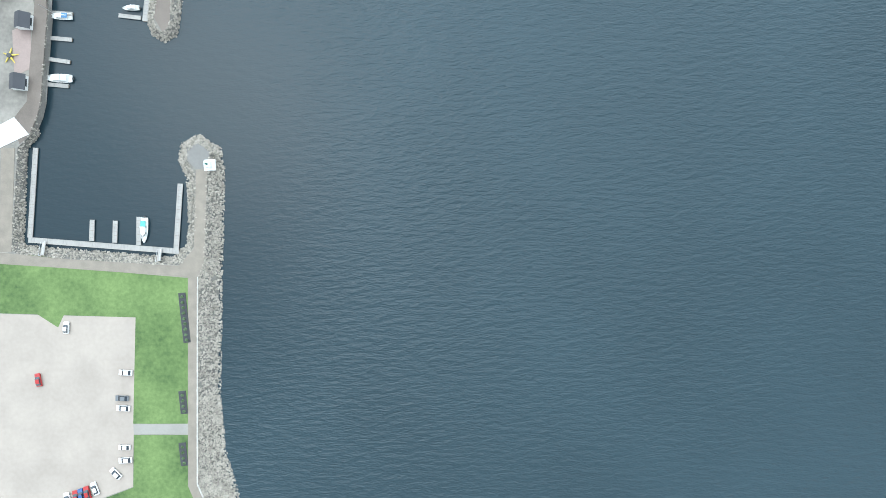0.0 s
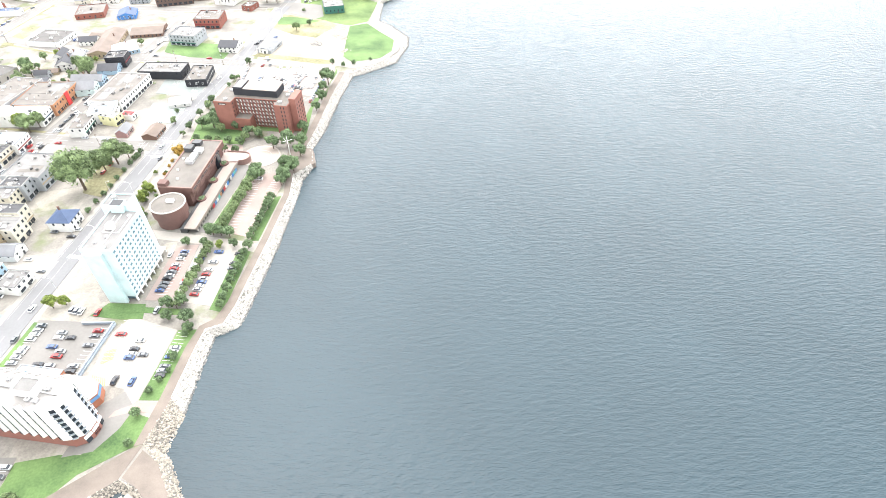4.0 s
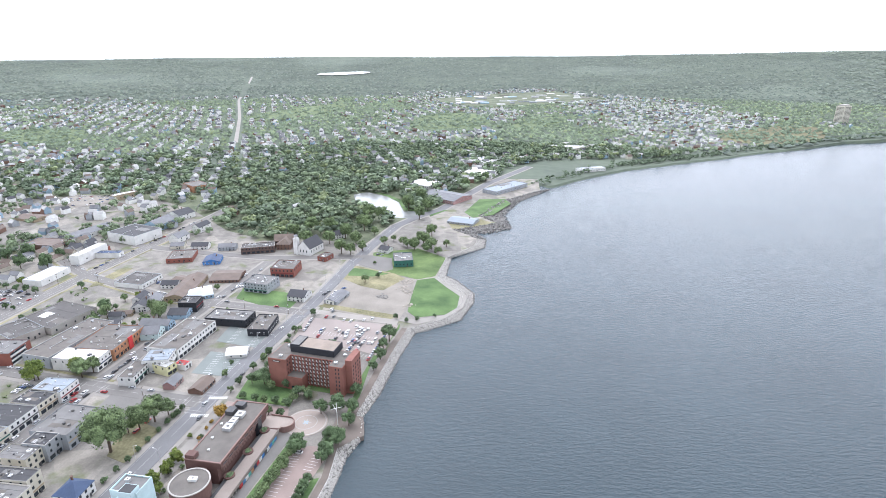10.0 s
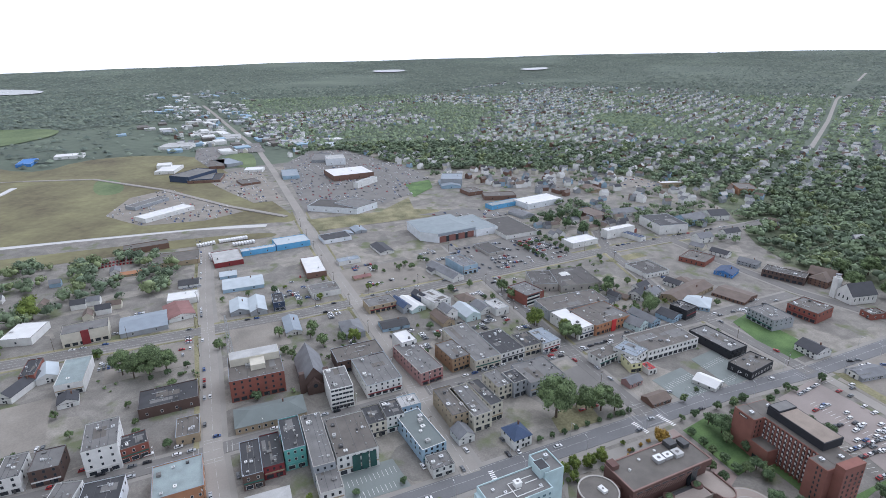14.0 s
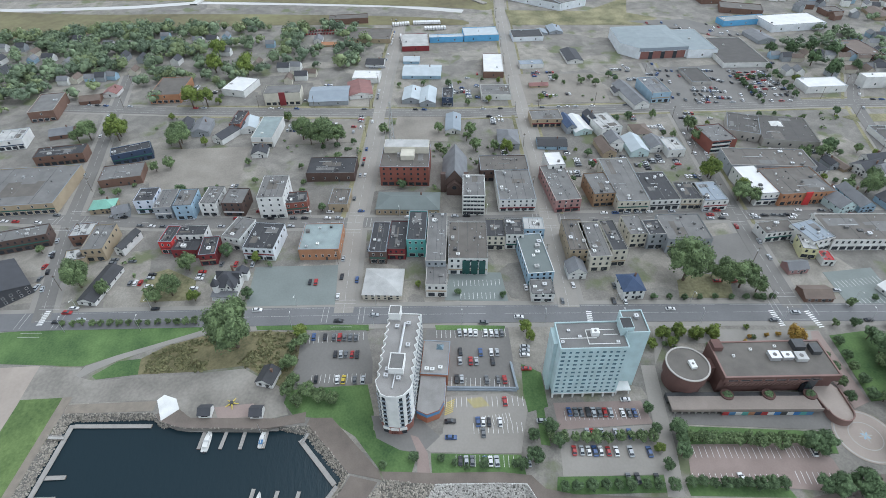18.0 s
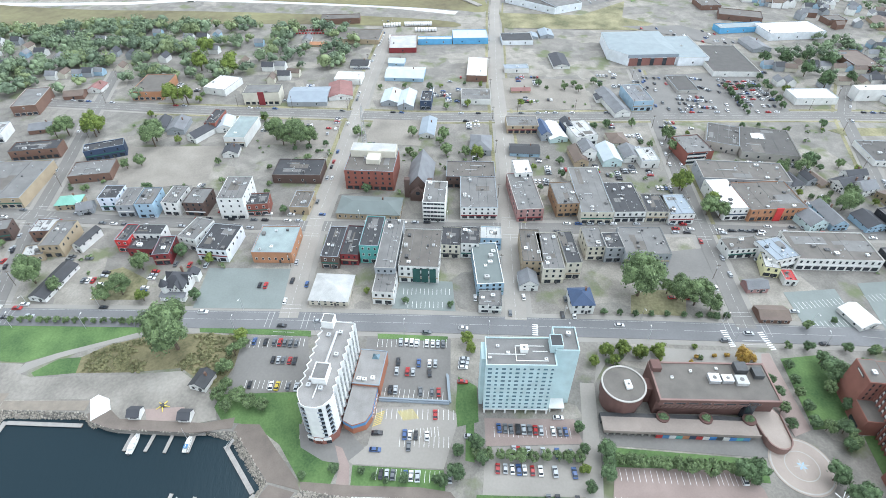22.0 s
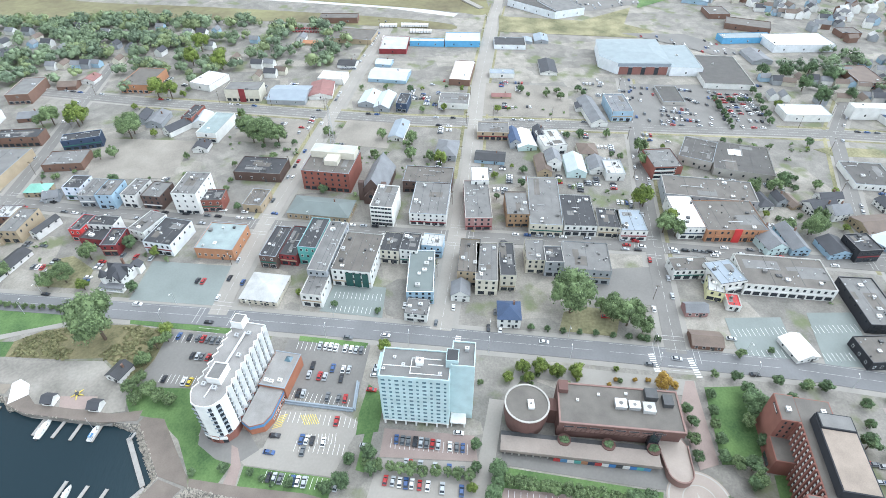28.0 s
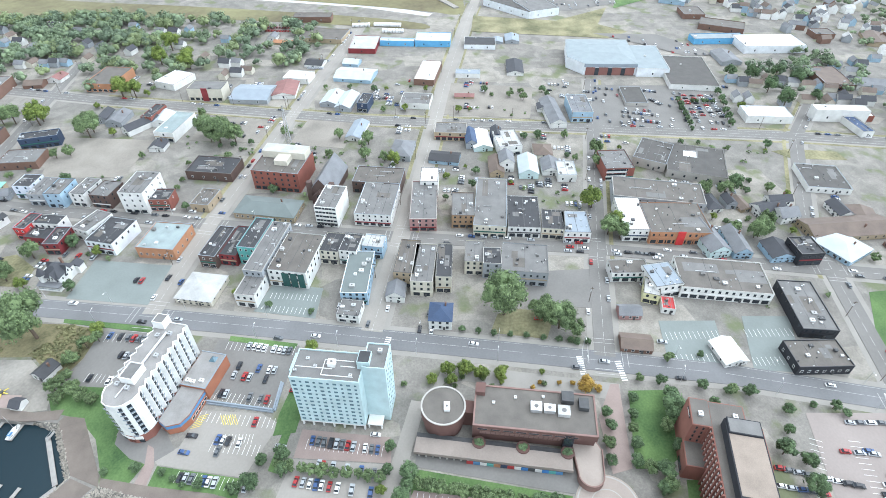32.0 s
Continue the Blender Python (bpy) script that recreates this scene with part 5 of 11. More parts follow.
def boat(x, y, L, yaw, sort):
    root = thing("boat", pose(x, y, 0, 0, 0, yaw), "white %s moored at a floating dock" % ("sailing yacht with a bare mast" if sort == "sail" else "cabin cruiser"), "boat", "moored boats")
    W = L * 0.3
    part("hull", hull(L, W, 0.95), root)
    part("cabin", Geo().prism([(-L * 0.22, -W * 0.3), (L * 0.12, -W * 0.3), (L * 0.24, 0), (L * 0.12, W * 0.3), (-L * 0.22, W * 0.3)], 0.5, 1.75).mesh("cabin", "trim_white"), root)
    part("windscreen", Geo().prism([(L * 0.06, -W * 0.31), (L * 0.13, -W * 0.31), (L * 0.25, 0), (L * 0.13, W * 0.31), (L * 0.06, W * 0.31)], 1.2, 1.6).mesh("windscreen", "glass_dark"), root)
    part("canopy", Geo().prism([(-L * 0.36, -W * 0.33), (-L * 0.12, -W * 0.33), (-L * 0.12, W * 0.33), (-L * 0.36, W * 0.33)], 1.75, 1.95).mesh("canopy", "teal" if abs(yaw + 95) < 2 else ("trim_blue" if sort == "sail" else "trim_white")), root)
    if sort == "sail":
        part("mast", Geo().tube((L * 0.08, 0, 0.9), (L * 0.08, 0, 11), 0.09, 6, 0, 0.05).mesh("mast", "steel"), root)
        part("boom", Geo().tube((L * 0.08, 0, 2.2), (-L * 0.33, 0, 2.2), 0.12, 6).mesh("boom", "trim_white"), root)
    else:
        part("engine", Geo().box(-L * 0.5 - 0.5, -0.3, 0.3, -L * 0.5, 0.3, 1.1).mesh("engine", "dark_metal"), root)
        part("radar_arch", Geo().box(-L * 0.14, -W * 0.33, 0.9, -L * 0.1, -W * 0.3, 2.4).box(-L * 0.14, W * 0.3, 0.9, -L * 0.1, W * 0.33, 2.4).box(-L * 0.14, -W * 0.33, 2.3, -L * 0.1, W * 0.33, 2.45).mesh("radar_arch", "steel"), root)


def gangway(x0, y0, x1, y1):
    root = thing("gangway", Matrix(), "narrow grey gangway from the walk to the dock", "gangway", "gangways")
    d = math.hypot(x1 - x0, y1 - y0)
    nx, ny = -(y1 - y0) / d, (x1 - x0) / d
    a, b = Vector((x0, y0, 0.75)), Vector((x1, y1, 3.2))
    side = Vector((nx, ny, 0)) * 0.7
    up = Vector((0, 0, 0.12))
    part("deck", mesh_of("deck", [a - side, a + side, b + side, b - side, a - side + up, a + side + up, b + side + up, b - side + up], [(3, 2, 1, 0), (4, 5, 6, 7), (0, 1, 5, 4), (1, 2, 6, 5), (2, 3, 7, 6), (3, 0, 4, 7)], ["dock_wood"]), root)
    for s in (-1, 1):
        part("handrail", Geo().tube(a + side * s + Vector((0, 0, 1)), b + side * s + Vector((0, 0, 1)), 0.05).tube(a + side * s, a + side * s + Vector((0, 0, 1)), 0.05).tube(b + side * s, b + side * s + Vector((0, 0, 1)), 0.05).mesh("handrail", "steel"), root)


dock(-172.5, -75.1, -176.6, -108.4, 1.7)
dock(-177.3, -109.2, -121.3, -116.3, 1.9)
dock(-119.4, -91.1, -122.3, -115.2, 1.8)
dock(-153.0, -102.9, -153.7, -110.9, 1.6)
dock(-144.4, -103.7, -145.1, -111.9, 1.6)
dock(-135.5, -102.7, -136.3, -113.2, 1.6)
dock(-165.2, -25.2, -156.0, -26.3, 1.3)
dock(-165.9, -34.5, -156.7, -35.8, 1.3)
dock(-166.6, -42.3, -157.9, -44.0, 1.3)
dock(-168.0, -51.6, -159.0, -52.9, 1.3)
dock(-164.1, -20.6, -168.4, -58.1, 1.5)
dock(-157.8, -11.1, -136.5, 3.7, 1.8)
dock(-135.8, 4.7, -125.1, -3.5, 1.8)
dock(-125.1, -4.9, -129.2, -30.3, 1.8)
dock(-135.6, -9.9, -127.9, -11.6, 1.3)
dock(-136.9, -18.2, -129.2, -19.9, 1.3)
dock(-138.9, -27.6, -130.7, -29.0, 1.3)
boat(-133.7, -107.8, 9.5, -95, "motor")
boat(-160.3, -27.0, 8.5, 175, "sail")
boat(-162.5, -49.8, 10.5, 175, "motor")
boat(-134.1, -25.2, 6.5, 178, "motor")
gangway(-171.2, -110.2, -170.5, -115.2)
gangway(-128.2, -115.1, -127.7, -119.5)
gangway(-156.2, -10.2, -158.8, -7.5)

# ---- trees ----
def icosa():
    p = (1 + 5 ** 0.5) / 2
    v = np.array([(-1, p, 0), (1, p, 0), (-1, -p, 0), (1, -p, 0), (0, -1, p), (0, 1, p), (0, -1, -p), (0, 1, -p), (p, 0, -1), (p, 0, 1), (-p, 0, -1), (-p, 0, 1)], float)
    f = np.array([(0, 11, 5), (0, 5, 1), (0, 1, 7), (0, 7, 10), (0, 10, 11), (1, 5, 9), (5, 11, 4), (11, 10, 2), (10, 7, 6), (7, 1, 8), (3, 9, 4), (3, 4, 2), (3, 2, 6), (3, 6, 8), (3, 8, 9), (4, 9, 5), (2, 4, 11), (6, 2, 10), (8, 6, 7), (9, 8, 1)])
    return v / np.linalg.norm(v[0]), f


ICO_V, ICO_F = icosa()


def leaf_quads(rng, base, out, size):
    """Small four-cornered sprays at the given places, each facing roughly outwards and upwards."""
    n = len(base)
    nrm = out + rng.normal(size=(n, 3)) * 0.38 + np.array((0, 0, 0.2))
    nrm /= np.linalg.norm(nrm, axis=1)[:, None]
    a = np.cross(nrm, rng.normal(size=(n, 3)))
    a /= np.linalg.norm(a, axis=1)[:, None]
    c = np.cross(nrm, a)
    s = size.reshape(n, 1)
    k = rng.uniform(0.45, 0.8, size=(n, 1))
    return np.stack([base - a * s, base - c * s * k, base + a * s, base + c * s * k], 1)


def crown_mesh(seed, material, clumps=26, leaves=1050, fine=1.0):
    """A crown one unit wide and high: boughs of uneven clumps under a coat of leaf sprays."""
    rng = np.random.RandomState(seed)
    d = rng.normal(size=(clumps, 3))
    d /= np.linalg.norm(d, axis=1)[:, None]
    d[:, 2] = np.where(d[:, 2] < -0.5, -0.5 * d[:, 2], d[:, 2])
    lobes = rng.normal(size=(6, 3))
    lobes /= np.linalg.norm(lobes, axis=1)[:, None]
    bulge = 0.72 + 0.28 * np.maximum(0, (d @ lobes.T).max(axis=1)) ** 2
    centre = d * np.array((0.36, 0.36, 0.33)) * (bulge * rng.uniform(0.5, 1.0, clumps) ** 0.5)[:, None]
    r = rng.uniform(0.09, 0.17, clumps) * (0.75 + 0.25 * fine)
    cv = ICO_V[None] * (r[:, None, None] * rng.uniform(0.7, 1.2, size=(clumps, 12, 1))) * np.array((1, 1, 0.8)) + centre[:, None]
    cf = (ICO_F[None] + (np.arange(clumps) * 12)[:, None, None]).reshape(-1, 3)
    pick = rng.randint(clumps, size=leaves)
    way = rng.normal(size=(leaves, 3)) + d[pick] * 0.9
    way /= np.linalg.norm(way, axis=1)[:, None]
    base = centre[pick] + way * (r[pick] * rng.uniform(0.85, 1.3, leaves))[:, None]
    q = leaf_quads(rng, base, way, rng.uniform(0.022, 0.05, leaves) * fine)
    k = 12 * clumps
    faces = [tuple(f) for f in cf.tolist()] + [(k + 4 * i, k + 4 * i + 1, k + 4 * i + 2, k + 4 * i + 3) for i in range(leaves)]
    return mesh_of("crown", np.concatenate([cv.reshape(-1, 3), q.reshape(-1, 3)]).tolist(), faces, [material])


CROWNS = {}
for m_name in ("leaf_mid", "leaf_dark", "leaf_light", "leaf_autumn"):
    CROWNS[m_name] = [crown_mesh(s + 11 * len(m_name), m_name) for s in range(3)]
BIG_CROWN = [crown_mesh(90 + s, "leaf_mid", 60, 4200, 0.6) for s in range(2)]


def trunk_mesh(seed):
    rng = random.Random(seed)
    gm = Geo().tube((0, 0, -0.3), (0.02, 0.01, 0.45), 0.032, 7, 0, 0.022)
    for i in range(5):
        a = i * 1.26 + rng.uniform(-0.3, 0.3)
        z = rng.uniform(0.22, 0.42)
        gm.tube((0.01, 0, z), (math.cos(a) * 0.24, math.sin(a) * 0.24, z + rng.uniform(0.14, 0.28)), 0.013, 5, 0, 0.005)
    return gm.mesh("trunk", "bark")


TRUNKS = [trunk_mesh(s) for s in range(3)]
WORDS = dict(leaf_mid="broad green leafy", leaf_dark="dense dark green", leaf_light="light yellow-green", leaf_autumn="orange and yellow autumn")


def tree(sort, x, y, h, w):
    rng = random.Random(round(x * 31 + y * 17))
    big = w > 13 and sort == "leaf_mid"
    small = h < 5
    where = " in the far streets" if x < -360 else (" by the harbour walk" if x > -200 else " among the town blocks")
    root = thing("bush" if small else "tree", pose(x, y, GROUND), ("large old " if big else "") + WORDS[sort] + (" bush" if small else " tree") + where, "bush" if small else "tree", "trees" if not small else "bushes")
    turn = rng.uniform(0, 360)
    if not small:
        part("trunk", rng.choice(TRUNKS), root, pose(0, 0, 0, 0, 0, turn) @ Matrix.Diagonal((h, h, h, 1)))
    crown = part("crown", rng.choice(BIG_CROWN) if big else rng.choice(CROWNS[sort]), root, pose(0, 0, h * (0.42 if small else 0.53), 0, 0, turn) @ Matrix.Diagonal((w * rng.uniform(0.95, 1.15), w * rng.uniform(0.95, 1.15), h * (1.05 if small else 1.0), 1)))


tree("leaf_mid", -209.8, -44.1, 31.6, 28.2)
tree("leaf_mid", -227.0, 189.1, 30.9, 27.6)
tree("leaf_mid", -222.7, 209.5, 16.8, 15.0)
tree("leaf_mid", -217.6, 216.3, 19.1, 17.1)
tree("leaf_mid", -213.5, 223.2, 12.4, 11.1)
tree("leaf_mid", -227.0, 205.5, 10.8, 9.6)
tree("leaf_mid", -269.7, -80.3, 13.8, 12.4)
tree("leaf_mid", -250.5, -84.6, 14.8, 13.2)
tree("leaf_mid", -246.2, -92.5, 11.9, 10.6)
tree("leaf_mid", -263.5, -135.3, 20.2, 18.0)
tree("leaf_mid", -259.7, -127.9, 15.9, 14.2)
tree("leaf_mid", -256.7, -120.6, 10.2, 9.1)
tree("leaf_mid", -203.7, -15.6, 8.8, 7.9)
tree("leaf_mid", -194.4, -17.6, 9.2, 8.2)
tree("leaf_mid", -179.0, -18.0, 8.9, 8.0)
tree("leaf_mid", -172.5, -13.4, 7.6, 6.8)
tree("leaf_mid", -207.9, -12.0, 7.6, 6.8)
tree("leaf_mid", -292.7, 257.8, 15.8, 14.1)
tree("leaf_mid", -370.0, 266.7, 11.8, 10.5)
tree("leaf_mid", -354.5, 238.2, 10.1, 9.0)
tree("leaf_mid", -332.8, 343.1, 13.4, 11.9)
tree("leaf_mid", -418.9, -118.9, 19.3, 17.2)
tree("leaf_mid", -433.2, -189.8, 18.6, 16.6)
tree("leaf_mid", -430.5, -197.5, 12.8, 11.5)
tree("leaf_mid", -379.8, -127.0, 9.1, 8.1)
tree("leaf_mid", -400.7, 100.3, 12.9, 11.5)
tree("leaf_mid", -378.5, 100.6, 11.4, 10.2)
tree("leaf_mid", -398.7, -11.6, 25.3, 22.6)
tree("leaf_mid", -401.6, -1.2, 17.7, 15.8)
tree("leaf_mid", -404.0, -21.0, 14.9, 13.3)
tree("leaf_mid", -444.1, -41.3, 9.8, 8.7)
tree("leaf_mid", -386.5, 268.9, 13.2, 11.8)
tree("leaf_dark", -141.5, 35.4, 5.4, 4.8)
tree("leaf_dark", -140.2, 22.9, 4.3, 3.9)
tree("leaf_dark", -135.4, 62.8, 5.4, 4.8)
tree("leaf_dark", -134.2, 75.1, 4.3, 3.9)
tree("leaf_dark", -145.0, 84.9, 6.7, 6.0)
tree("leaf_dark", -147.2, 92.7, 7.9, 7.0)
tree("leaf_dark", -140.8, 94.8, 7.2, 6.5)
tree("leaf_dark", -134.9, 83.1, 9.2, 8.2)
tree("leaf_dark", -132.9, 78.1, 6.5, 5.8)
tree("leaf_dark", -150.9, 136.9, 6.6, 5.9)
tree("leaf_dark", -141.1, 136.3, 5.9, 5.3)
tree("leaf_dark", -125.6, 134.4, 6.3, 5.6)
tree("leaf_dark", -317.3, -8.7, 6.6, 5.9)
tree("leaf_dark", -357.1, 9.4, 6.3, 5.6)
tree("leaf_dark", -278.9, -61.2, 10.1, 9.0)
tree("leaf_dark", -243.1, -44.2, 8.5, 7.5)
tree("leaf_dark", -231.9, 66.2, 4.7, 4.2)
tree("leaf_dark", -227.2, 89.6, 4.7, 4.2)
tree("leaf_dark", -236.2, 26.1, 6.1, 5.4)
tree("leaf_dark", -379.1, 128.6, 3.9, 3.5)
tree("leaf_light", -201.9, 94.9, 8.9, 7.9)
tree("leaf_light", -196.7, 96.5, 6.9, 6.2)
tree("leaf_light", -189.2, 160.4, 9.4, 8.4)
tree("leaf_light", -189.5, 167.8, 9.5, 8.5)
tree("leaf_light", -186.8, 176.0, 9.6, 8.5)
tree("leaf_light", -187.2, 185.1, 8.3, 7.4)
tree("leaf_light", -183.4, 162.3, 7.3, 6.5)
tree("leaf_light", -322.1, 252.3, 16.5, 14.7)
tree("leaf_light", -244.9, -71.6, 8.7, 7.8)
tree("leaf_light", -436.1, -168.3, 19.5, 17.4)
tree("leaf_light", -370.1, 121.9, 13.2, 11.8)
tree("leaf_light", -273.0, -43.5, 7.6, 6.7)
tree("leaf_light", -184.4, 152.9, 6.6, 5.9)
tree("leaf_light", -240.5, 46.0, 4.8, 4.3)
tree("leaf_light", -133.1, 134.5, 5.8, 5.2)
tree("leaf_autumn", -180.0, 222.7, 9.6, 8.5)
tree("leaf_autumn", -370.8, 199.5, 9.0, 8.0)
tree("leaf_autumn", -184.0, 202.6, 2.9, 2.6)
tree("leaf_autumn", -183.8, 211.4, 2.9, 2.6)
tree("leaf_mid", -235.5, -134.1, 4.3, 3.8)
tree("leaf_mid", -234.7, -128.7, 4.5, 4.0)
tree("leaf_mid", -234.2, -124.5, 5.0, 4.5)
tree("leaf_mid", -233.6, -119.3, 4.6, 4.1)
tree("leaf_mid", -233.4, -114.9, 4.5, 4.0)
tree("leaf_mid", -232.9, -110.2, 4.9, 4.4)
tree("leaf_mid", -232.2, -105.7, 4.7, 4.2)
tree("leaf_mid", -232.0, -100.9, 4.4, 3.9)
tree("leaf_mid", -231.2, -95.9, 4.5, 4.0)
tree("leaf_mid", -230.9, -91.5, 4.0, 3.6)
tree("leaf_mid", -230.2, -86.4, 4.7, 4.2)
tree("leaf_mid", -230.4, -81.9, 4.0, 3.6)
tree("leaf_mid", -229.4, -77.1, 4.9, 4.4)
tree("leaf_mid", -228.6, -72.1, 5.0, 4.5)
tree("leaf_mid", -228.3, -67.7, 5.4, 4.8)
tree("leaf_mid", -142.9, 92.0, 5.8, 5.2)
tree("leaf_mid", -142.2, 97.0, 7.0, 6.2)
tree("leaf_mid", -142.2, 101.9, 5.4, 4.9)
tree("leaf_mid", -141.1, 105.7, 6.5, 5.8)
tree("leaf_mid", -140.6, 110.5, 6.9, 6.2)
tree("leaf_mid", -140.0, 115.1, 6.3, 5.7)
tree("leaf_mid", -139.9, 120.1, 6.6, 5.9)
tree("leaf_mid", -139.4, 124.6, 5.7, 5.1)
tree("leaf_mid", -138.5, 129.2, 6.3, 5.6)
tree("leaf_mid", -138.3, 133.7, 5.9, 5.3)
tree("leaf_dark", -122.6, 91.7, 5.2, 4.7)
tree("leaf_dark", -121.8, 96.5, 6.0, 5.4)
tree("leaf_dark", -121.3, 101.7, 6.4, 5.7)
tree("leaf_dark", -121.0, 107.3, 5.7, 5.1)
tree("leaf_dark", -120.4, 112.3, 5.0, 4.5)
tree("leaf_dark", -119.6, 117.2, 6.4, 5.7)
tree("leaf_dark", -119.3, 123.0, 5.1, 4.6)
tree("leaf_dark", -118.5, 127.7, 5.9, 5.3)
tree("leaf_dark", -117.9, 132.9, 6.4, 5.7)
tree("leaf_mid", -135.7, 149.3, 6.7, 6.0)
tree("leaf_mid", -134.6, 153.5, 8.1, 7.3)
tree("leaf_mid", -134.2, 158.0, 7.0, 6.2)
tree("leaf_mid", -133.5, 162.6, 6.4, 5.7)
tree("leaf_mid", -132.4, 166.3, 7.2, 6.4)
tree("leaf_mid", -131.6, 171.1, 7.8, 6.9)
tree("leaf_mid", -130.5, 174.7, 8.3, 7.4)
tree("leaf_mid", -129.9, 179.7, 7.9, 7.0)
tree("leaf_mid", -128.7, 183.5, 9.0, 8.0)
tree("leaf_mid", -128.7, 188.7, 7.1, 6.4)
tree("leaf_mid", -127.8, 193.1, 6.8, 6.1)
tree("leaf_dark", -139.2, 144.7, 9.2, 8.2)
tree("leaf_dark", -134.9, 144.0, 7.0, 6.3)
tree("leaf_dark", -129.8, 142.3, 8.5, 7.6)
tree("leaf_dark", -126.4, 195.5, 10.3, 9.2)
tree("leaf_dark", -126.8, 201.4, 9.8, 8.8)
tree("leaf_dark", -124.0, 197.4, 7.8, 6.9)
tree("leaf_dark", -117.9, 140.2, 5.7, 5.1)
tree("leaf_dark", -117.4, 144.3, 5.9, 5.3)
tree("leaf_dark", -116.6, 148.9, 5.3, 4.8)
tree("leaf_dark", -116.0, 152.9, 6.6, 5.9)
tree("leaf_dark", -115.5, 157.4, 5.8, 5.2)
tree("leaf_dark", -114.7, 161.8, 5.9, 5.3)
tree("leaf_dark", -113.9, 165.2, 7.5, 6.7)
tree("leaf_dark", -113.4, 169.9, 7.1, 6.3)
tree("leaf_dark", -112.7, 174.2, 6.7, 6.0)
tree("leaf_dark", -110.1, 189.0, 8.7, 7.8)
tree("leaf_dark", -107.6, 194.1, 8.8, 7.9)
tree("leaf_dark", -109.2, 203.5, 12.8, 11.4)
tree("leaf_dark", -105.0, 204.2, 11.5, 10.3)
tree("leaf_dark", -215.5, 167.7, 4.5, 4.0)
tree("leaf_dark", -214.4, 175.4, 4.6, 4.1)
tree("leaf_dark", -213.2, 183.1, 4.3, 3.9)
tree("leaf_dark", -212.5, 191.3, 3.8, 3.4)
tree("leaf_dark", -211.5, 199.5, 4.3, 3.8)
tree("leaf_dark", -210.5, 207.6, 4.1, 3.6)
tree("leaf_dark", -209.4, 215.2, 4.6, 4.1)
tree("leaf_dark", -207.8, 223.4, 4.6, 4.1)
tree("leaf_dark", -140.4, 46.5, 4.3, 3.9)
tree("leaf_dark", -137.6, 51.4, 3.8, 3.4)
tree("leaf_dark", -135.3, 56.2, 3.3, 2.9)
tree("leaf_dark", -134.0, 244.4, 7.9, 7.1)
tree("leaf_dark", -150.0, 297.9, 10.1, 9.1)
tree("leaf_dark", -134.6, 302.2, 11.2, 10.0)
tree("leaf_dark", -145.7, 305.5, 8.3, 7.4)
tree("leaf_dark", -179.3, 286.3, 5.3, 4.7)
tree("leaf_dark", -179.0, 294.9, 6.0, 5.3)
tree("leaf_dark", -173.2, 277.9, 5.8, 5.2)
tree("leaf_dark", -172.8, 321.2, 4.1, 3.7)
tree("leaf_dark", -171.5, 329.8, 6.3, 5.6)
tree("leaf_dark", -208.6, 220.6, 4.5, 4.0)
tree("leaf_dark", -207.6, 228.7, 4.5, 4.1)
tree("leaf_dark", -168.1, 333.2, 4.9, 4.4)
tree("leaf_dark", -205.6, 294.1, 4.2, 3.7)
tree("leaf_dark", -200.4, 281.3, 4.1, 3.6)
tree("leaf_mid", -196.9, 265.1, 6.6, 5.9)
tree("leaf_mid", -197.2, 295.8, 6.2, 5.5)
tree("leaf_mid", -290.6, 347.9, 15.7, 14.1)
tree("leaf_mid", -290.3, 345.1, 12.2, 10.9)
tree("leaf_mid", -289.1, 263.9, 13.5, 12.1)
tree("leaf_mid", -294.2, 333.6, 10.4, 9.3)
tree("leaf_dark", -105.3, 250.4, 9.4, 8.4)
tree("leaf_dark", -99.9, 279.6, 8.4, 7.5)
tree("leaf_dark", -97.6, 294.2, 10.3, 9.2)
tree("leaf_dark", -95.4, 320.4, 15.4, 13.8)
tree("leaf_dark", -98.0, 309.6, 9.8, 8.8)
tree("leaf_dark", -113.0, 233.2, 12.8, 11.4)
tree("leaf_dark", -122.1, 230.1, 11.3, 10.1)
tree("leaf_dark", -103.9, 232.8, 10.5, 9.4)
tree("leaf_dark", -102.8, 220.2, 10.2, 9.1)
tree("leaf_dark", -109.2, 195.3, 10.4, 9.2)
tree("leaf_mid", -136.5, 431.1, 9.2, 8.2)
tree("leaf_mid", -136.4, 479.1, 4.4, 4.3)
tree("leaf_mid", -100.5, 524.5, 15.9, 15.7)
tree("leaf_mid", -92.6, 543.1, 17.8, 17.4)
tree("leaf_mid", -115.4, 540.3, 12.3, 12.1)
tree("leaf_mid", -81.7, 527.0, 15.9, 15.7)
tree("leaf_mid", -137.3, 541.7, 11.1, 10.9)
tree("leaf_mid", -85.8, 575.6, 15.8, 15.5)
tree("leaf_mid", -260.4, 532.9, 20.2, 18.1)
tree("leaf_mid", -225.0, 532.6, 19.8, 17.7)
tree("leaf_mid", -233.8, 583.3, 21.4, 19.1)
tree("leaf_mid", -209.3, 579.1, 22.5, 20.1)
tree("leaf_mid", -186.0, 559.3, 20.3, 18.1)
tree("leaf_mid", -169.3, 539.8, 16.8, 15.0)
tree("leaf_mid", -199.7, 538.3, 18.3, 16.4)
tree("leaf_mid", -249.1, 562.4, 18.0, 16.0)
tree("leaf_mid", -170.2, 590.5, 24.1, 21.5)
tree("leaf_mid", -173.0, 637.9, 24.1, 21.5)
tree("leaf_mid", -155.9, 633.3, 22.3, 19.9)
tree("leaf_mid", -143.0, 635.3, 8.0, 7.8)
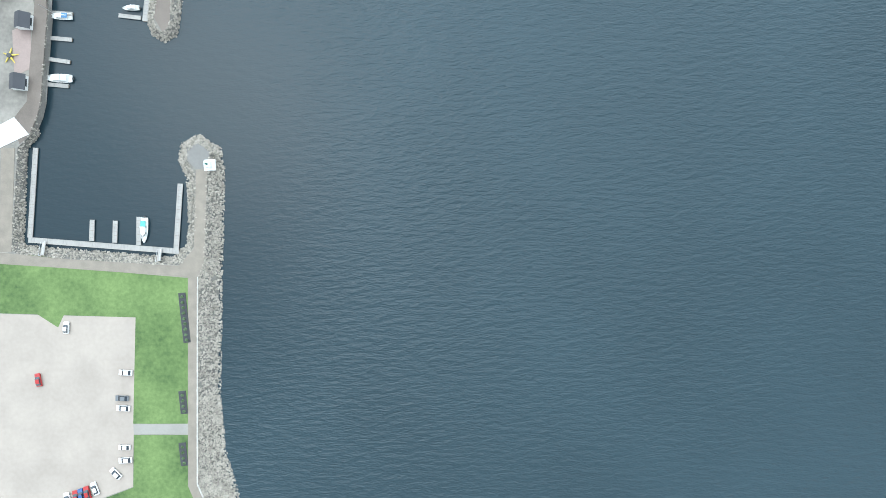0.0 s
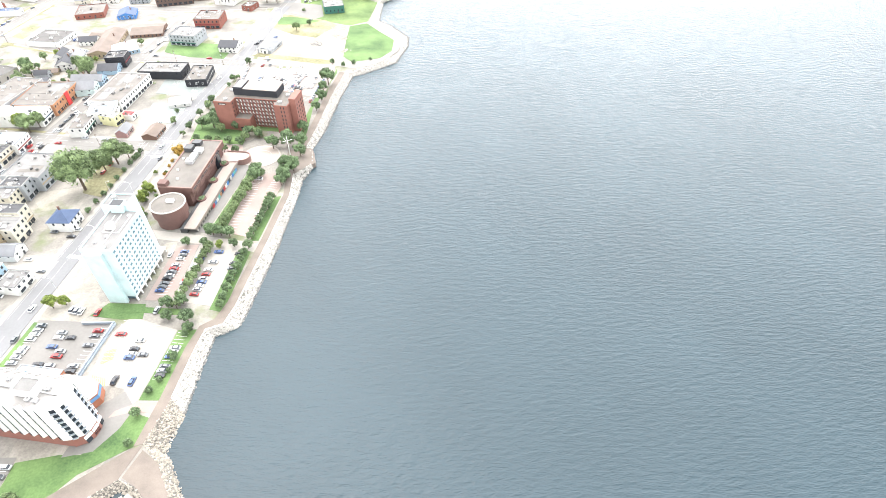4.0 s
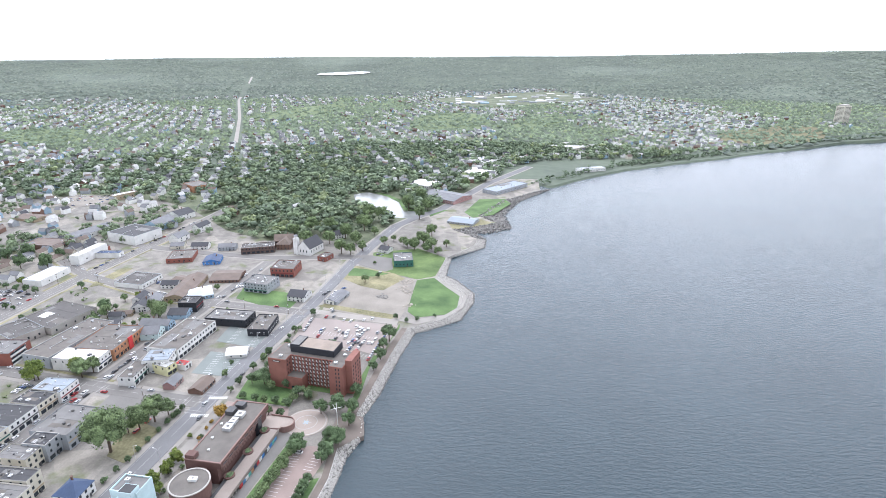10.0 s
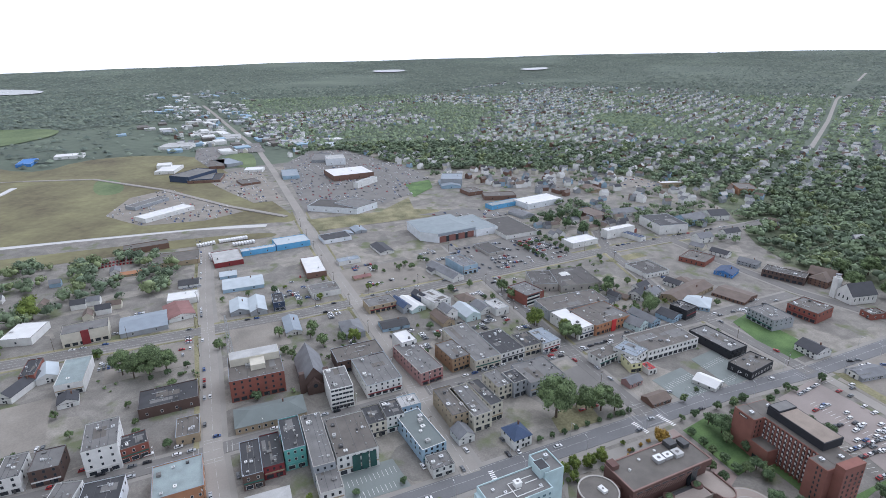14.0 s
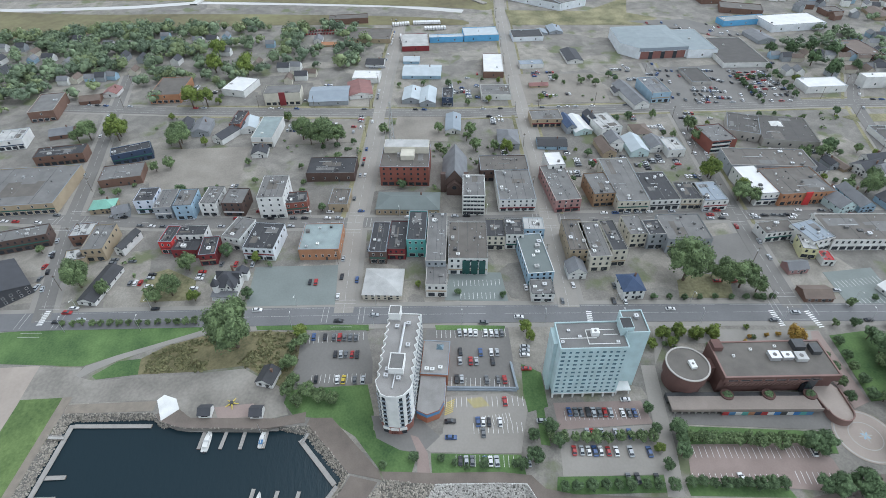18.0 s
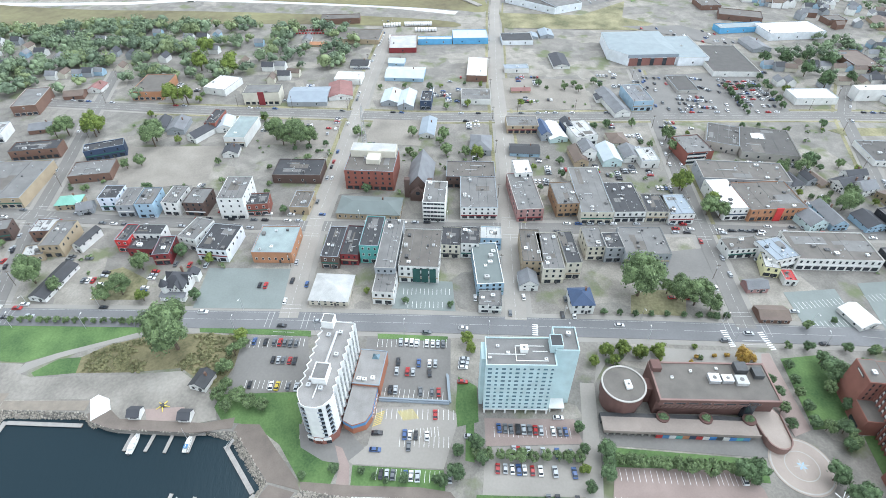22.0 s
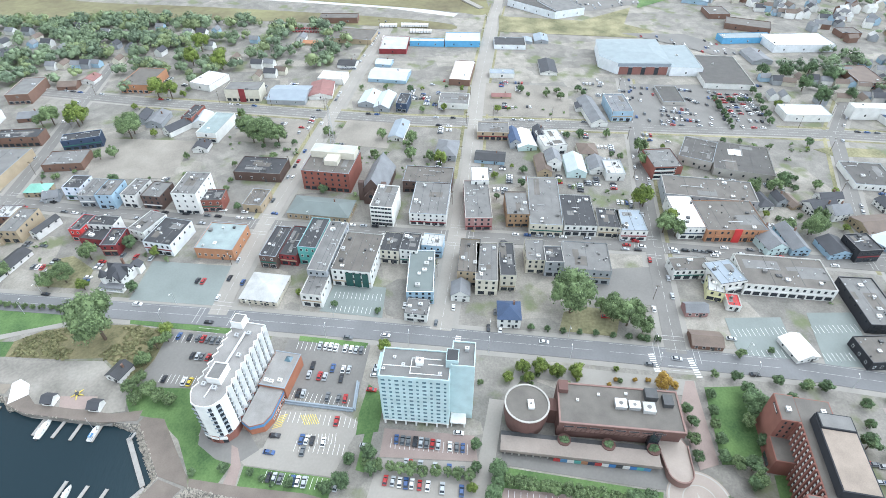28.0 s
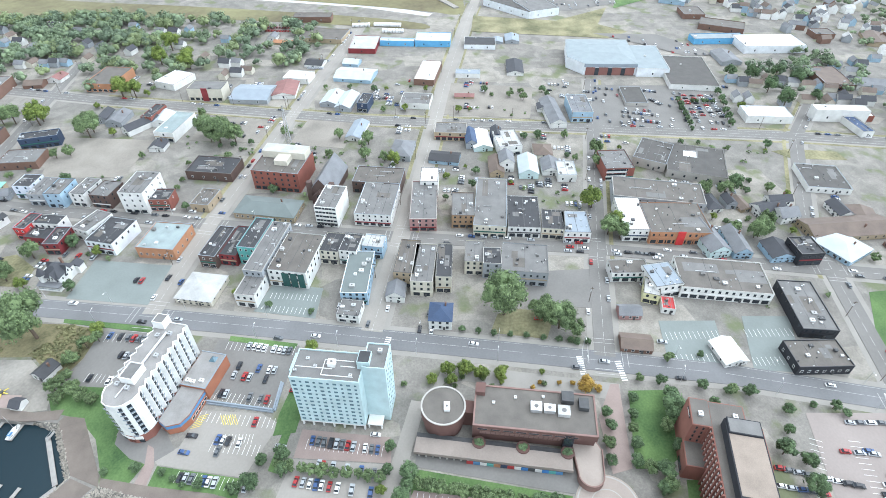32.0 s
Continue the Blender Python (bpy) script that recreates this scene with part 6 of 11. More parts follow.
tree("leaf_mid", -178.3, 507.0, 18.6, 16.6)
tree("leaf_mid", -167.4, 504.1, 15.8, 14.2)
tree("leaf_mid", -157.6, 518.5, 13.5, 12.0)
tree("leaf_dark", -126.6, 444.2, 5.9, 5.8)
tree("leaf_dark", -95.9, 357.2, 5.9, 5.3)
tree("leaf_dark", -86.8, 353.2, 4.9, 4.4)
tree("leaf_dark", -78.4, 356.6, 4.9, 4.4)
tree("leaf_dark", -64.8, 363.0, 4.0, 3.5)
tree("leaf_dark", -164.9, 358.9, 7.2, 6.4)
tree("leaf_dark", -159.5, 303.9, 6.4, 5.7)
tree("leaf_dark", -169.7, 308.3, 6.5, 5.8)
tree("leaf_dark", -517.3, 437.7, 16.0, 14.3)
tree("leaf_dark", -491.6, 442.5, 17.3, 15.4)
tree("leaf_dark", -463.9, 443.8, 18.3, 16.4)
tree("leaf_dark", -508.5, 474.6, 16.5, 14.7)
tree("leaf_dark", -472.5, 473.3, 12.7, 11.4)
tree("leaf_dark", -525.2, 420.8, 12.8, 11.4)
tree("leaf_dark", -523.7, 463.8, 14.9, 13.3)
tree("leaf_dark", -518.6, 374.3, 7.6, 6.8)
tree("leaf_dark", -339.6, 352.3, 14.4, 12.9)
tree("leaf_dark", -395.4, 398.4, 8.1, 7.3)
tree("leaf_dark", -472.4, 357.1, 6.1, 5.4)
tree("leaf_dark", -462.3, 355.9, 6.9, 6.2)
tree("leaf_dark", -454.8, 355.0, 6.6, 5.9)
tree("leaf_dark", -446.4, 354.9, 6.6, 5.9)
tree("leaf_dark", -438.4, 353.7, 6.4, 5.7)
tree("leaf_dark", -430.2, 353.0, 6.4, 5.7)
tree("leaf_dark", -422.9, 352.5, 4.9, 4.4)
tree("leaf_dark", -499.3, 400.2, 6.9, 6.2)
tree("leaf_dark", -486.0, 396.1, 8.0, 7.1)
tree("leaf_dark", -474.4, 395.0, 7.3, 6.5)
tree("leaf_dark", -464.1, 393.1, 7.1, 6.3)
tree("leaf_dark", -451.1, 389.6, 7.4, 6.6)
tree("leaf_dark", -440.2, 387.4, 8.4, 7.5)
tree("leaf_dark", -429.4, 385.3, 7.7, 6.9)
tree("leaf_dark", -472.0, 369.7, 4.9, 4.4)
tree("leaf_dark", -471.2, 373.0, 4.8, 4.3)
tree("leaf_dark", -470.4, 377.5, 5.4, 4.8)
tree("leaf_dark", -471.3, 381.8, 4.8, 4.3)
tree("leaf_dark", -468.8, 385.4, 5.7, 5.1)
tree("leaf_light", -482.1, -124.1, 21.0, 18.8)
tree("leaf_light", -479.9, -111.5, 18.2, 16.2)
tree("leaf_light", -476.7, -44.0, 20.8, 18.5)
tree("leaf_light", -476.8, -54.5, 16.0, 14.3)
tree("leaf_light", -589.8, -121.8, 21.3, 19.0)
tree("leaf_light", -543.7, -87.6, 22.3, 19.9)
tree("leaf_light", -553.7, -118.9, 20.2, 18.1)
tree("leaf_light", -429.9, -167.7, 20.5, 18.3)
tree("leaf_light", -319.7, 253.1, 15.1, 13.5)
tree("leaf_light", -300.5, 263.2, 13.0, 11.6)
tree("leaf_mid", -410.5, -117.2, 21.2, 18.9)
tree("leaf_mid", -412.5, -27.2, 19.5, 17.4)
tree("leaf_mid", -408.0, -8.8, 17.0, 15.1)
tree("leaf_mid", -408.9, 76.9, 10.1, 9.0)
tree("leaf_mid", -393.1, 96.1, 8.7, 7.8)
tree("leaf_mid", -427.9, 91.9, 9.4, 8.4)
tree("leaf_mid", -301.1, 356.6, 12.6, 11.3)
tree("leaf_mid", -335.1, 330.9, 12.1, 10.8)
tree("leaf_mid", -376.5, 114.4, 9.3, 8.3)
tree("leaf_mid", -414.0, 34.4, 9.4, 8.4)
tree("leaf_mid", -383.0, -118.4, 10.3, 9.2)
tree("leaf_mid", -86.2, 518.9, 12.6, 12.3)
tree("leaf_mid", -109.5, 533.1, 11.4, 11.3)
tree("leaf_mid", -73.4, 510.2, 11.0, 10.8)
tree("leaf_mid", -65.7, 536.6, 10.1, 9.8)
tree("leaf_mid", -128.2, 552.5, 8.9, 8.7)
tree("leaf_mid", -100.5, 566.3, 9.1, 8.9)
tree("leaf_mid", -154.7, 573.4, 12.3, 11.0)
tree("leaf_mid", -117.2, 731.1, 22.5, 20.1)
tree("leaf_mid", -100.8, 684.9, 21.2, 18.9)
tree("leaf_mid", -127.8, 684.1, 24.8, 22.2)
tree("leaf_mid", -108.3, 643.8, 20.1, 18.0)
tree("leaf_mid", -53.6, 821.1, 20.7, 18.5)
tree("leaf_mid", -21.0, 881.7, 17.7, 15.8)

tree("leaf_mid", -186.2, 248.0, 5.2, 5.0)
tree("leaf_dark", -175.4, 242.2, 5.2, 5.0)
tree("leaf_dark", -166.7, 240.6, 5.8, 5.5)
tree("leaf_mid", -160.3, 239.0, 5.8, 5.5)
tree("leaf_dark", -152.8, 238.6, 6.3, 6.0)
tree("leaf_dark", -145.4, 236.4, 6.3, 6.0)
tree("leaf_mid", -142.8, 240.8, 7.4, 7.0)
tree("leaf_dark", -167.6, 229.4, 6.3, 6.0)
tree("leaf_dark", -161.1, 229.6, 6.3, 6.0)
tree("leaf_mid", -153.2, 226.9, 6.8, 6.5)
tree("leaf_dark", -145.7, 225.8, 6.3, 6.0)
tree("leaf_dark", -167.8, 258.7, 13.7, 13.0)
tree("leaf_mid", -163.6, 261.5, 10.5, 10.0)
tree("leaf_dark", -151.6, 256.1, 8.4, 8.0)
tree("leaf_dark", -141.0, 246.8, 8.9, 8.5)
tree("leaf_mid", -135.6, 246.3, 8.4, 8.0)
tree("leaf_dark", -184.5, 257.8, 6.3, 6.0)
tree("leaf_dark", -182.3, 275.9, 6.3, 6.0)
tree("leaf_mid", -179.6, 288.4, 6.3, 6.0)
tree("leaf_dark", -179.0, 296.6, 6.3, 6.0)
tree("leaf_dark", -176.4, 258.7, 8.4, 8.0)
tree("leaf_mid", -161.4, 253.2, 7.4, 7.0)
tree("leaf_mid", -184.5, -15.8, 7.2, 8.0)
tree("leaf_mid", -178.1, -8.9, 8.1, 9.0)
tree("leaf_mid", -174.9, -2.5, 7.2, 8.0)
tree("leaf_mid", -173.6, 2.2, 6.3, 7.0)
tree("leaf_mid", -194.3, -19.9, 6.3, 7.0)
tree("leaf_light", -213.9, -14.8, 7.2, 8.0)
tree("leaf_mid", -174.8, -13.4, 5.4, 6.0)

tree("leaf_light", -192.0, 162.1, 4.0, 4.5)
tree("leaf_light", -190.9, 171.3, 4.5, 5.0)
tree("leaf_mid", -186.9, 166.8, 3.1, 3.5)
tree("leaf_mid", -186.7, 176.0, 3.6, 4.0)
tree("leaf_light", -189.5, 183.6, 4.5, 5.0)
tree("leaf_light", -184.8, 184.8, 3.6, 4.0)
tree("leaf_mid", -181.9, 180.4, 2.9, 3.2)
tree("leaf_mid", -185.0, 160.0, 3.1, 3.4)
tree("leaf_mid", -182.1, 163.6, 2.7, 3.0)
tree("leaf_light", -189.9, 204.3, 3.2, 3.6)
tree("leaf_mid", -183.7, 204.3, 2.9, 3.2)
tree("leaf_autumn", -183.7, 217.4, 2.7, 3.0)
tree("leaf_light", -180.8, 224.0, 4.0, 4.4)
tree("leaf_autumn", -180.7, 228.4, 4.0, 4.5)
tree("leaf_autumn", -181.4, 199.1, 2.5, 2.8)
tree("leaf_mid", -182.9, 140.3, 3.1, 3.5)

# ---- the white hotel with stepped bays ----
def white_hotel():
    root = thing("hotel", pose(-175.5, 33.0, GROUND, 0, 0, 79), "white eight-storey hotel with stepped bays and a grey roof", "hotel")
    a, b, h = 6.6, 21.5, 26.0
    bays = 9
    right = []
    step = 2 * b * 0.84 / bays
    for i in range(bays):
        y = -b + 7 + i * step
        right += [(a + 0.9, y), (a - 0.4, y + step * 0.62), (a - 0.4, y + step * 0.7), (a + 0.9, y + step * 0.99)]
    front = [(-a - 0.2, -b + 4.5), (-a + 2.2, -b + 0.6), (-1.8, -b - 0.5), (1.8, -b - 0.5), (a - 2.2, -b + 0.6), (a + 0.4, -b + 4.0)]
    left = [(-x, y) for x, y in reversed(right)]
    pts = front + right + [(a, b + 0.5), (-a + 1, b + 0.5)] + left
    part("wall", Geo().prism(pts, 5.2, h).mesh("wall", "trim_white"), root)
    low = [(x * 1.0, y) for x, y in front] + [(a + 0.6, b), (-a - 0.6, b)]
    part("brick_base", Geo().prism(low, -0.3, 5.2).mesh("brick_base", "holi_red"), root, None, "red brick ground floors")
    part("roof", Geo().prism([(x * 0.97, y * 0.99) for x, y in pts], h, h + 0.12).mesh("roof", "roof_hotel"), root, None, "grey gravel roof")
    n = len(pts)
    gm = Geo()
    for i in range(n):
        p, q = pts[i], pts[(i + 1) % n]
        gm.add([(p[0], p[1], h), (q[0], q[1], h), (q[0] * 0.97, q[1] * 0.99, h), (p[0] * 0.97, p[1] * 0.99, h), (p[0], p[1], h + 0.7), (q[0], q[1], h + 0.7), (q[0] * 0.97, q[1] * 0.99, h + 0.7), (p[0] * 0.97, p[1] * 0.99, h + 0.7)],
               [(4, 5, 6, 7), (0, 1, 5, 4), (3, 2, 6, 7)])
    part("parapet", gm.mesh("parapet", "paint_white"), root, None, "white stepped parapet")
    # recessed balconies between the white bays
    bal = Geo().box(-0.85, -0.1, 0.0, 0.85, 0.25, 2.1, 1).box(-0.95, -0.6, -0.15, 0.95, 0.1, 0.05, 0).box(-0.95, -0.64, 0.05, 0.95, -0.56, 0.9, 2).mesh("balcony", "trim_white", "glass_dark", "metal_grey")
    for f in range(7):
        z = 5.6 + f * 2.9
        for i in range(bays):
            y = -b + 7 + i * step
            ang = math.degrees(math.atan2(step * 0.62, -1.3))
            part("balcony", bal, root, pose(a + 0.32, y + step * 0.3, z, 0, 0, ang + 180 - 180))
            part("balcony", bal, root, pose(-a - 0.32, y + step * 0.3, z, 0, 0, 180 - ang))
        for x, y, r in ((-3.2, -b + 0.12, -14), (3.2, -b + 0.12, 14), (-a + 0.85, -b + 2.7, -58), (a - 0.8, -b + 2.4, 56)):
            part("balcony", bal, root, pose(x, y, z, 0, 0, r))
    for k, (x, r) in enumerate(((-3.4, -14), (0, 0), (3.4, 14))):
        part("shopfront", Geo().box(-1.5, -0.15, 0.3, 1.5, 0.1, 2.4).mesh("shopfront", "glass_dark"), root, pose(x, -b - 0.35 + abs(x) * 0.17, 0, 0, 0, r))
        part("white_band", Geo().box(-1.6, -0.3, 2.9, 1.6, 0.1, 4.6).mesh("white_band", "trim_white"), root, pose(x, -b - 0.4 + abs(x) * 0.17, 0, 0, 0, r))
    part("penthouse", Geo().box(-3, -4, 0, 3, 4, 3.4).box(-3.1, -4.1, 3.4, 3.1, -3.7, 3.9).box(-3.1, 3.7, 3.4, 3.1, 4.1, 3.9).box(-3.1, -3.7, 3.4, -2.7, 3.7, 3.9).box(2.7, -3.7, 3.4, 3.1, 3.7, 3.9).mesh("penthouse", "trim_white"), root, pose(0.3, -7.0, h), "white lift housing")
    part("penthouse", Geo().box(-2.6, -2.6, -4, 2.6, 2.6, 4.2).mesh("penthouse", "trim_white"), root, pose(-4.2, b - 1.0, h), "white stair tower")
    part("penthouse_roof", Geo().box(-2.7, -3.7, 3.42, 2.7, 3.7, 3.5).mesh("penthouse_roof", "tar_grey"), root, pose(0.3, -7.0, h))
    part("penthouse_roof", Geo().box(-2.2, -2.2, 4.2, 2.2, 2.2, 4.26).mesh("penthouse_roof", "tar_grey"), root, pose(-4.2, b - 1.0, h))
    part("duct", Geo().tube((0.3, -2.5, h + 0.9), (0.6, 16, h + 0.9), 0.55, 10).mesh("duct", "steel"), root)
    part("duct", Geo().tube((0.0, -11, h + 0.6), (-0.3, -18, h + 0.6), 0.3, 8).mesh("duct", "steel"), root)
    for x, y in ((-2.5, 14), (2.2, 16), (-3.4, -9), (-3.6, -12), (1.6, -13), (3.4, 4)):
        roof_unit(root, x, y, h + 0.1, 1.6, 1.6, 1.1, "steel")
    # low brick wing
    wing = thing("hotel_wing", pose(-174.5, 47.2, GROUND, 0, 0, 79), "low orange-brick hotel wing with a blue glazed band", "building")
    pts = [(-6.0, -15.5), (-1.5, -17.5), (3.5, -15.0), (5.2, -10.5), (5.2, 2.0), (-6.0, 2.0)]
    part("wall", Geo().prism(pts, -0.3, 6.2).mesh("wall", "wing_brick"), wing)
    part("glazing", Geo().prism([(x * 1.01, y * 1.01) for x, y in pts], 3.9, 5.6).mesh("glazing", "trim_blue"), wing, None, "blue glazed band")
    part("roof", Geo().prism([(x * 0.995, y * 0.997) for x, y in pts], 6.2, 6.35).mesh("roof", "roof_hotel"), wing)
    part("wall", Geo().box(-6.2, 2.0, -0.3, 6.0, 21, 7.6).mesh("wall", "wing_brick"), wing)
    part("roof", Geo().box(-6.0, 2.3, 7.6, 5.7, 20.7, 7.75).mesh("roof", "roof_hotel"), wing)
    part("coping", Geo().box(-6.3, 1.9, 7.6, 6.1, 2.3, 8.0).box(-6.3, 20.7, 7.6, 6.1, 21.1, 8.0).box(5.7, 2.3, 7.6, 6.1, 20.7, 8.0).mesh("coping", "metal_grey"), wing)
    part("skylight", mesh_of("skylight", [(-1.6, -1.6, 0), (1.6, -1.6, 0), (1.6, 1.6, 0), (-1.6, 1.6, 0), (0, 0, 1.3)], [(0, 1, 4), (1, 2, 4), (2, 3, 4), (3, 0, 4)], ["glass_blue"]), wing, pose(1.5, 17.5, 7.75))
    for x, y in ((-3.5, 4.5), (-1, 4.3), (2.5, 5.5)):
        roof_unit(wing, x, y, 7.7, 1.8, 1.5, 1.0, "trim_white")
    for i in range(5):
        part("window", window_mesh(2.0, 1.5, "trim_white"), wing, pose(5.22, -9 + i * 2.4, 1.2, 0, 0, 90))


white_hotel()


# ---- the pale blue apartment tower ----
def blue_tower():
    root = thing("apartment_tower", pose(-168.8, 112.4, GROUND, 0, 0, 84.5), "pale blue eleven-storey apartment tower on white columns", "apartment tower")
    a, b, h = 14.0, 7.2, 33.0
    part("wall", Geo().box(-a, -b, 3.2, a, b, h).mesh("wall", "tower_blue"), root)
    part("wall", Geo().box(-a - 1.6, -b + 4.5, -0.2, -a, b - 1.0, h - 1.5).mesh("wall", "tower_blue"), root)
    part("ground_floor", Geo().box(-a + 1.5, -b + 2.2, -0.2, a - 1.5, b, 3.2).mesh("ground_floor", "glass_blue"), root)
    part("roof", Geo().box(-a + 0.4, -b + 0.4, h, a - 0.4, b - 0.4, h + 0.1).mesh("roof", "tar_grey"), root)
    gm = Geo().box(-a, -b, h, a, -b + 0.4, h + 0.7).box(-a, b - 0.4, h, a, b, h + 0.7).box(-a, -b + 0.4, h, -a + 0.4, b - 0.4, h + 0.7).box(a - 0.4, -b + 0.4, h, a, b - 0.4, h + 0.7)
    part("parapet", gm.mesh("parapet", "tower_blue"), root)
    for i in range(7):
        part("column", Geo().box(-0.35, -0.35, -0.2, 0.35, 0.35, 3.2).mesh("column", "trim_white"), root, pose(-a + 0.6 + i * (2 * a - 1.2) / 6, -b + 0.4, 0))
    part("floor_edge", Geo().box(-a - 0.1, -b - 0.15, 2.9, a + 0.1, -b, 3.4).mesh("floor_edge", "trim_white"), root)
    wide, thin = window_mesh(1.8, 1.45, "tower_blue", "glass_blue"), window_mesh(1.25, 1.45, "tower_blue", "glass_blue")
    for f in range(11):
        z = 4.3 + f * 2.62
        for i in range(10):
            part("window", thin if i % 2 else wide, root, pose(-a + 1.6 + i * (2 * a - 3.2) / 9, -b - 0.03, z))
    # taller wing behind the corner
    part("stair_wing", Geo().box(a, -1.5, -0.2, a + 9.5, 11.0, h + 2.4).mesh("stair_wing", "tower_blue"), root)
    part("wing_roof", Geo().box(a + 0.4, -1.1, h + 2.4, a + 9.1, 10.6, h + 2.5).mesh("wing_roof", "tar_grey"), root)
    gm = Geo().box(a, -1.5, h + 2.4, a + 9.5, -1.1, h + 3.1).box(a, 10.6, h + 2.4, a + 9.5, 11.0, h + 3.1).box(a, -1.1, h + 2.4, a + 0.4, 10.6, h + 3.1).box(a + 9.1, -1.1, h + 2.4, a + 9.5, 10.6, h + 3.1)
    part("parapet", gm.mesh("parapet", "tower_blue"), root)
    part("lift_housing", Geo().box(a - 2, -0.5, h, a + 3, 5.5, h + 4.6).mesh("lift_housing", "tower_blue"), root)
    part("lift_roof", Geo().box(a - 1.7, -0.2, h + 4.6, a + 2.7, 5.2, h + 4.7).mesh("lift_roof", "tar_black"), root)
    for f in range(11):
        for i in range(4):
            part("window", thin, root, pose(a + 9.53, 0.5 + i * 2.8, 4.3 + f * 2.75, 0, 0, 90))
    part("entrance_canopy", Geo().box(a + 0.5, -6.5, 2.9, a + 7, -1.6, 3.5).box(a + 0.8, -6.2, -0.2, a + 1.3, -5.7, 2.9).box(a + 6.2, -6.2, -0.2, a + 6.7, -5.7, 2.9).mesh("entrance_canopy", "trim_white"), root)
    roof_unit(root, 1.5, 0.5, h + 0.1, 3.0, 2.6, 2.4, "trim_white")
    pipe = Geo().box(-a + 1, -1.6, h + 0.1, 2, -1.3, h + 0.35).box(-2, -4.5, h + 0.1, -1.7, 3, h + 0.35).box(-2, -4.8, h + 0.1, 11, -4.5, h + 0.35).box(-2, 2.7, h + 0.1, 10, 3.0, h + 0.35).box(5, 0, h + 0.1, 11, 0.3, h + 0.35)
    part("roof_pipe", pipe.mesh("roof_pipe", "trim_white"), root)
    for x, y in ((10, -4), (-12.5, -3.5), (-9, 2.5), (-5, -0.8)):
        roof_unit(root, x, y, h + 0.1, 1.2, 1.0, 0.8, "steel")
    roof_unit(root, a + 6, 7, h + 2.5, 1.6, 1.6, 1.6, "steel")


blue_tower()


# ---- the brown civic building with its drum ----
def civic():
    root = thing("civic_building", pose(-161.9, 196.2, GROUND, 0, 0, 84), "dark brown brick civic building with a flat grey roof", "building")
    a, b, h = 25.0, 9.8, 13.0
    part("wall", Geo().box(-a, -b + 2.2, -0.2, a, b, h - 3.4).mesh("wall", "civic_brown"), root)
    part("upper_wall", Geo().box(-a, -b, h - 3.4, a, b, h).mesh("upper_wall", "civic_brown"), root, None, "overhanging brown brick band")
    vs = [(-a + 3, -b + 2.1, 4.2), (a - 14, -b + 2.1, 4.2), (a - 14, -b + 0.1, h - 3.4), (-a + 3, -b + 0.1, h - 3.4), (-a + 3, -b + 2.3, 4.2), (a - 14, -b + 2.3, 4.2), (a - 14, -b + 2.3, h - 3.4), (-a + 3, -b + 2.3, h - 3.4)]
    part("sloped_glazing", mesh_of("sloped_glazing", vs, [(0, 1, 2, 3), (4, 7, 6, 5), (0, 3, 7, 4), (1, 5, 6, 2)], ["civic_panel"]), root, None, "sloping brown glazed panels")
    fin = Geo().box(-0.12, -0.15, 0, 0.12, 0.0, 5.4).mesh("mullion", "civic_brown")
    for i in range(17):
        part("mullion", fin, root, pose(-a + 3.6 + i * 1.95, -b + 2.05, 4.2, 19.5, 0, 0))
    part("entrance_recess", Geo().box(a - 13, -b - 0.05, 0.5, a - 9, -b + 2.4, h - 0.8).mesh("entrance_recess", "glass_dark"), root)
    for i in range(8):
        part("window", window_mesh(4.2, 1.2, "civic_panel"), root, pose(-a + 4 + i * 5.2, -b - 0.02, h - 2.6))
    part("roof", Geo().box(-a + 0.6, -b + 0.6, h, a - 0.6, b - 0.6, h + 0.08).mesh("roof", "tar_brown"), root)
    gm = Geo().box(-a - 0.1, -b - 0.1, h, a + 0.1, -b + 0.6, h + 0.5).box(-a - 0.1, b - 0.6, h, a + 0.1, b + 0.1, h + 0.5).box(-a - 0.1, -b + 0.6, h, -a + 0.6, b - 0.6, h + 0.5).box(a - 0.6, -b + 0.6, h, a + 0.1, b - 0.6, h + 0.5)
    part("parapet", gm.mesh("parapet", "civic_panel"), root)
    part("stair_head", Geo().box(-a + 0.2, 4.5, h, -a + 4.2, 9.5, h + 2.6).mesh("stair_head", "civic_brown"), root)
    part("stair_head", Geo().box(11, 4.0, h, 16, 8.8, h + 2.8).mesh("stair_head", "dark_metal"), root)
    part("stair_head", Geo().box(18, 1.5, h, 22, 6.5, h + 2.4).mesh("stair_head", "dark_metal"), root)
    for x, y, w, d in ((0.5, 0.8, 4.5, 4.2), (6.0, 0.6, 4.5, 3.4), (11.8, 0.0, 4.8, 4.4)):
        roof_unit(root, x, y, h + 0.1, w, d, 2.0, "steel" if w < 4.6 else "tar_light")
    for x, y in ((-17, 1.5), (3.5, 6.5), (-8, 5)):
        roof_unit(root, x, y, h + 0.1, 1.0, 1.0, 0.8, "trim_white")
    drum = thing("civic_drum", pose(-164.5, 158.4, GROUND), "round brown brick council chamber with a flat roof", "building")
    part("wall", Geo().prism(ring_pts(0, 0, 8.4, 40), -0.2, 6.5).prism(ring_pts(0, 0, 9.4, 40), 6.5, 12.0).mesh("wall", "civic_brown"), drum)
    part("roof", Geo().prism(ring_pts(0, 0, 8.8, 40), 12.0, 12.1).mesh("roof", "tar_brown"), drum)
    gm = Geo()
    o, i_ = ring_pts(0, 0, 9.5, 40), ring_pts(0, 0, 8.8, 40)
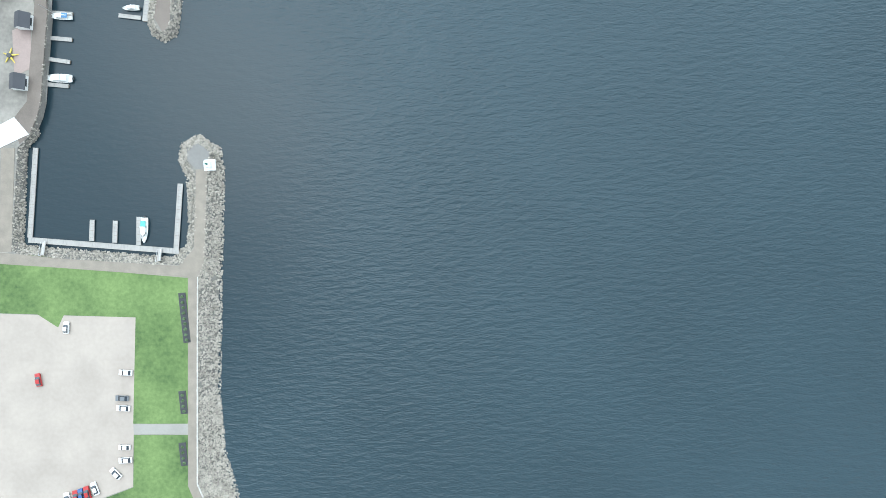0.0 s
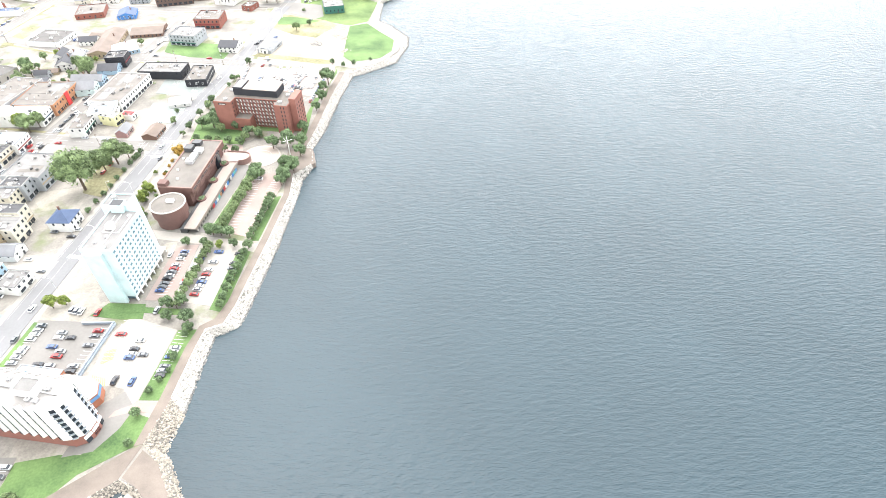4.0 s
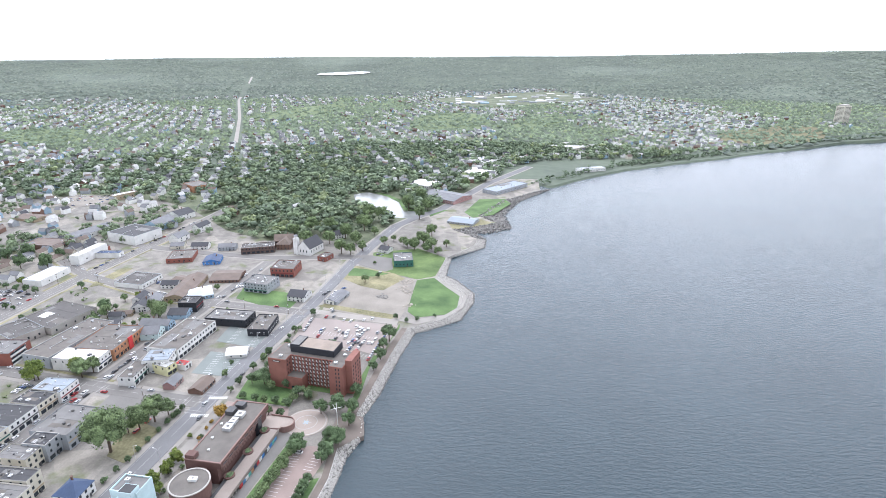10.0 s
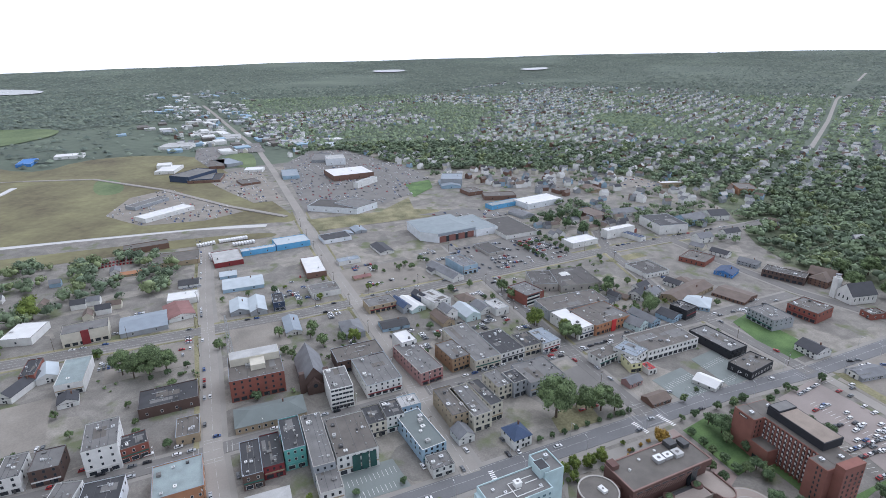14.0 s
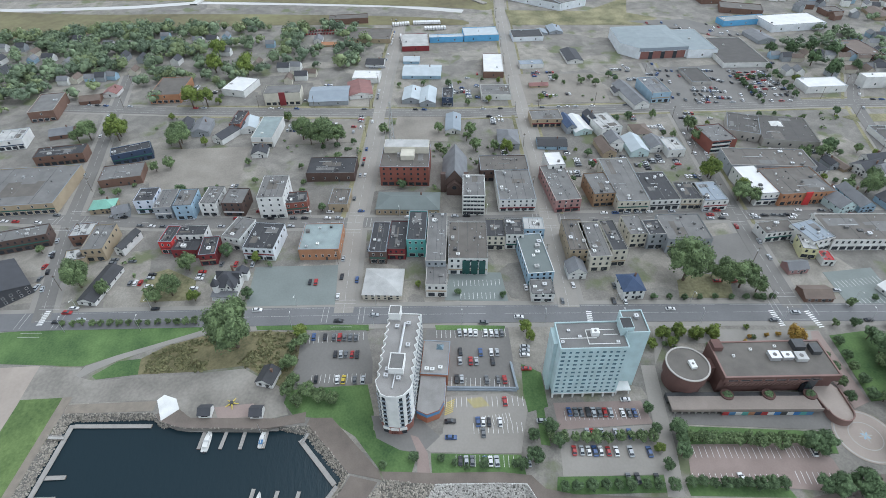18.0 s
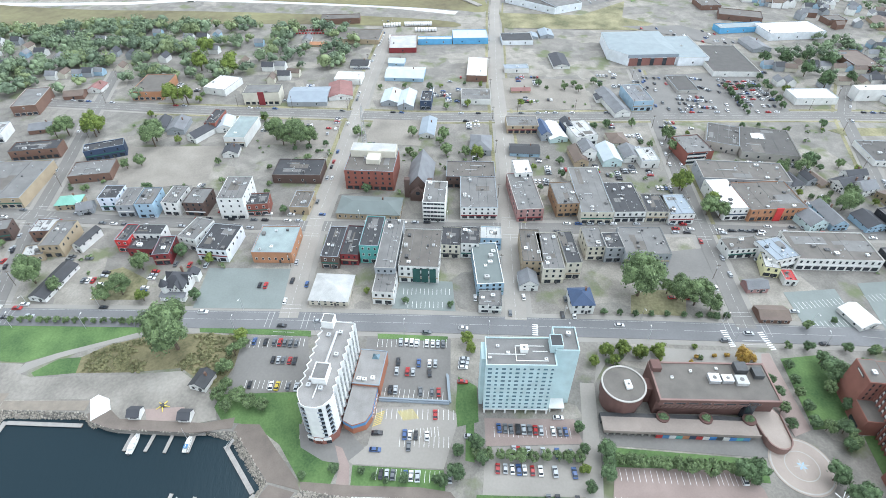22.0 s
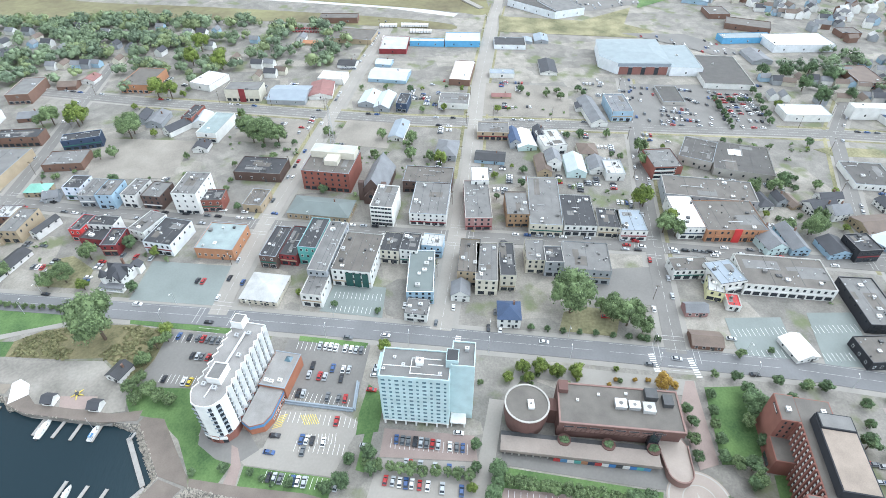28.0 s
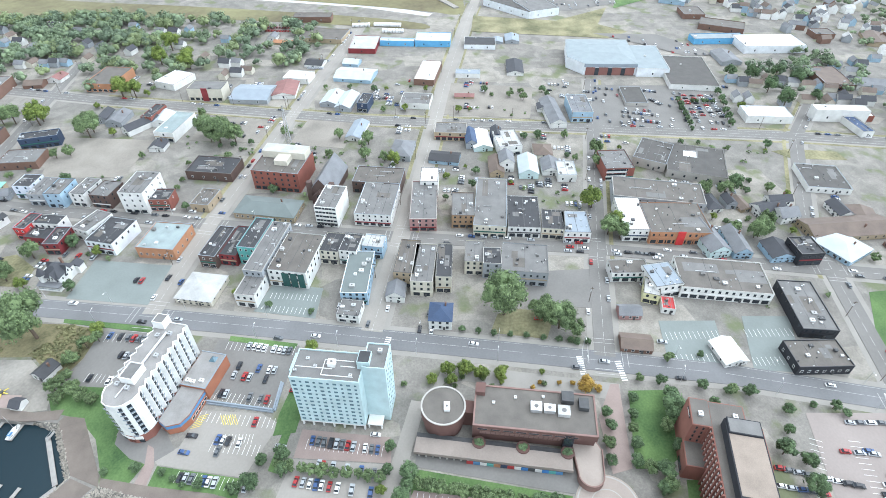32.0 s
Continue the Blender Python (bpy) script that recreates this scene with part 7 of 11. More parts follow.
    for k in range(40):
        q = (k + 1) % 40
        gm.add([(*o[k], 12.0), (*o[q], 12.0), (*i_[q], 12.0), (*i_[k], 12.0), (*o[k], 12.5), (*o[q], 12.5), (*i_[q], 12.5), (*i_[k], 12.5)], [(4, 5, 6, 7), (0, 1, 5, 4), (2, 3, 7, 6)])
    part("parapet", gm.mesh("parapet", "concrete"), drum)
    roof_unit(drum, 1.0, 1.5, 12.1, 4.0, 2.4, 1.4, "trim_white")
    link = Geo().box(-3, -3, -0.2, 3, 3, 9.5).mesh("link", "civic_brown")
    part("link", link, root, pose(-a - 2.5, 1.0, 0))
    # terrace and mural wall
    deck = thing("terrace", pose(-147.0, 178.5, GROUND, 0, 0, 83), "raised concrete terrace with planters before the civic building", "terrace")
    part("slab", Geo().box(-32, -2.5, 2.6, 32, 4.5, 3.3).mesh("slab", "terrace_stone"), deck)
    part("parapet", Geo().box(-32, -2.8, 2.4, 32, -2.4, 4.2).mesh("parapet", "terrace_stone"), deck)
    part("back_wall", Geo().box(-32, 3.0, -0.2, 32, 6.9, 2.6).mesh("back_wall", "dark_metal"), deck)
    mural = ["sign_red", "trim_blue", "trim_white", "teal", "brick_orange", "navy", "sign_red", "trim_white", "blue", "dark_metal", "trim_white", "blue", "teal", "trim_blue"]
    for i, m_ in enumerate(mural):
        part("mural_panel", Geo().box(-1.35, -0.1, 0.2, 1.35, 0.1, 2.2).mesh("mural_panel", m_), deck, pose(-9 + i * 2.75, -2.95, 0))
    for i in range(8):
        part("pillar", Geo().box(-0.3, -0.3, -0.2, 0.3, 0.3, 2.6).mesh("pillar", "concrete"), deck, pose(-30 + i * 2.9, -2.0, 0))
    for x in (-6, 12, 30):
        part("planter", Geo().prism(ring_pts(0, 0, 2.8, 14), 3.3, 4.0).mesh("planter", "civic_brown"), deck, pose(x, 5.0, 0))
        part("planter_shrubs", crown_mesh(200 + x, "leaf_dark", 26, 120), deck, pose(x, 5.0, 4.3) @ Matrix.Diagonal((5.6, 4.4, 1.6, 1)))
    ramp = thing("curved_ramp", pose(-144.5, 217.5, GROUND, 0, 0, 83), "curved concrete ramp with a brick parapet at the plaza", "ramp")
    pts = [(-7.5, 9.0), (-5, -5.0)] + ring_pts(0, -5.5, 5.2, 12, 180, 360) + [(5.2, 6.0), (1.5, 12.0)]
    part("slab", Geo().prism(pts, -0.2, 2.8).mesh("slab", "civic_panel"), ramp)
    part("deck", Geo().prism([(x * 0.93, y * 0.95) for x, y in pts], 2.8, 2.95).mesh("deck", "paver_pale"), ramp)
    gm = Geo()
    rim = pts[1:-1]
    for p, q in zip(rim, rim[1:]):
        gm.add([(*p, 2.8), (*q, 2.8), (q[0] * 0.93, q[1] * 0.95, 2.8), (p[0] * 0.93, p[1] * 0.95, 2.8), (*p, 3.9), (*q, 3.9), (q[0] * 0.93, q[1] * 0.95, 3.9), (p[0] * 0.93, p[1] * 0.95, 3.9)], [(4, 5, 6, 7), (0, 1, 5, 4), (2, 3, 7, 6)])
    part("parapet", gm.mesh("parapet", "civic_panel"), ramp)


civic()


# ---- the red brick hotel ----
def red_hotel():
    root = thing("hotel", pose(-133.5, 265.5, GROUND, 0, 0, -11), "red brick seven-storey hotel with a dark roof storey", "hotel")
    h = 21.0
    part("wall", Geo().box(-27, -6.5, -0.2, 27, 7, h).mesh("wall", "holi_red"), root)
    part("corner_block", Geo().box(-27.5, -13.5, -0.2, -15, -6.4, h).mesh("corner_block", "holi_red"), root)
    part("corner_block", Geo().box(14.5, -13, -0.2, 24, -6.4, h).mesh("corner_block", "holi_red"), root)
    part("corner_block", Geo().box(24, -8.5, -0.2, 28.5, 5, h + 3.0).mesh("corner_block", "holi_red"), root)
    part("low_wing", Geo().box(-15, -14, -0.2, -4, -6.4, 9.5).mesh("low_wing", "holi_red"), root)
    part("low_roof", Geo().box(-14.6, -13.6, 9.5, -4.4, -6.6, 9.6).mesh("low_roof", "tar_brown"), root)
    part("roof", Geo().box(-26.6, -6.1, h, 26.6, 6.6, h + 0.1).box(-27.1, -13.1, h, -15.4, -6.3, h + 0.1).box(14.9, -12.6, h, 23.6, -6.3, h + 0.1).mesh("roof", "tar_brown"), root)
    part("penthouse", Geo().box(-17, -3.0, h, 14, 10, h + 4.6).mesh("penthouse", "black"), root, None, "black-clad roof storey")
    part("penthouse_roof", Geo().box(-10.4, -2.5, h + 4.6, 13.5, 9.5, h + 4.7).mesh("penthouse_roof", "roof_tan"), root, None, "tan gravel roof")
    part("plant_room", Geo().box(-17.2, -2.5, h + 4.0, -10.6, 9.6, h + 5.4).mesh("plant_room", "black"), root)
    part("plant_roof", Geo().box(-16.8, -2.1, h + 5.4, -11.0, 9.2, h + 5.45).mesh("plant_roof", "tar_grey"), root)
    part("rear_wing", Geo().box(-27, 7, -0.2, -8, 19, 8.5).mesh("rear_wing", "holi_red"), root)
    part("rear_roof", Geo().box(-26.6, 7.1, 8.5, -8.4, 18.6, 8.6).mesh("rear_roof", "tar_grey"), root)
    tile = Geo().box(-0.95, -0.03, -0.5, 0.95, 0.02, 2.0, 1).box(-0.95, -0.10, 0.1, -0.05, -0.02, 1.5, 0).box(0.05, -0.09, -0.3, 0.85, -0.02, 0.25, 0).mesh("window", "trim_white", "glass_dark")
    pier = Geo().box(-0.34, -0.9, 0, 0.34, 0, h + 0.4).mesh("pier", "holi_red")
    for i in range(13):
        part("pier", pier, root, pose(-14.6 + i * 2.42, -6.5, 0.0))
    for f in range(7):
        z = 1.4 + f * 2.85
        for i in range(12):
            if f * 2.85 < 7 and i < 4:
                continue
            part("window", tile, root, pose(-13.4 + i * 2.42, -6.55, z))
        for y in (-11.5, -9.0):
            part("window", window_mesh(0.8, 1.6, "brick_dark"), root, pose(-14.95, y, z, 0, 0, 90))
            part("window", window_mesh(0.8, 1.6, "brick_dark"), root, pose(14.45, y, z, 0, 0, -90))
        for x in (19.5, 21.5):
            part("window", window_mesh(0.8, 1.6, "brick_dark"), root, pose(x, -13.05, z))
        for y in (-6.5, -3.0, 0.5, 3.5):
            part("window", window_mesh(1.0, 1.6, "brick_dark"), root, pose(28.55, y, z, 0, 0, 90))
    sign = part("sign", Geo().box(-2.6, -0.12, 0, 2.6, 0, 1.1).mesh("sign", "black"), root, pose(-21.5, -13.55, h - 2.2))
    for i in range(6):
        part("sign_bar", Geo().box(-0.28, -0.06, 0, 0.28, 0, 0.5).mesh("sign_bar", "trim_white"), sign, pose(-1.8 + i * 0.72, -0.13, 0.3))
    part("entrance_glazing", Geo().box(-12, -14.1, 0.5, -6, -14.0, 3.0).mesh("entrance_glazing", "glass_dark"), root)
    for x, y in ((-20, -10), (18, -9), (20, 1), (-21, 3)):
        roof_unit(root, x, y, h + 0.1, 2.0, 1.6, 1.2, "steel")


red_hotel()

# ---- two churches, the brick offices and a mast ----
ch = thing("church", pose(-343, 80, GROUND, 0, 0, 81.4), "dark stone church with a steep slate roof", "church")
part("nave", mesh_of("nave", [(-8, -16, -0.2), (8, -16, -0.2), (8, 17, -0.2), (-8, 17, -0.2), (-8, -16, 7), (8, -16, 7), (8, 17, 7), (-8, 17, 7), (0, -16, 17), (0, 17, 17)], [(0, 1, 5, 4), (1, 2, 6, 5), (2, 3, 7, 6), (3, 0, 4, 7), (4, 5, 8), (6, 7, 9)], ["brick_dark"]), ch)
part("roof", mesh_of("roof", [(-8.6, -16.5, 6.4), (0, -16.5, 17.3), (0, 17.5, 17.3), (-8.6, 17.5, 6.4), (8.6, -16.5, 6.4), (8.6, 17.5, 6.4), (-8.6, -16.5, 6.1), (0, -16.5, 17.0), (8.6, -16.5, 6.1)], [(0, 1, 2, 3), (4, 5, 2, 1), (6, 7, 1, 0), (7, 8, 4, 1)], ["shingle_grey"]), ch)
part("porch", mesh_of("porch", [(-5, -20, -0.2), (5, -20, -0.2), (5, -16, -0.2), (-5, -16, -0.2), (-5, -20, 5), (5, -20, 5), (5, -16, 5), (-5, -16, 5), (0, -20, 10), (0, -16, 10)], [(0, 1, 5, 4), (1, 2, 6, 5), (3, 0, 4, 7), (4, 5, 8), (5, 6, 9, 8), (7, 4, 8, 9)], ["brick_dark"]), ch)
for s in (-1, 1):
    part("turret", Geo().box(-1.6, -1.6, -0.2, 1.6, 1.6, 14).mesh("turret", "brick_dark"), ch, pose(s * 7.5, -15, 0))
part("rose_window", Geo().tube((0, -20.1, 6), (0, -20.0, 6), 1.4, 14).mesh("rose_window", "glass_dark"), ch)
wc = thing("church", pose(-214, 512, GROUND, 0, 0, -19), "white timber church with a dark roof and corner tower", "church")
part("nave", mesh_of("nave", [(-8, -12, -0.2), (8, -12, -0.2), (8, 13, -0.2), (-8, 13, -0.2), (-8, -12, 8), (8, -12, 8), (8, 13, 8), (-8, 13, 8), (0, -12, 16), (0, 13, 16)], [(0, 1, 5, 4), (1, 2, 6, 5), (2, 3, 7, 6), (3, 0, 4, 7), (4, 5, 8), (6, 7, 9)], ["white"]), wc)
part("roof", mesh_of("roof", [(-8.6, -12.4, 7.4), (0, -12.4, 16.4), (0, 13.4, 16.4), (-8.6, 13.4, 7.4), (8.6, -12.4, 7.4), (8.6, 13.4, 7.4)], [(0, 1, 2, 3), (4, 5, 2, 1)], ["shingle_dark"]), wc)
part("tower", Geo().box(-2.4, -2.4, -0.2, 2.4, 2.4, 18).prism(ring_pts(0, 0, 1.9, 8), 18, 20.5).mesh("tower", "white"), wc, pose(-9.5, -11, 0))
part("tower_cap", Geo().prism(ring_pts(0, 0, 2.3, 8), 20.5, 21.2).mesh("tower_cap", "shingle_grey"), wc, pose(-9.5, -11, 0))
for i in range(3):
    part("window", window_mesh(1.4, 3.0, "trim_white"), wc, pose(-4 + 4 * i, -12.05, 3.0))
for i in range(5):
    part("window", window_mesh(1.2, 3.0, "trim_white"), wc, pose(8.05, -9 + 4.5 * i, 3.0, 0, 0, 90))

br = building("red brick office block", -353.4, 47.8, 32.5, 29.7, 81.4, 15, "brick_red", "tar_brown", "flat", 4)
part("penthouse", Geo().box(-15, 3, 14.5, 15.5, 13.5, 19.5).mesh("penthouse", "cream"), br, None, "cream roof storey")
part("penthouse", Geo().box(-3, -6, 14.5, 6, 3, 18.2).mesh("penthouse", "cream"), br, None, "cream roof storey")
part("penthouse_roof", Geo().box(-14.7, 3.3, 19.5, 15.2, 13.2, 19.6).mesh("penthouse_roof", "tar_light"), br)

lat = thing("radio_mast", pose(-400, 40, GROUND, 0, 0, 10), "grey steel lattice mast behind the offices", "mast")
for i in range(4):
    a = radians(45 + 90 * i)
    part("leg", Geo().tube((math.cos(a) * 2.4, math.sin(a) * 2.4, -0.2), (math.cos(a) * 0.5, math.sin(a) * 0.5, 32), 0.14, 5).mesh("leg", "steel"), lat)
for k in range(10):
    z0, z1 = 3.2 * k, 3.2 * (k + 1)
    r0, r1 = 2.4 - 1.9 * z0 / 32, 2.4 - 1.9 * z1 / 32
    gm = Geo()
    for i in range(4):
        a, b = radians(45 + 90 * i), radians(135 + 90 * i)
        gm.tube((math.cos(a) * r0, math.sin(a) * r0, z0), (math.cos(b) * r1, math.sin(b) * r1, z1), 0.08, 4).tube((math.cos(a) * r1, math.sin(a) * r1, z1), (math.cos(b) * r1, math.sin(b) * r1, z1), 0.07, 4)
    part("brace", gm.mesh("brace", "steel"), lat)

# ---- plaza, flag mast, quay sheds ----
plaza = new("plaza", Geo().prism(ring_pts(-128.6, 221.8, 12.5, 48), 2.6, 3.14).mesh("plaza", "paver_pale"))
tagged(plaza, "round paved plaza with a compass rose", "plaza", "", "structure")
for r0, r1 in ((11.3, 11.9), (6.2, 6.6)):
    gm = Geo()
    o, i_ = ring_pts(-128.6, 221.8, r1, 48), ring_pts(-128.6, 221.8, r0, 48)
    for k in range(48):
        q = (k + 1) % 48
        gm.add([(*o[k], 3.15), (*o[q], 3.15), (*i_[q], 3.15), (*i_[k], 3.15)], [(0, 1, 2, 3)])
    part("paving_ring", gm.mesh("paving_ring", "concrete"), plaza)
for k in range(8):
    a = radians(45 * k)
    c, s = math.cos(a), math.sin(a)
    R = 3.4 if k % 2 == 0 else 2.2
    gm = Geo().add([(-128.6, 221.8, 3.16), (-128.6 + c * 1.2 - s * 0.5, 221.8 + s * 1.2 + c * 0.5, 3.16), (-128.6 + c * R, 221.8 + s * R, 3.16), (-128.6 + c * 1.2 + s * 0.5, 221.8 + s * 1.2 - c * 0.5, 3.16)], [(0, 3, 2, 1)])
    part("compass_point", gm.mesh("compass_point", "blue_pale" if k % 2 else "concrete"), plaza)
mast = thing("flag_mast", pose(-109.5, 221, GROUND), "white ship's mast with yards at the plaza", "flagpole")
part("pole", Geo().tube((0, 0, -0.2), (0, 0, 15), 0.3, 10, 0, 0.14).mesh("pole", "paint_white"), mast)
part("yard", Geo().tube((-3, -1.5, 11.5), (3, 1.5, 11.5), 0.15, 8).mesh("yard", "paint_white"), mast)
part("gaff", Geo().tube((0, 0, 9.5), (-2.6, 1.6, 12.8), 0.11, 8).mesh("gaff", "paint_white"), mast)
shed_data = [(-174.3, -51.8), (-171.2, -29.8)]
for x, y in shed_data:
    sh = thing("kiosk", pose(x, y, GROUND, 0, 0, 84), "small white kiosk with a dark blue gabled roof", "kiosk", "quay kiosks")
    part("wall", mesh_of("wall", [(-2.6, -2.4, -0.2), (2.6, -2.4, -0.2), (2.6, 2.4, -0.2), (-2.6, 2.4, -0.2), (-2.6, -2.4, 2.6), (2.6, -2.4, 2.6), (2.6, 2.4, 2.6), (-2.6, 2.4, 2.6), (2.6, 0, 4.2), (-2.6, 0, 4.2)], [(0, 1, 5, 4), (1, 2, 6, 5), (2, 3, 7, 6), (3, 0, 4, 7), (5, 6, 8), (7, 4, 9)], ["white"]), sh)
    for s in (-1, 1):
        part("roof", mesh_of("roof", [(-2.9, s * 2.9, 2.4), (2.9, s * 2.9, 2.4), (2.9, 0, 4.4), (-2.9, 0, 4.4), (-2.9, s * 2.9, 2.25), (2.9, s * 2.9, 2.25), (2.9, 0, 4.25), (-2.9, 0, 4.25)], [(0, 1, 2, 3) if s < 0 else (3, 2, 1, 0), (0, 1, 5, 4)], ["shingle_dark"]), sh)
    part("hatch", Geo().box(-1.4, -2.5, 1.0, 1.4, -2.4, 2.1).mesh("hatch", "glass_dark"), sh)
building("black-roofed chandlery", -189, -27, 8, 9, 70, 5.5, "white", "tar_black", "gable", 1)
play = thing("play_boat", pose(-177.7, -41.7, GROUND), "yellow star-shaped climbing frame on the quay", "climbing frame")
for i in range(5):
    a = radians(72 * i + 10)
    part("arm", Geo().tube((0, 0, 0.9), (math.cos(a) * 3, math.sin(a) * 3, 0.2), 0.4, 6, 0, 0.15).mesh("arm", "paint_yellow"), play)
part("hub", Geo().prism(ring_pts(0, 0, 0.9, 10), -0.1, 1.3).mesh("hub", "dark_metal"), play)
hut = thing("light_beacon", pose(-106.9, -85.2, GROUND), "small white navigation hut on the breakwater head", "beacon")
part("base", Geo().box(-2, -2, -0.2, 2, 2, 0.5).mesh("base", "paint_white"), hut)
part("cabin", Geo().box(-1.1, -1.1, 0.5, 1.1, 1.1, 3.0).mesh("cabin", "paint_white"), hut)
part("lamp", Geo().tube((0, 0, 3.0), (0, 0, 4.0), 0.4, 10).mesh("lamp", "green_dark"), hut)
for x, y, L in ((-119.4, -140.9, 18.5), (-121.6, -172.2, 8.5), (-122.6, -191.4, 8.5)):
    bed = thing("planter_bed", pose(x, y, GROUND, 0, 0, 3), "long dark planting bed with shrubs on the lawn", "planter", "lawn planters")
    part("soil", Geo().box(-1.3, -L / 2, 0, 1.3, L / 2, 0.35).mesh("soil", "tar_black"), bed)
    for i in range(int(L / 2)):
        part("shrub", CROWNS["leaf_dark"][i % 3], bed, pose(0.1, -L / 2 + 1 + i * 2, 0.7) @ Matrix.Diagonal((1.5, 1.5, 1.1, 1)))
# retaining walls between the parking levels
for pts, lab in (([(-173.4, 53.0), (-169.1, 83.8), (-183.7, 84.0)], "grey concrete retaining wall between car park levels"),):
    for (x0, y0), (x1, y1) in zip(pts, pts[1:]):
        L = math.hypot(x1 - x0, y1 - y0)
        w = new("retaining_wall", Geo().box(-L / 2, -0.25, -0.2, L / 2, 0.25, 1.6).box(-L / 2, -0.9, 0.0, L / 2, -0.25, 0.9).box(-L / 2, -0.35, 1.6, L / 2, 0.35, 1.8).mesh("retaining_wall", "metal_grey"))
        w.matrix_basis = pose((x0 + x1) / 2, (y0 + y1) / 2, GROUND, 0, 0, math.degrees(math.atan2(y1 - y0, x1 - x0)))
        tagged(w, lab, "wall", "", "structure")

# ---- cars ----
def car_parts(paint):
    body = Geo()
    prof = [(-2.25, 0.35), (-2.3, 0.75), (-2.1, 0.95), (-1.2, 1.0), (1.0, 0.98), (2.1, 0.82), (2.3, 0.6), (2.25, 0.35)]
    n = len(prof)
    vs = [(x, s * 0.88, z) for s in (-1, 1) for x, z in prof]
    body.add(vs, [tuple(range(n)), tuple(range(2 * n - 1, n - 1, -1))] + [(i, n + i, n + (i + 1) % n, (i + 1) % n) for i in range(n)])
    roof = Geo().add([(-1.25, -0.66, 1.46), (0.35, -0.66, 1.46), (0.35, 0.66, 1.46), (-1.25, 0.66, 1.46), (-1.2, -0.62, 1.5), (0.3, -0.62, 1.5), (0.3, 0.62, 1.5), (-1.2, 0.62, 1.5)], [(4, 5, 6, 7), (0, 1, 5, 4), (1, 2, 6, 5), (2, 3, 7, 6), (3, 0, 4, 7)])
    glass = Geo().add([(-1.95, -0.8, 0.95), (1.15, -0.8, 0.95), (1.15, 0.8, 0.95), (-1.95, 0.8, 0.95), (-1.27, -0.67, 1.46), (0.37, -0.67, 1.46), (0.37, 0.67, 1.46), (-1.27, 0.67, 1.46)], [(0, 1, 5, 4), (1, 2, 6, 5), (2, 3, 7, 6), (3, 0, 4, 7)])
    return body.mesh("body", paint), roof.mesh("roof", paint), glass.mesh("glazing", "glass_dark")


PAINTS = [("white", "car_paint_0"), ("silver", "car_paint_1"), ("black", "car_paint_2"), ("dark grey", "car_paint_3"), ("red", "car_paint_4"), ("dark blue", "car_paint_5"), ("yellow", "car_paint_6")]
CAR_MESH = [car_parts(p) for _, p in PAINTS]
WHEEL = Geo().tube((0, -0.1, 0.32), (0, 0.1, 0.32), 0.32, 10).tube((0, -0.11, 0.32), (0, 0.11, 0.32), 0.17, 8, 1).mesh("wheel", "tyre", "steel")


def car(x, y, yaw, c):
    rng = random.Random(round(x * 10 + y))
    far = x < -400
    root = thing("car", pose(x, y, GROUND + 0.07, 0, 0, yaw), "%s parked car on %s" % (PAINTS[c][0], "the arena car park" if far else ("the street" if -260 < x < -195 else "asphalt")), "car", "parked cars")
    s = rng.uniform(0.95, 1.1)
    tall = rng.choice([1.0, 1.0, 1.22])
    m = Matrix.Diagonal((s, s, tall, 1))
    for name, me in zip(("body", "roof", "glazing"), CAR_MESH[c]):
        part(name, me, root, m)
    if x > -168:
        for px in (-1.4, 1.4):
            for py in (-0.82, 0.82):
                part("wheel", WHEEL, root, pose(px * s, py * s, 0))


car(-211.4, -8.1, 177, 5)
car(-210.6, -2.6, 178, 2)
car(-210.0, 1.8, 176, 3)
car(-209.6, 4.5, 173, 4)
car(-209.2, 7.0, 173, 3)
car(-208.8, 9.7, 174, 3)
car(-208.4, 12.5, 176, 3)
car(-199.3, 2.7, 175, 2)
car(-198.9, 5.3, 178, 1)
car(-198.6, 7.7, 174, 3)
car(-198.1, 10.6, 172, 4)
car(-197.8, 13.0, 174, 2)
car(-185.8, -5.7, 177, 2)
car(-184.4, 4.0, 178, 0)
car(-183.2, 11.9, 178, 3)
car(-182.7, 15.7, 173, 1)
car(-184.0, 6.8, 172, 6)
car(-205.1, 63.2, 176, 1)
car(-204.7, 66.0, 175, 0)
car(-204.3, 68.5, 175, 0)
car(-203.9, 71.0, 172, 0)
car(-203.2, 75.9, 173, 0)
car(-202.8, 78.7, 176, 0)
car(-202.4, 81.2, 173, 1)
car(-202.1, 83.7, 176, 3)
car(-193.1, 61.8, 177, 2)
car(-191.7, 71.4, 175, 5)
car(-191.0, 76.4, 175, 0)
car(-190.6, 79.1, 174, 1)
car(-187.8, 60.9, 176, 1)
car(-186.7, 68.5, 174, 1)
car(-185.6, 76.1, 177, 2)
car(-187.1, 65.9, 173, 4)
car(-177.9, 57.9, 173, 2)
car(-177.5, 60.2, 175, 1)
car(-175.9, 71.4, 177, 3)
car(-175.2, 76.5, 177, 3)
car(-174.7, 79.5, 177, 4)
car(-192.1, 93.0, 85, 1)
car(-189.7, 92.4, 87, 1)
car(-187.4, 91.8, 86, 0)
car(-179.5, 90.8, 83, 4)
car(-163.5, 77.2, 176, 4)
car(-156.7, 52.2, 86, 2)
car(-155.0, 63.8, 175, 5)
car(-154.7, 66.0, 172, 0)
car(-154.3, 68.4, 175, 2)
car(-153.7, 73.1, 176, 0)
car(-149.7, 65.2, 174, 3)
car(-149.3, 51.5, 82, 5)
car(-138.6, 53.9, 173, 2)
car(-138.3, 56.2, 175, 1)
car(-138.0, 58.6, 173, 3)
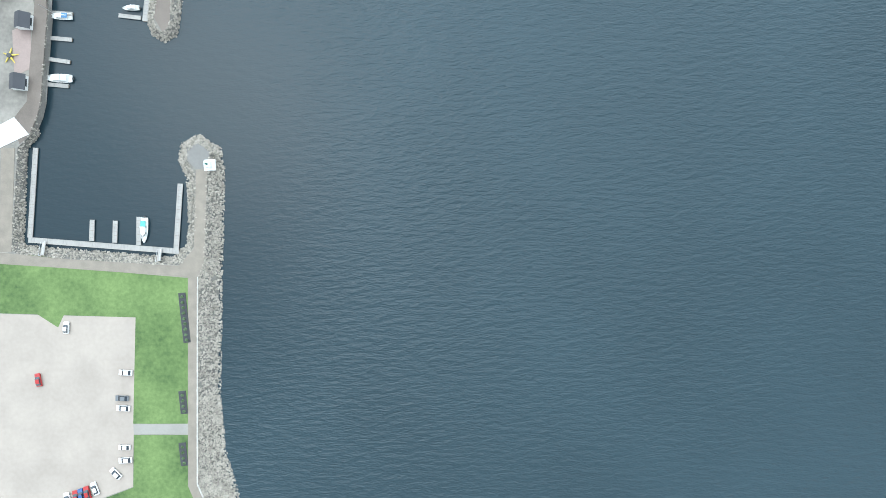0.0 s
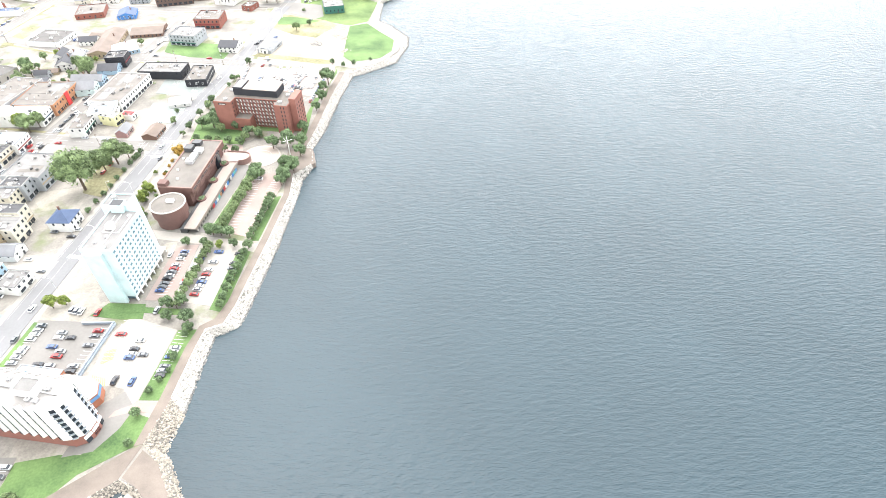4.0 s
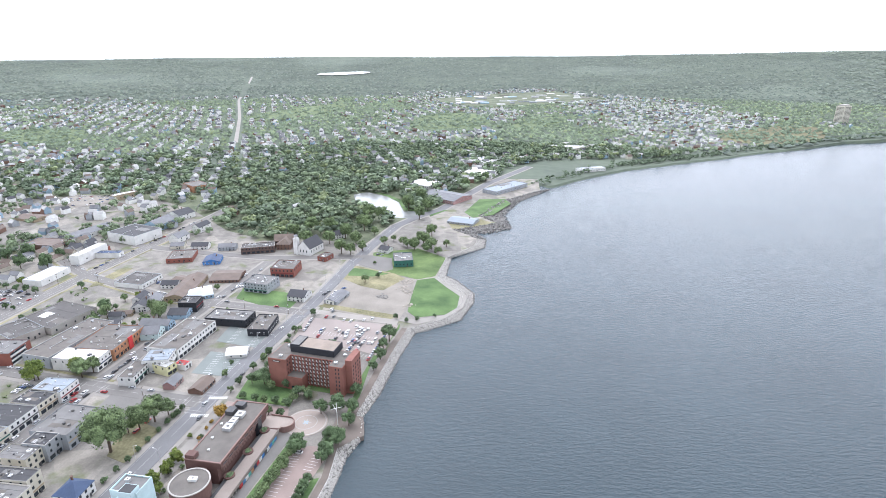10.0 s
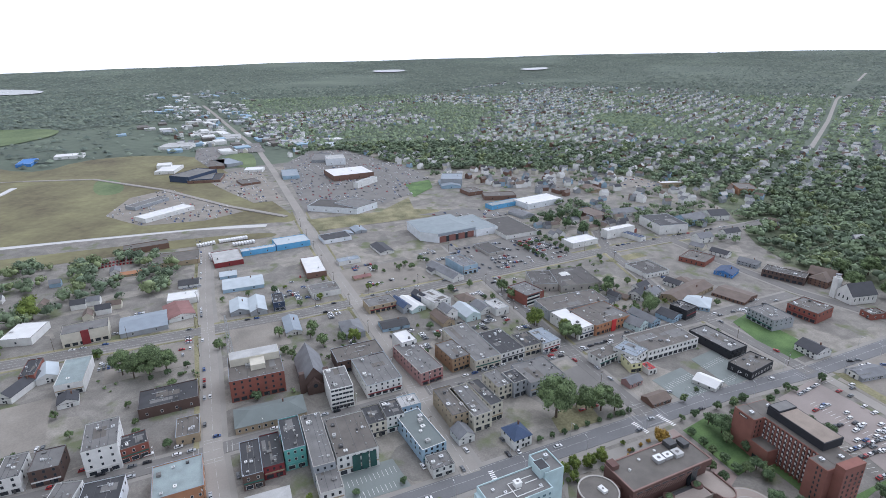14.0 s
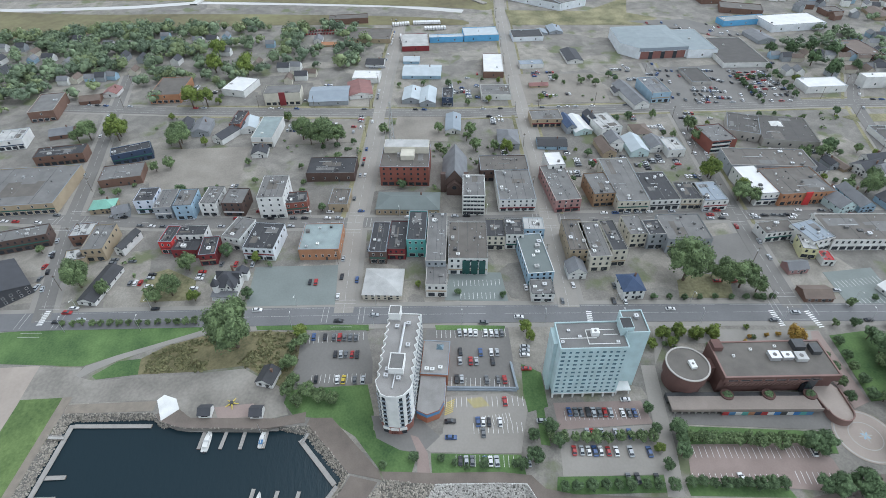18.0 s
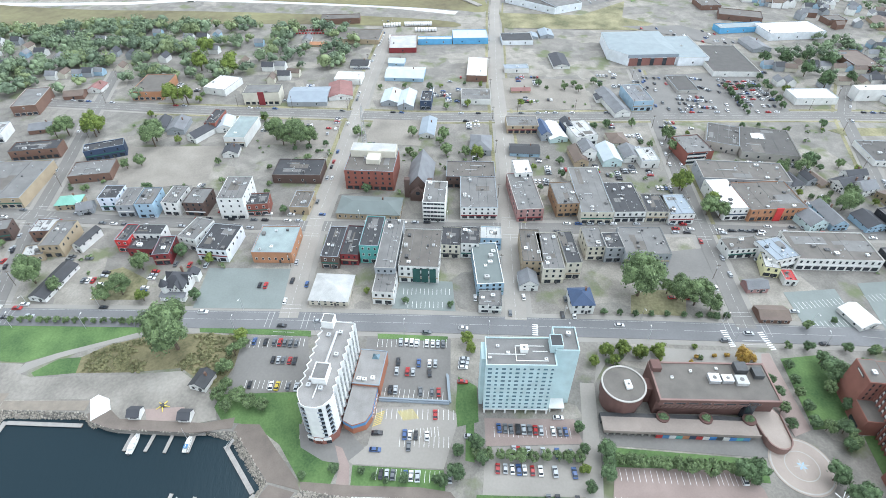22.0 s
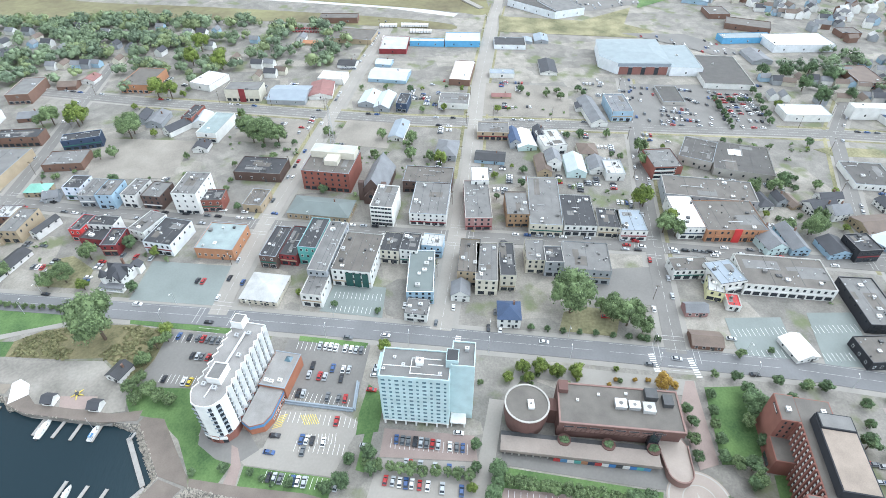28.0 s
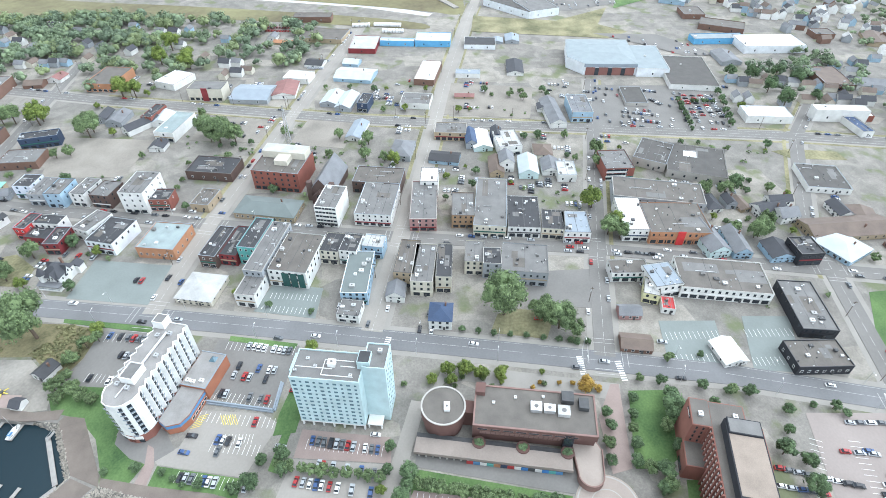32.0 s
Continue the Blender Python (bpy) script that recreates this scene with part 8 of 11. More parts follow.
car(-137.2, 63.6, 177, 5)
car(-136.9, 65.8, 175, 0)
car(-136.6, 68.3, 178, 1)
car(-134.8, 81.0, 173, 1)
car(-154.9, 103.6, 178, 5)
car(-154.5, 106.2, 174, 3)
car(-154.1, 108.6, 178, 3)
car(-153.7, 111.5, 174, 2)
car(-153.4, 113.9, 175, 1)
car(-153.0, 116.3, 174, 3)
car(-152.7, 118.7, 173, 4)
car(-152.3, 121.1, 173, 1)
car(-151.6, 126.0, 176, 0)
car(-151.2, 128.8, 178, 3)
car(-150.9, 131.3, 176, 5)
car(-151.9, 90.9, 82, 1)
car(-157.7, 129.8, 85, 0)
car(-144.1, 108.1, 173, 1)
car(-143.8, 109.9, 177, 4)
car(-143.2, 113.9, 174, 1)
car(-142.4, 119.7, 173, 1)
car(-141.6, 125.5, 175, 5)
car(-140.8, 130.9, 177, 3)
car(-137.2, 100.3, 172, 4)
car(-136.8, 103.3, 172, 1)
car(-136.4, 106.0, 175, 0)
car(-136.0, 108.5, 177, 5)
car(-135.7, 110.8, 175, 0)
car(-135.2, 113.9, 175, 4)
car(-134.8, 117.1, 174, 0)
car(-134.0, 122.8, 176, 1)
car(-132.9, 130.3, 176, 5)
car(-123.3, 117.8, 175, 3)
car(-122.8, 121.3, 177, 2)
car(-121.8, 128.7, 175, 2)
car(-124.8, 195.7, 175, 0)
car(-117.8, 161.1, 177, 0)
car(-220.5, 3.7, 85, 2)
car(-222.2, 21.7, 87, 1)
car(-211.5, 94.6, 83, 0)
car(-210.0, 76.2, 85, 3)
car(-206.9, 173.0, 82, 0)
car(-193.0, 221.3, 86, 3)
car(-187.0, 268.2, 86, 2)
car(-244.0, -135.5, 84, 4)
car(-238.0, -126.6, 83, 1)
car(-237.8, -138.1, 83, 2)
car(-241.0, -90.9, 86, 2)
car(-233.3, -38.2, 86, 0)
car(-246.8, -133.2, 85, 0)
car(-253.1, 4.8, 172, 2)
car(-275.2, 19.8, 174, 3)
car(-249.6, 13.1, 175, 5)
car(-283.3, -162.4, 170, 4)
car(-272.9, -160.6, 175, 3)
car(-266.1, -159.6, 171, 1)
car(-294.7, -163.1, 170, 1)
car(-355.0, 18.8, 171, 0)
car(-219.6, 119.7, 172, 3)
car(-228.7, 233.4, 172, 0)
car(-251.1, -12.3, 174, 2)
car(-250.7, -9.2, 175, 4)
car(-230.4, 128.8, 176, 0)
car(-227.2, 150.5, 173, 3)
car(-272.5, -62.9, 173, 3)
car(-271.3, -55.0, 174, 4)
car(-269.9, -45.5, 173, 1)
car(-312.8, 15.8, 82, 5)
car(-309.6, 37.1, 81, 3)
car(-280.3, 232.6, 86, 4)
car(-279.0, 241.3, 84, 0)
car(-276.4, 258.8, 83, 0)
car(-275.3, 265.8, 83, 2)
car(-273.8, 276.2, 82, 3)
car(-272.7, 283.2, 85, 0)
car(-270.6, 297.1, 84, 2)
car(-429.5, 120.4, 84, 2)
car(-428.2, 128.6, 87, 0)
car(-405.8, 273.2, 82, 2)
car(-404.4, 282.2, 84, 5)
car(-402.3, 295.7, 83, 0)
car(-321.1, -48.2, 86, 4)
car(-320.1, -41.1, 85, 5)
car(-316.6, -18.0, 87, 0)
car(-314.5, -3.7, 85, 0)
car(-216.2, 146.2, 176, 2)
car(-215.3, 152.1, 173, 0)
car(-231.9, 103.2, 175, 0)
car(-223.4, 206.9, 84, 4)
car(-222.0, 216.0, 86, 4)
car(-499.3, 296.2, 174, 3)
car(-498.3, 302.3, 177, 2)
car(-497.6, 306.8, 172, 5)
car(-496.6, 312.9, 174, 3)
car(-489.3, 359.1, 176, 1)
car(-488.5, 364.4, 172, 3)
car(-485.1, 385.2, 172, 0)
car(-484.3, 390.7, 174, 2)
car(-482.6, 401.3, 177, 0)
car(-481.0, 411.4, 177, 3)
car(-486.9, 298.6, 177, 2)
car(-485.3, 308.6, 173, 4)
car(-478.0, 354.6, 174, 5)
car(-477.2, 359.7, 174, 2)
car(-475.5, 370.2, 177, 3)
car(-474.7, 375.1, 172, 0)
car(-472.4, 389.8, 174, 0)
car(-473.4, 294.1, 175, 0)
car(-464.8, 348.4, 175, 2)
car(-463.1, 359.3, 176, 0)
car(-461.6, 368.9, 172, 0)
car(-458.4, 388.9, 177, 3)
car(-457.6, 394.1, 174, 2)
car(-458.6, 309.7, 174, 1)
car(-457.1, 318.9, 172, 0)
car(-456.2, 324.4, 175, 4)
car(-455.6, 328.7, 177, 3)
car(-450.9, 358.5, 175, 2)
car(-450.2, 363.1, 173, 4)
car(-447.8, 378.3, 174, 0)
car(-446.3, 387.9, 172, 5)
car(-448.5, 290.8, 174, 3)
car(-446.3, 304.6, 173, 3)
car(-445.6, 309.3, 178, 2)
car(-443.9, 319.7, 173, 3)
car(-440.2, 343.1, 177, 0)
car(-438.7, 352.9, 176, 2)
car(-437.1, 363.2, 177, 1)
car(-435.6, 372.8, 176, 0)
car(-434.9, 377.4, 178, 3)
car(-434.2, 381.7, 175, 2)
car(-439.1, 277.2, 174, 2)
car(-436.9, 291.5, 172, 3)
car(-435.5, 300.7, 175, 3)
car(-434.6, 306.0, 175, 0)
car(-434.0, 310.1, 175, 5)
car(-429.5, 338.7, 177, 0)
car(-425.8, 362.5, 178, 0)
car(-164.4, 333.3, 82, 1)
car(-164.4, 337.6, 85, 3)
car(-164.4, 342.1, 88, 0)
car(-164.3, 346.6, 85, 3)
car(-164.3, 351.2, 87, 0)
car(-151.0, 323.9, 87, 4)
car(-150.5, 329.5, 87, 1)
car(-150.0, 335.1, 82, 1)
car(-143.7, 293.8, 82, 4)
car(-142.9, 297.1, 88, 3)
car(-142.0, 300.5, 87, 1)
car(-141.1, 303.8, 83, 3)
car(-140.2, 307.2, 85, 2)
car(-139.3, 310.7, 87, 0)
car(-138.4, 314.1, 83, 0)
car(-137.5, 317.6, 88, 2)
car(-136.6, 321.1, 82, 2)
car(-136.4, 291.1, 84, 0)
car(-135.6, 294.8, 84, 1)
car(-134.9, 298.6, 87, 5)
car(-134.1, 302.4, 82, 3)
car(-133.3, 306.3, 83, 4)
car(-123.2, 303.7, 82, 0)
car(-122.6, 306.9, 86, 5)
car(-122.0, 310.2, 87, 0)
car(-121.4, 313.6, 88, 2)
car(-120.7, 316.9, 87, 2)
car(-120.1, 320.3, 87, 0)
car(-119.4, 323.7, 86, 2)
car(-118.8, 327.2, 82, 1)
car(-118.1, 330.7, 87, 1)
car(-117.4, 334.2, 86, 0)
car(-117.8, 301.8, 86, 2)
car(-117.1, 305.3, 85, 4)
car(-116.4, 308.8, 82, 0)
car(-115.7, 312.4, 83, 2)
car(-115.0, 316.0, 88, 0)
car(-114.3, 319.6, 83, 2)
car(-105.8, 293.8, 83, 4)
car(-105.3, 296.6, 88, 1)
car(-104.8, 299.5, 86, 1)
car(-104.3, 302.3, 88, 1)
car(-103.8, 305.3, 83, 0)
car(-103.3, 308.2, 85, 5)
car(-102.8, 311.2, 86, 3)
car(-102.2, 314.2, 87, 5)
car(-101.7, 317.2, 84, 3)
car(-101.2, 320.2, 87, 0)
car(-100.6, 323.3, 84, 3)
car(-100.1, 326.4, 83, 5)
car(-99.6, 329.6, 83, 0)
car(-99.0, 332.7, 85, 0)
car(-137.1, 333.2, 86, 0)
car(-133.2, 330.8, 87, 2)
car(-129.4, 328.5, 83, 1)
car(-131.8, 350.7, 82, 0)
car(-137.9, 352.5, 87, 0)
car(-122.8, 333.5, 87, 0)
car(-130.1, 333.0, 87, 0)
car(-121.5, 338.5, 82, 0)
car(-125.4, 315.3, 85, 0)
car(-123.0, 319.5, 86, 5)
car(-119.4, 337.5, 82, 1)
car(-120.7, 336.7, 86, 3)
car(-115.1, 356.4, 82, 0)
car(-129.6, 323.5, 83, 0)
car(-107.6, 316.4, 83, 0)
car(-140.4, 336.9, 84, 0)
car(-121.5, 353.4, 86, 0)
car(-121.0, 318.1, 87, 4)
car(-151.3, 333.6, 86, 5)
car(-120.8, 336.0, 86, 0)
car(-131.0, 330.5, 87, 0)
car(-124.9, 341.7, 85, 0)
car(-114.0, 318.1, 87, 0)
car(-150.8, 367.4, 86, 3)
car(-106.2, 322.4, 84, 0)
car(-114.8, 337.4, 86, 0)
car(-147.5, 357.6, 86, 3)
car(-153.6, 356.8, 83, 4)
car(-118.3, 316.8, 82, 3)
car(-106.5, 332.4, 84, 1)
car(-121.5, 327.8, 84, 0)
car(-152.9, 371.1, 82, 0)
car(-110.5, 316.6, 84, 0)
car(-165.2, 407.1, 63, 3)
car(-158.7, 406.9, 58, 0)
car(-154.5, 407.2, 62, 1)
car(-153.2, 415.2, 57, 5)
car(-160.0, 401.5, 61, 0)
car(-167.2, 401.0, 58, 2)
car(-138.2, 506.3, 61, 3)
car(-133.7, 505.9, 59, 0)
car(-126.9, 455.9, 60, 1)
car(-162.7, -142.3, 85, 0)
car(-142.0, -160.0, 175, 0)
car(-143.8, -169.4, 175, 3)
car(-143.6, -173.1, 175, 0)
car(-144.0, -187.6, 177, 0)
car(-143.9, -192.4, 180, 0)
car(-147.7, -197.1, 133, 0)
car(-155.7, -202.3, 109, 0)
car(-158.5, -203.7, 102, 4)
car(-160.7, -204.4, 102, 5)
car(-162.8, -205.1, 99, 4)
car(-166.0, -205.6, 101, 0)
car(-174.2, -161.1, 98, 4)
car(-196.4, 234.9, 81, 1)
car(-286.8, 300.3, 82, 2)
car(-274.9, 271.7, 82, 3)
car(-273.9, 279.7, 83, 2)
car(-271.5, 296.9, 86, 1)
car(-269.1, 318.8, 86, 4)
car(-266.7, 327.6, 81, 2)
car(-248.1, 267.7, 83, 1)
car(-243.7, 269.6, 82, 5)
car(-208.5, 265.8, 83, 1)
car(-183.4, 335.0, 81, 0)
car(-259.8, 388.1, 87, 0)

# ---- the town's blocks ----
building("tan brick commercial block", -360.6, -205.6, 58.7, 46.2, 89.0, 8, "tan", "tar_grey", "flat", 2)
building("dark brick corner shop", -305.2, -183.8, 33.5, 10.8, 100.9, 9, "brick_dark", "tar_grey", "flat", 2)
building("dark shingled hall", -266.4, -179.0, 26.5, 29.9, 128.5, 10, "shingle_dark", "shingle_dark", "gable", 2)
building("brick shop", -306.4, -147.0, 13.0, 11.9, 90.7, 8, "brick_brown", "tar_light", "flat", 2)
building("tan painted shop", -296.7, -134.6, 12.1, 23.3, 88.5, 9, "tan", "tar_grey", "flat", 2)
building("low tan annex", -286.7, -145.3, 11.4, 10.3, 101.0, 5, "tan", "tar_light", "flat", 1)
building("narrow white shop", -296.5, -120.1, 5.4, 17.3, 71.0, 7, "white", "tar_black", "gable", 2)
building("long low shed", -262.1, -124.3, 9.8, 27.4, 77.0, 5, "white", "tar_black", "gable", 1)
building("bright red shop", -293.9, -94.3, 7.8, 15.1, 81.6, 9, "red", "tar_black", "flat", 2)
building("white-trimmed shop", -295.7, -82.1, 16.7, 9.0, 85.1, 9, "white", "tar_black", "flat", 2)
building("low dark red shop", -286.8, -83.5, 15.1, 11.1, 81.6, 6, "red_dark", "tar_black", "flat", 1)
building("dark red brick shop", -281.2, -69.8, 9.1, 16.2, 90.6, 8, "red_dark", "tar_black", "flat", 2)
building("white rendered shop", -294.7, -55.3, 11.8, 19.1, 69.0, 9, "white", "tar_grey", "flat", 2)
building("white metal-clad store", -285.3, -39.5, 17.8, 23.3, 78.4, 9, "metal_white", "tar_black", "flat", 2)
building("green-roofed corner house", -337.7, -147.6, 14.9, 10.5, 93.1, 7, "tan", "copper", "hip", 2)
building("grey clapboard house", -330.4, -134.7, 9.3, 9.2, 103.8, 7, "grey_clap", "shingle_grey", "gable", 2)
building("white and blue framed shop", -336.4, -118.8, 12.3, 14.4, 87.1, 10, "blue_frame", "tar_black", "flat", 3)
building("grey shop", -331.4, -105.8, 10.8, 19.9, 87.7, 9, "grey_clap", "tar_grey", "flat", 2)
building("pale blue shop", -328.0, -92.6, 11.4, 18.0, 87.4, 11, "blue_pale", "tar_grey", "flat", 3)
building("white shop", -329.9, -77.1, 10.5, 18.6, 81.5, 10, "white", "tar_grey", "flat", 3)
building("dark brick shop", -327.2, -62.1, 13.3, 16.7, 81.5, 10, "brick_dark", "tar_grey", "flat", 3)
building("tall white office", -325.6, -37.5, 16.0, 24.6, 85.7, 16, "white", "tar_grey", "flat", 4)
building("red corner shop", -321.9, -24.4, 14.1, 12.2, 91.3, 9, "brick_red", "tar_black", "flat", 2)
building("low tan bank", -323.6, 2.9, 12.1, 17.7, 81.5, 6, "tan", "tar_brown", "flat", 1)
building("low black-roofed hall", -360.9, -3.2, 32.8, 20.6, 83.8, 7, "brick_dark", "tar_black", "flat", 1)
building("white house", -394.8, -57.1, 11.2, 11.3, 89.5, 6, "white", "shingle_dark", "gable", 2)
building("dark timber block", -400.0, -147.9, 26.5, 10.9, 107.5, 9, "navy", "tar_black", "flat", 2)
building("grey-roofed workshop", -373.9, -146.8, 27.1, 19.0, 96.1, 6, "brick_brown", "tar_grey", "flat", 1)
building("brick hall", -405.3, -198.2, 32.9, 13.7, 94.8, 8, "brick_brown", "tar_black", "flat", 2)
building("white hall", -434.9, -244.3, 18.6, 18.8, 96.8, 8, "white", "tar_light", "flat", 2)
building("brown house", -445.3, -214.3, 16.6, 13.9, 99.8, 6, "brick_brown", "shingle_grey", "gable", 1)
building("brick hall", -488.5, -240.8, 19.2, 35.3, 96.0, 9, "brick_brown", "tar_grey", "flat", 2)
building("red-roofed house", -518.0, -200.3, 12.3, 14.5, 86.4, 6, "white", "roof_red", "gable", 1)
building("brown house", -505.3, -214.2, 16.2, 13.1, 96.7, 6, "brick_brown", "shingle_brown", "gable", 1)
building("orange brick school", -510.6, -147.6, 25.7, 37.1, 86.0, 8, "brick_orange", "tar_brown", "flat", 2)
building("white-roofed store", -511.0, -88.6, 21.7, 27.6, 68.9, 6, "white", "roof_white", "flat", 1)
building("cream apartment block", -483.2, -48.0, 30.2, 17.0, 87.3, 11, "cream", "tar_grey", "flat", 3)
building("grey workshop", -483.7, -9.5, 32.9, 29.9, 86.8, 7, "grey_clap", "metal_grey", "gable", 1)
building("red-roofed shop", -492.9, 16.5, 20.3, 29.2, 93.9, 6, "white", "roof_red", "gable", 1)
building("low white store", -518.9, 22.9, 24.6, 17.9, 81.0, 5, "white", "roof_white", "flat", 1)
building("green-roofed white block", -421.5, -53.9, 16.0, 34.3, 81.3, 8, "white", "tar_green", "flat", 2)
building("white gabled house", -426.3, -83.7, 10.1, 28.0, 56.0, 8, "white", "shingle_dark", "gable", 2)
building("white house", -437.1, -70.2, 12.7, 19.0, 93.7, 7, "white", "metal_pale", "gable", 2)
building("red brick house", -440.9, -78.5, 8.8, 22.9, 81.2, 8, "brick_red", "tar_black", "flat", 2)
building("grey house", -437.9, -106.8, 13.4, 20.9, 88.9, 7, "grey_clap", "shingle_grey", "gable", 2)
building("dark house", -441.7, -119.9, 9.1, 17.6, 92.7, 7, "grey_clap", "shingle_dark", "gable", 2)
building("long post office", -314.8, 46.3, 39.7, 18.7, 81.5, 8, "tan", "metal_green", "hip", 1)
building("white banded office", -311.4, 87.6, 13.8, 23.6, 81.4, 15, "white", "tar_grey", "flat", 5)
building("white and blue shop", -317.9, 115.7, 23.1, 34.9, 84.5, 9, "white", "tar_grey", "flat", 3)
building("brown brick hall", -345.0, 113.9, 32.5, 19.2, 83.9, 9, "brick_dark", "tar_brown", "flat", 2)
building("white-roofed block", -340.8, 148.2, 11.7, 16.9, 88.4, 12, "white", "roof_white", "flat", 3)
building("pink brick block", -316.2, 145.3, 16.4, 41.0, 90.0, 9.5, "brick_pink", "tar_grey", "flat", 3)
building("small garage", -419.6, 89.4, 11.8, 27.8, 81.2, 5, "white", "metal_grey", "gable", 1)
building("grey house", -388.0, 126.8, 15.7, 22.8, 81.3, 8, "grey_clap", "shingle_grey", "hip", 2)
building("tan shop", -414.7, 162.6, 24.2, 16.6, 85.7, 7, "tan", "tar_grey", "flat", 2)
building("long low shed", -378.9, 158.1, 21.6, 13.7, 81.3, 5, "blue_pale", "tar_black", "gable", 1)
building("pale teal shop", -403.2, 185.5, 14.1, 25.8, 96.2, 6, "teal_pale", "roof_white", "gable", 2)
building("white-roofed garage", -527.7, 142.2, 18.7, 44.4, 81.0, 6, "brick_brown", "roof_white", "flat", 1)
building("white showroom", -470.1, 133.4, 25.2, 20.8, 83.6, 5, "white", "tar_grey", "flat", 1)
building("pale blue warehouse", -524.7, 74.6, 35.3, 25.3, 81.0, 6, "blue_pale", "metal_pale", "gable", 1)
building("pale gabled shop", -468.6, 74.6, 13.2, 29.3, 81.1, 7, "grey_clap", "metal_pale", "gable", 1)
building("pale shop wing", -475.2, 61.1, 14.8, 25.1, 81.1, 6, "grey_clap", "metal_pale", "gable", 1)
building("dark narrow house", -463.1, 90.7, 9.0, 19.0, 81.1, 8, "navy", "tar_black", "flat", 2)
building("low flat-roofed store", -627.1, 28.3, 46.3, 31.3, 80.8, 5, "tan", "tar_brown", "flat", 1)
building("white shed", -553.8, 31.7, 17.3, 15.7, 80.9, 5, "white", "tar_black", "gable", 1)
building("pale shed", -555.4, 67.0, 15.3, 13.1, 80.9, 5, "blue_pale", "metal_pale", "gable", 1)
building("arena annex", -554.2, 352.1, 29.7, 58.6, 86.7, 8, "metal_white", "arena_roof", "flat", 1)
building("long gabled hall", -447.9, 246.2, 13.3, 43.7, 95.1, 8, "white", "shingle_grey", "gable", 2)
building("white-roofed store", -444.2, 418.8, 35.9, 19.2, 86.7, 6, "white", "roof_white", "flat", 1)
building("banded office", -363.8, 277.2, 19.9, 24.2, 93.4, 10, "brick_red", "tar_grey", "flat", 3)
building("low office", -370.1, 336.5, 39.3, 39.2, 73.8, 6, "concrete", "tar_dark", "flat", 1)
building("low office wing", -380.7, 309.3, 22.8, 30.6, 63.1, 7, "concrete", "tar_dark", "flat", 1)
building("pale green house", -365.1, 216.8, 13.4, 23.1, 88.2, 8, "teal_pale", "metal_pale", "gable", 2)
building("white house", -366.1, 232.5, 12.1, 16.6, 89.2, 7, "white", "shingle_grey", "gable", 2)
building("white shop", -358.8, 242.5, 12.7, 17.8, 88.6, 6, "white", "tar_light", "flat", 1)
building("brown house", -366.0, 194.5, 10.2, 21.2, 90.4, 7, "tan", "shingle_brown", "gable", 2)
building("cream house", -387.1, 230.1, 13.4, 16.0, 88.9, 7, "cream", "shingle_brown", "hip", 2)
building("white shop", -396.4, 204.4, 17.4, 24.3, 99.3, 8, "white", "tar_light", "flat", 2)
building("long flat-roofed shop", -327.9, 296.3, 56.6, 22.9, 79.9, 9, "grey_clap", "tar_brown", "flat", 2)
building("orange shop", -298.9, 298.2, 36.3, 30.1, 88.5, 9, "brick_orange", "tar_brown", "flat", 2)
building("white-roofed shop wing", -302.8, 273.1, 15.5, 32.8, 88.5, 9, "white", "roof_white", "flat", 2)
building("shop block in scaffolding", -310.7, 169.8, 14.0, 24.3, 89.2, 10, "scaffold", "tar_grey", "flat", 3)
building("long grey-roofed store", -315.2, 187.6, 19.7, 51.1, 85.0, 9, "cream", "tar_grey", "flat", 2)
building("white-signed shop", -305.9, 207.1, 19.7, 32.5, 86.8, 8, "white", "tar_black", "flat", 2)
building("cream shop", -298.0, 224.4, 14.0, 19.5, 84.0, 8, "cream", "tar_black", "flat", 2)
building("corner shop", -295.5, 237.6, 15.6, 21.1, 88.3, 8, "white", "metal_grey", "flat", 2)
building("corner shop", -260.5, 138.0, 11.3, 27.5, 84.0, 11, "tan", "tar_brown", "flat", 3)
building("dish-topped shop", -255.3, 147.4, 11.9, 31.0, 86.1, 11, "cream", "tar_grey", "flat", 3)
building("narrow cream shop", -256.3, 158.5, 8.6, 27.2, 88.0, 12, "cream", "tar_black", "flat", 3)
building("cream shop", -266.0, 175.5, 11.0, 18.3, 87.0, 10, "cream", "tar_grey", "flat", 3)
building("dark shop", -260.9, 184.9, 10.0, 13.5, 87.5, 11, "grey_clap", "tar_black", "flat", 3)
building("grey store", -260.5, 203.0, 25.3, 23.7, 83.9, 10, "grey_clap", "tar_grey", "flat", 2)
building("small white house", -240.1, 132.7, 9.9, 10.2, 86.8, 8, "white", "shingle_grey", "gable", 2)
building("white shop", -256.9, 260.2, 20.8, 10.9, 91.9, 7, "white", "tar_brown", "flat", 2)
building("pale blue house", -248.4, 275.8, 15.7, 17.6, 100.7, 9, "white", "metal_grey", "flat", 2)
building("long white store", -249.2, 308.2, 46.4, 24.8, 83.0, 8, "white", "tar_brown", "flat", 2)
building("small pink house", -227.2, 253.8, 11.3, 7.4, 88.7, 6, "brick_pink", "shingle_grey", "gable", 1)
building("brown-roofed house", -206.9, 252.0, 14.8, 9.8, 83.3, 5, "brick_brown", "shingle_brown", "gable", 1)
building("orange-brick store", -281.5, -6.6, 22.8, 24.0, 84.0, 8, "brick_orange", "tar_green", "flat", 1)
building("dark shop", -275.3, 27.0, 9.8, 26.8, 81.6, 9, "brick_dark", "tar_black", "flat", 2)
building("dark red shop", -277.1, 37.6, 10.2, 26.1, 81.6, 8, "red_dark", "tar_black", "flat", 2)
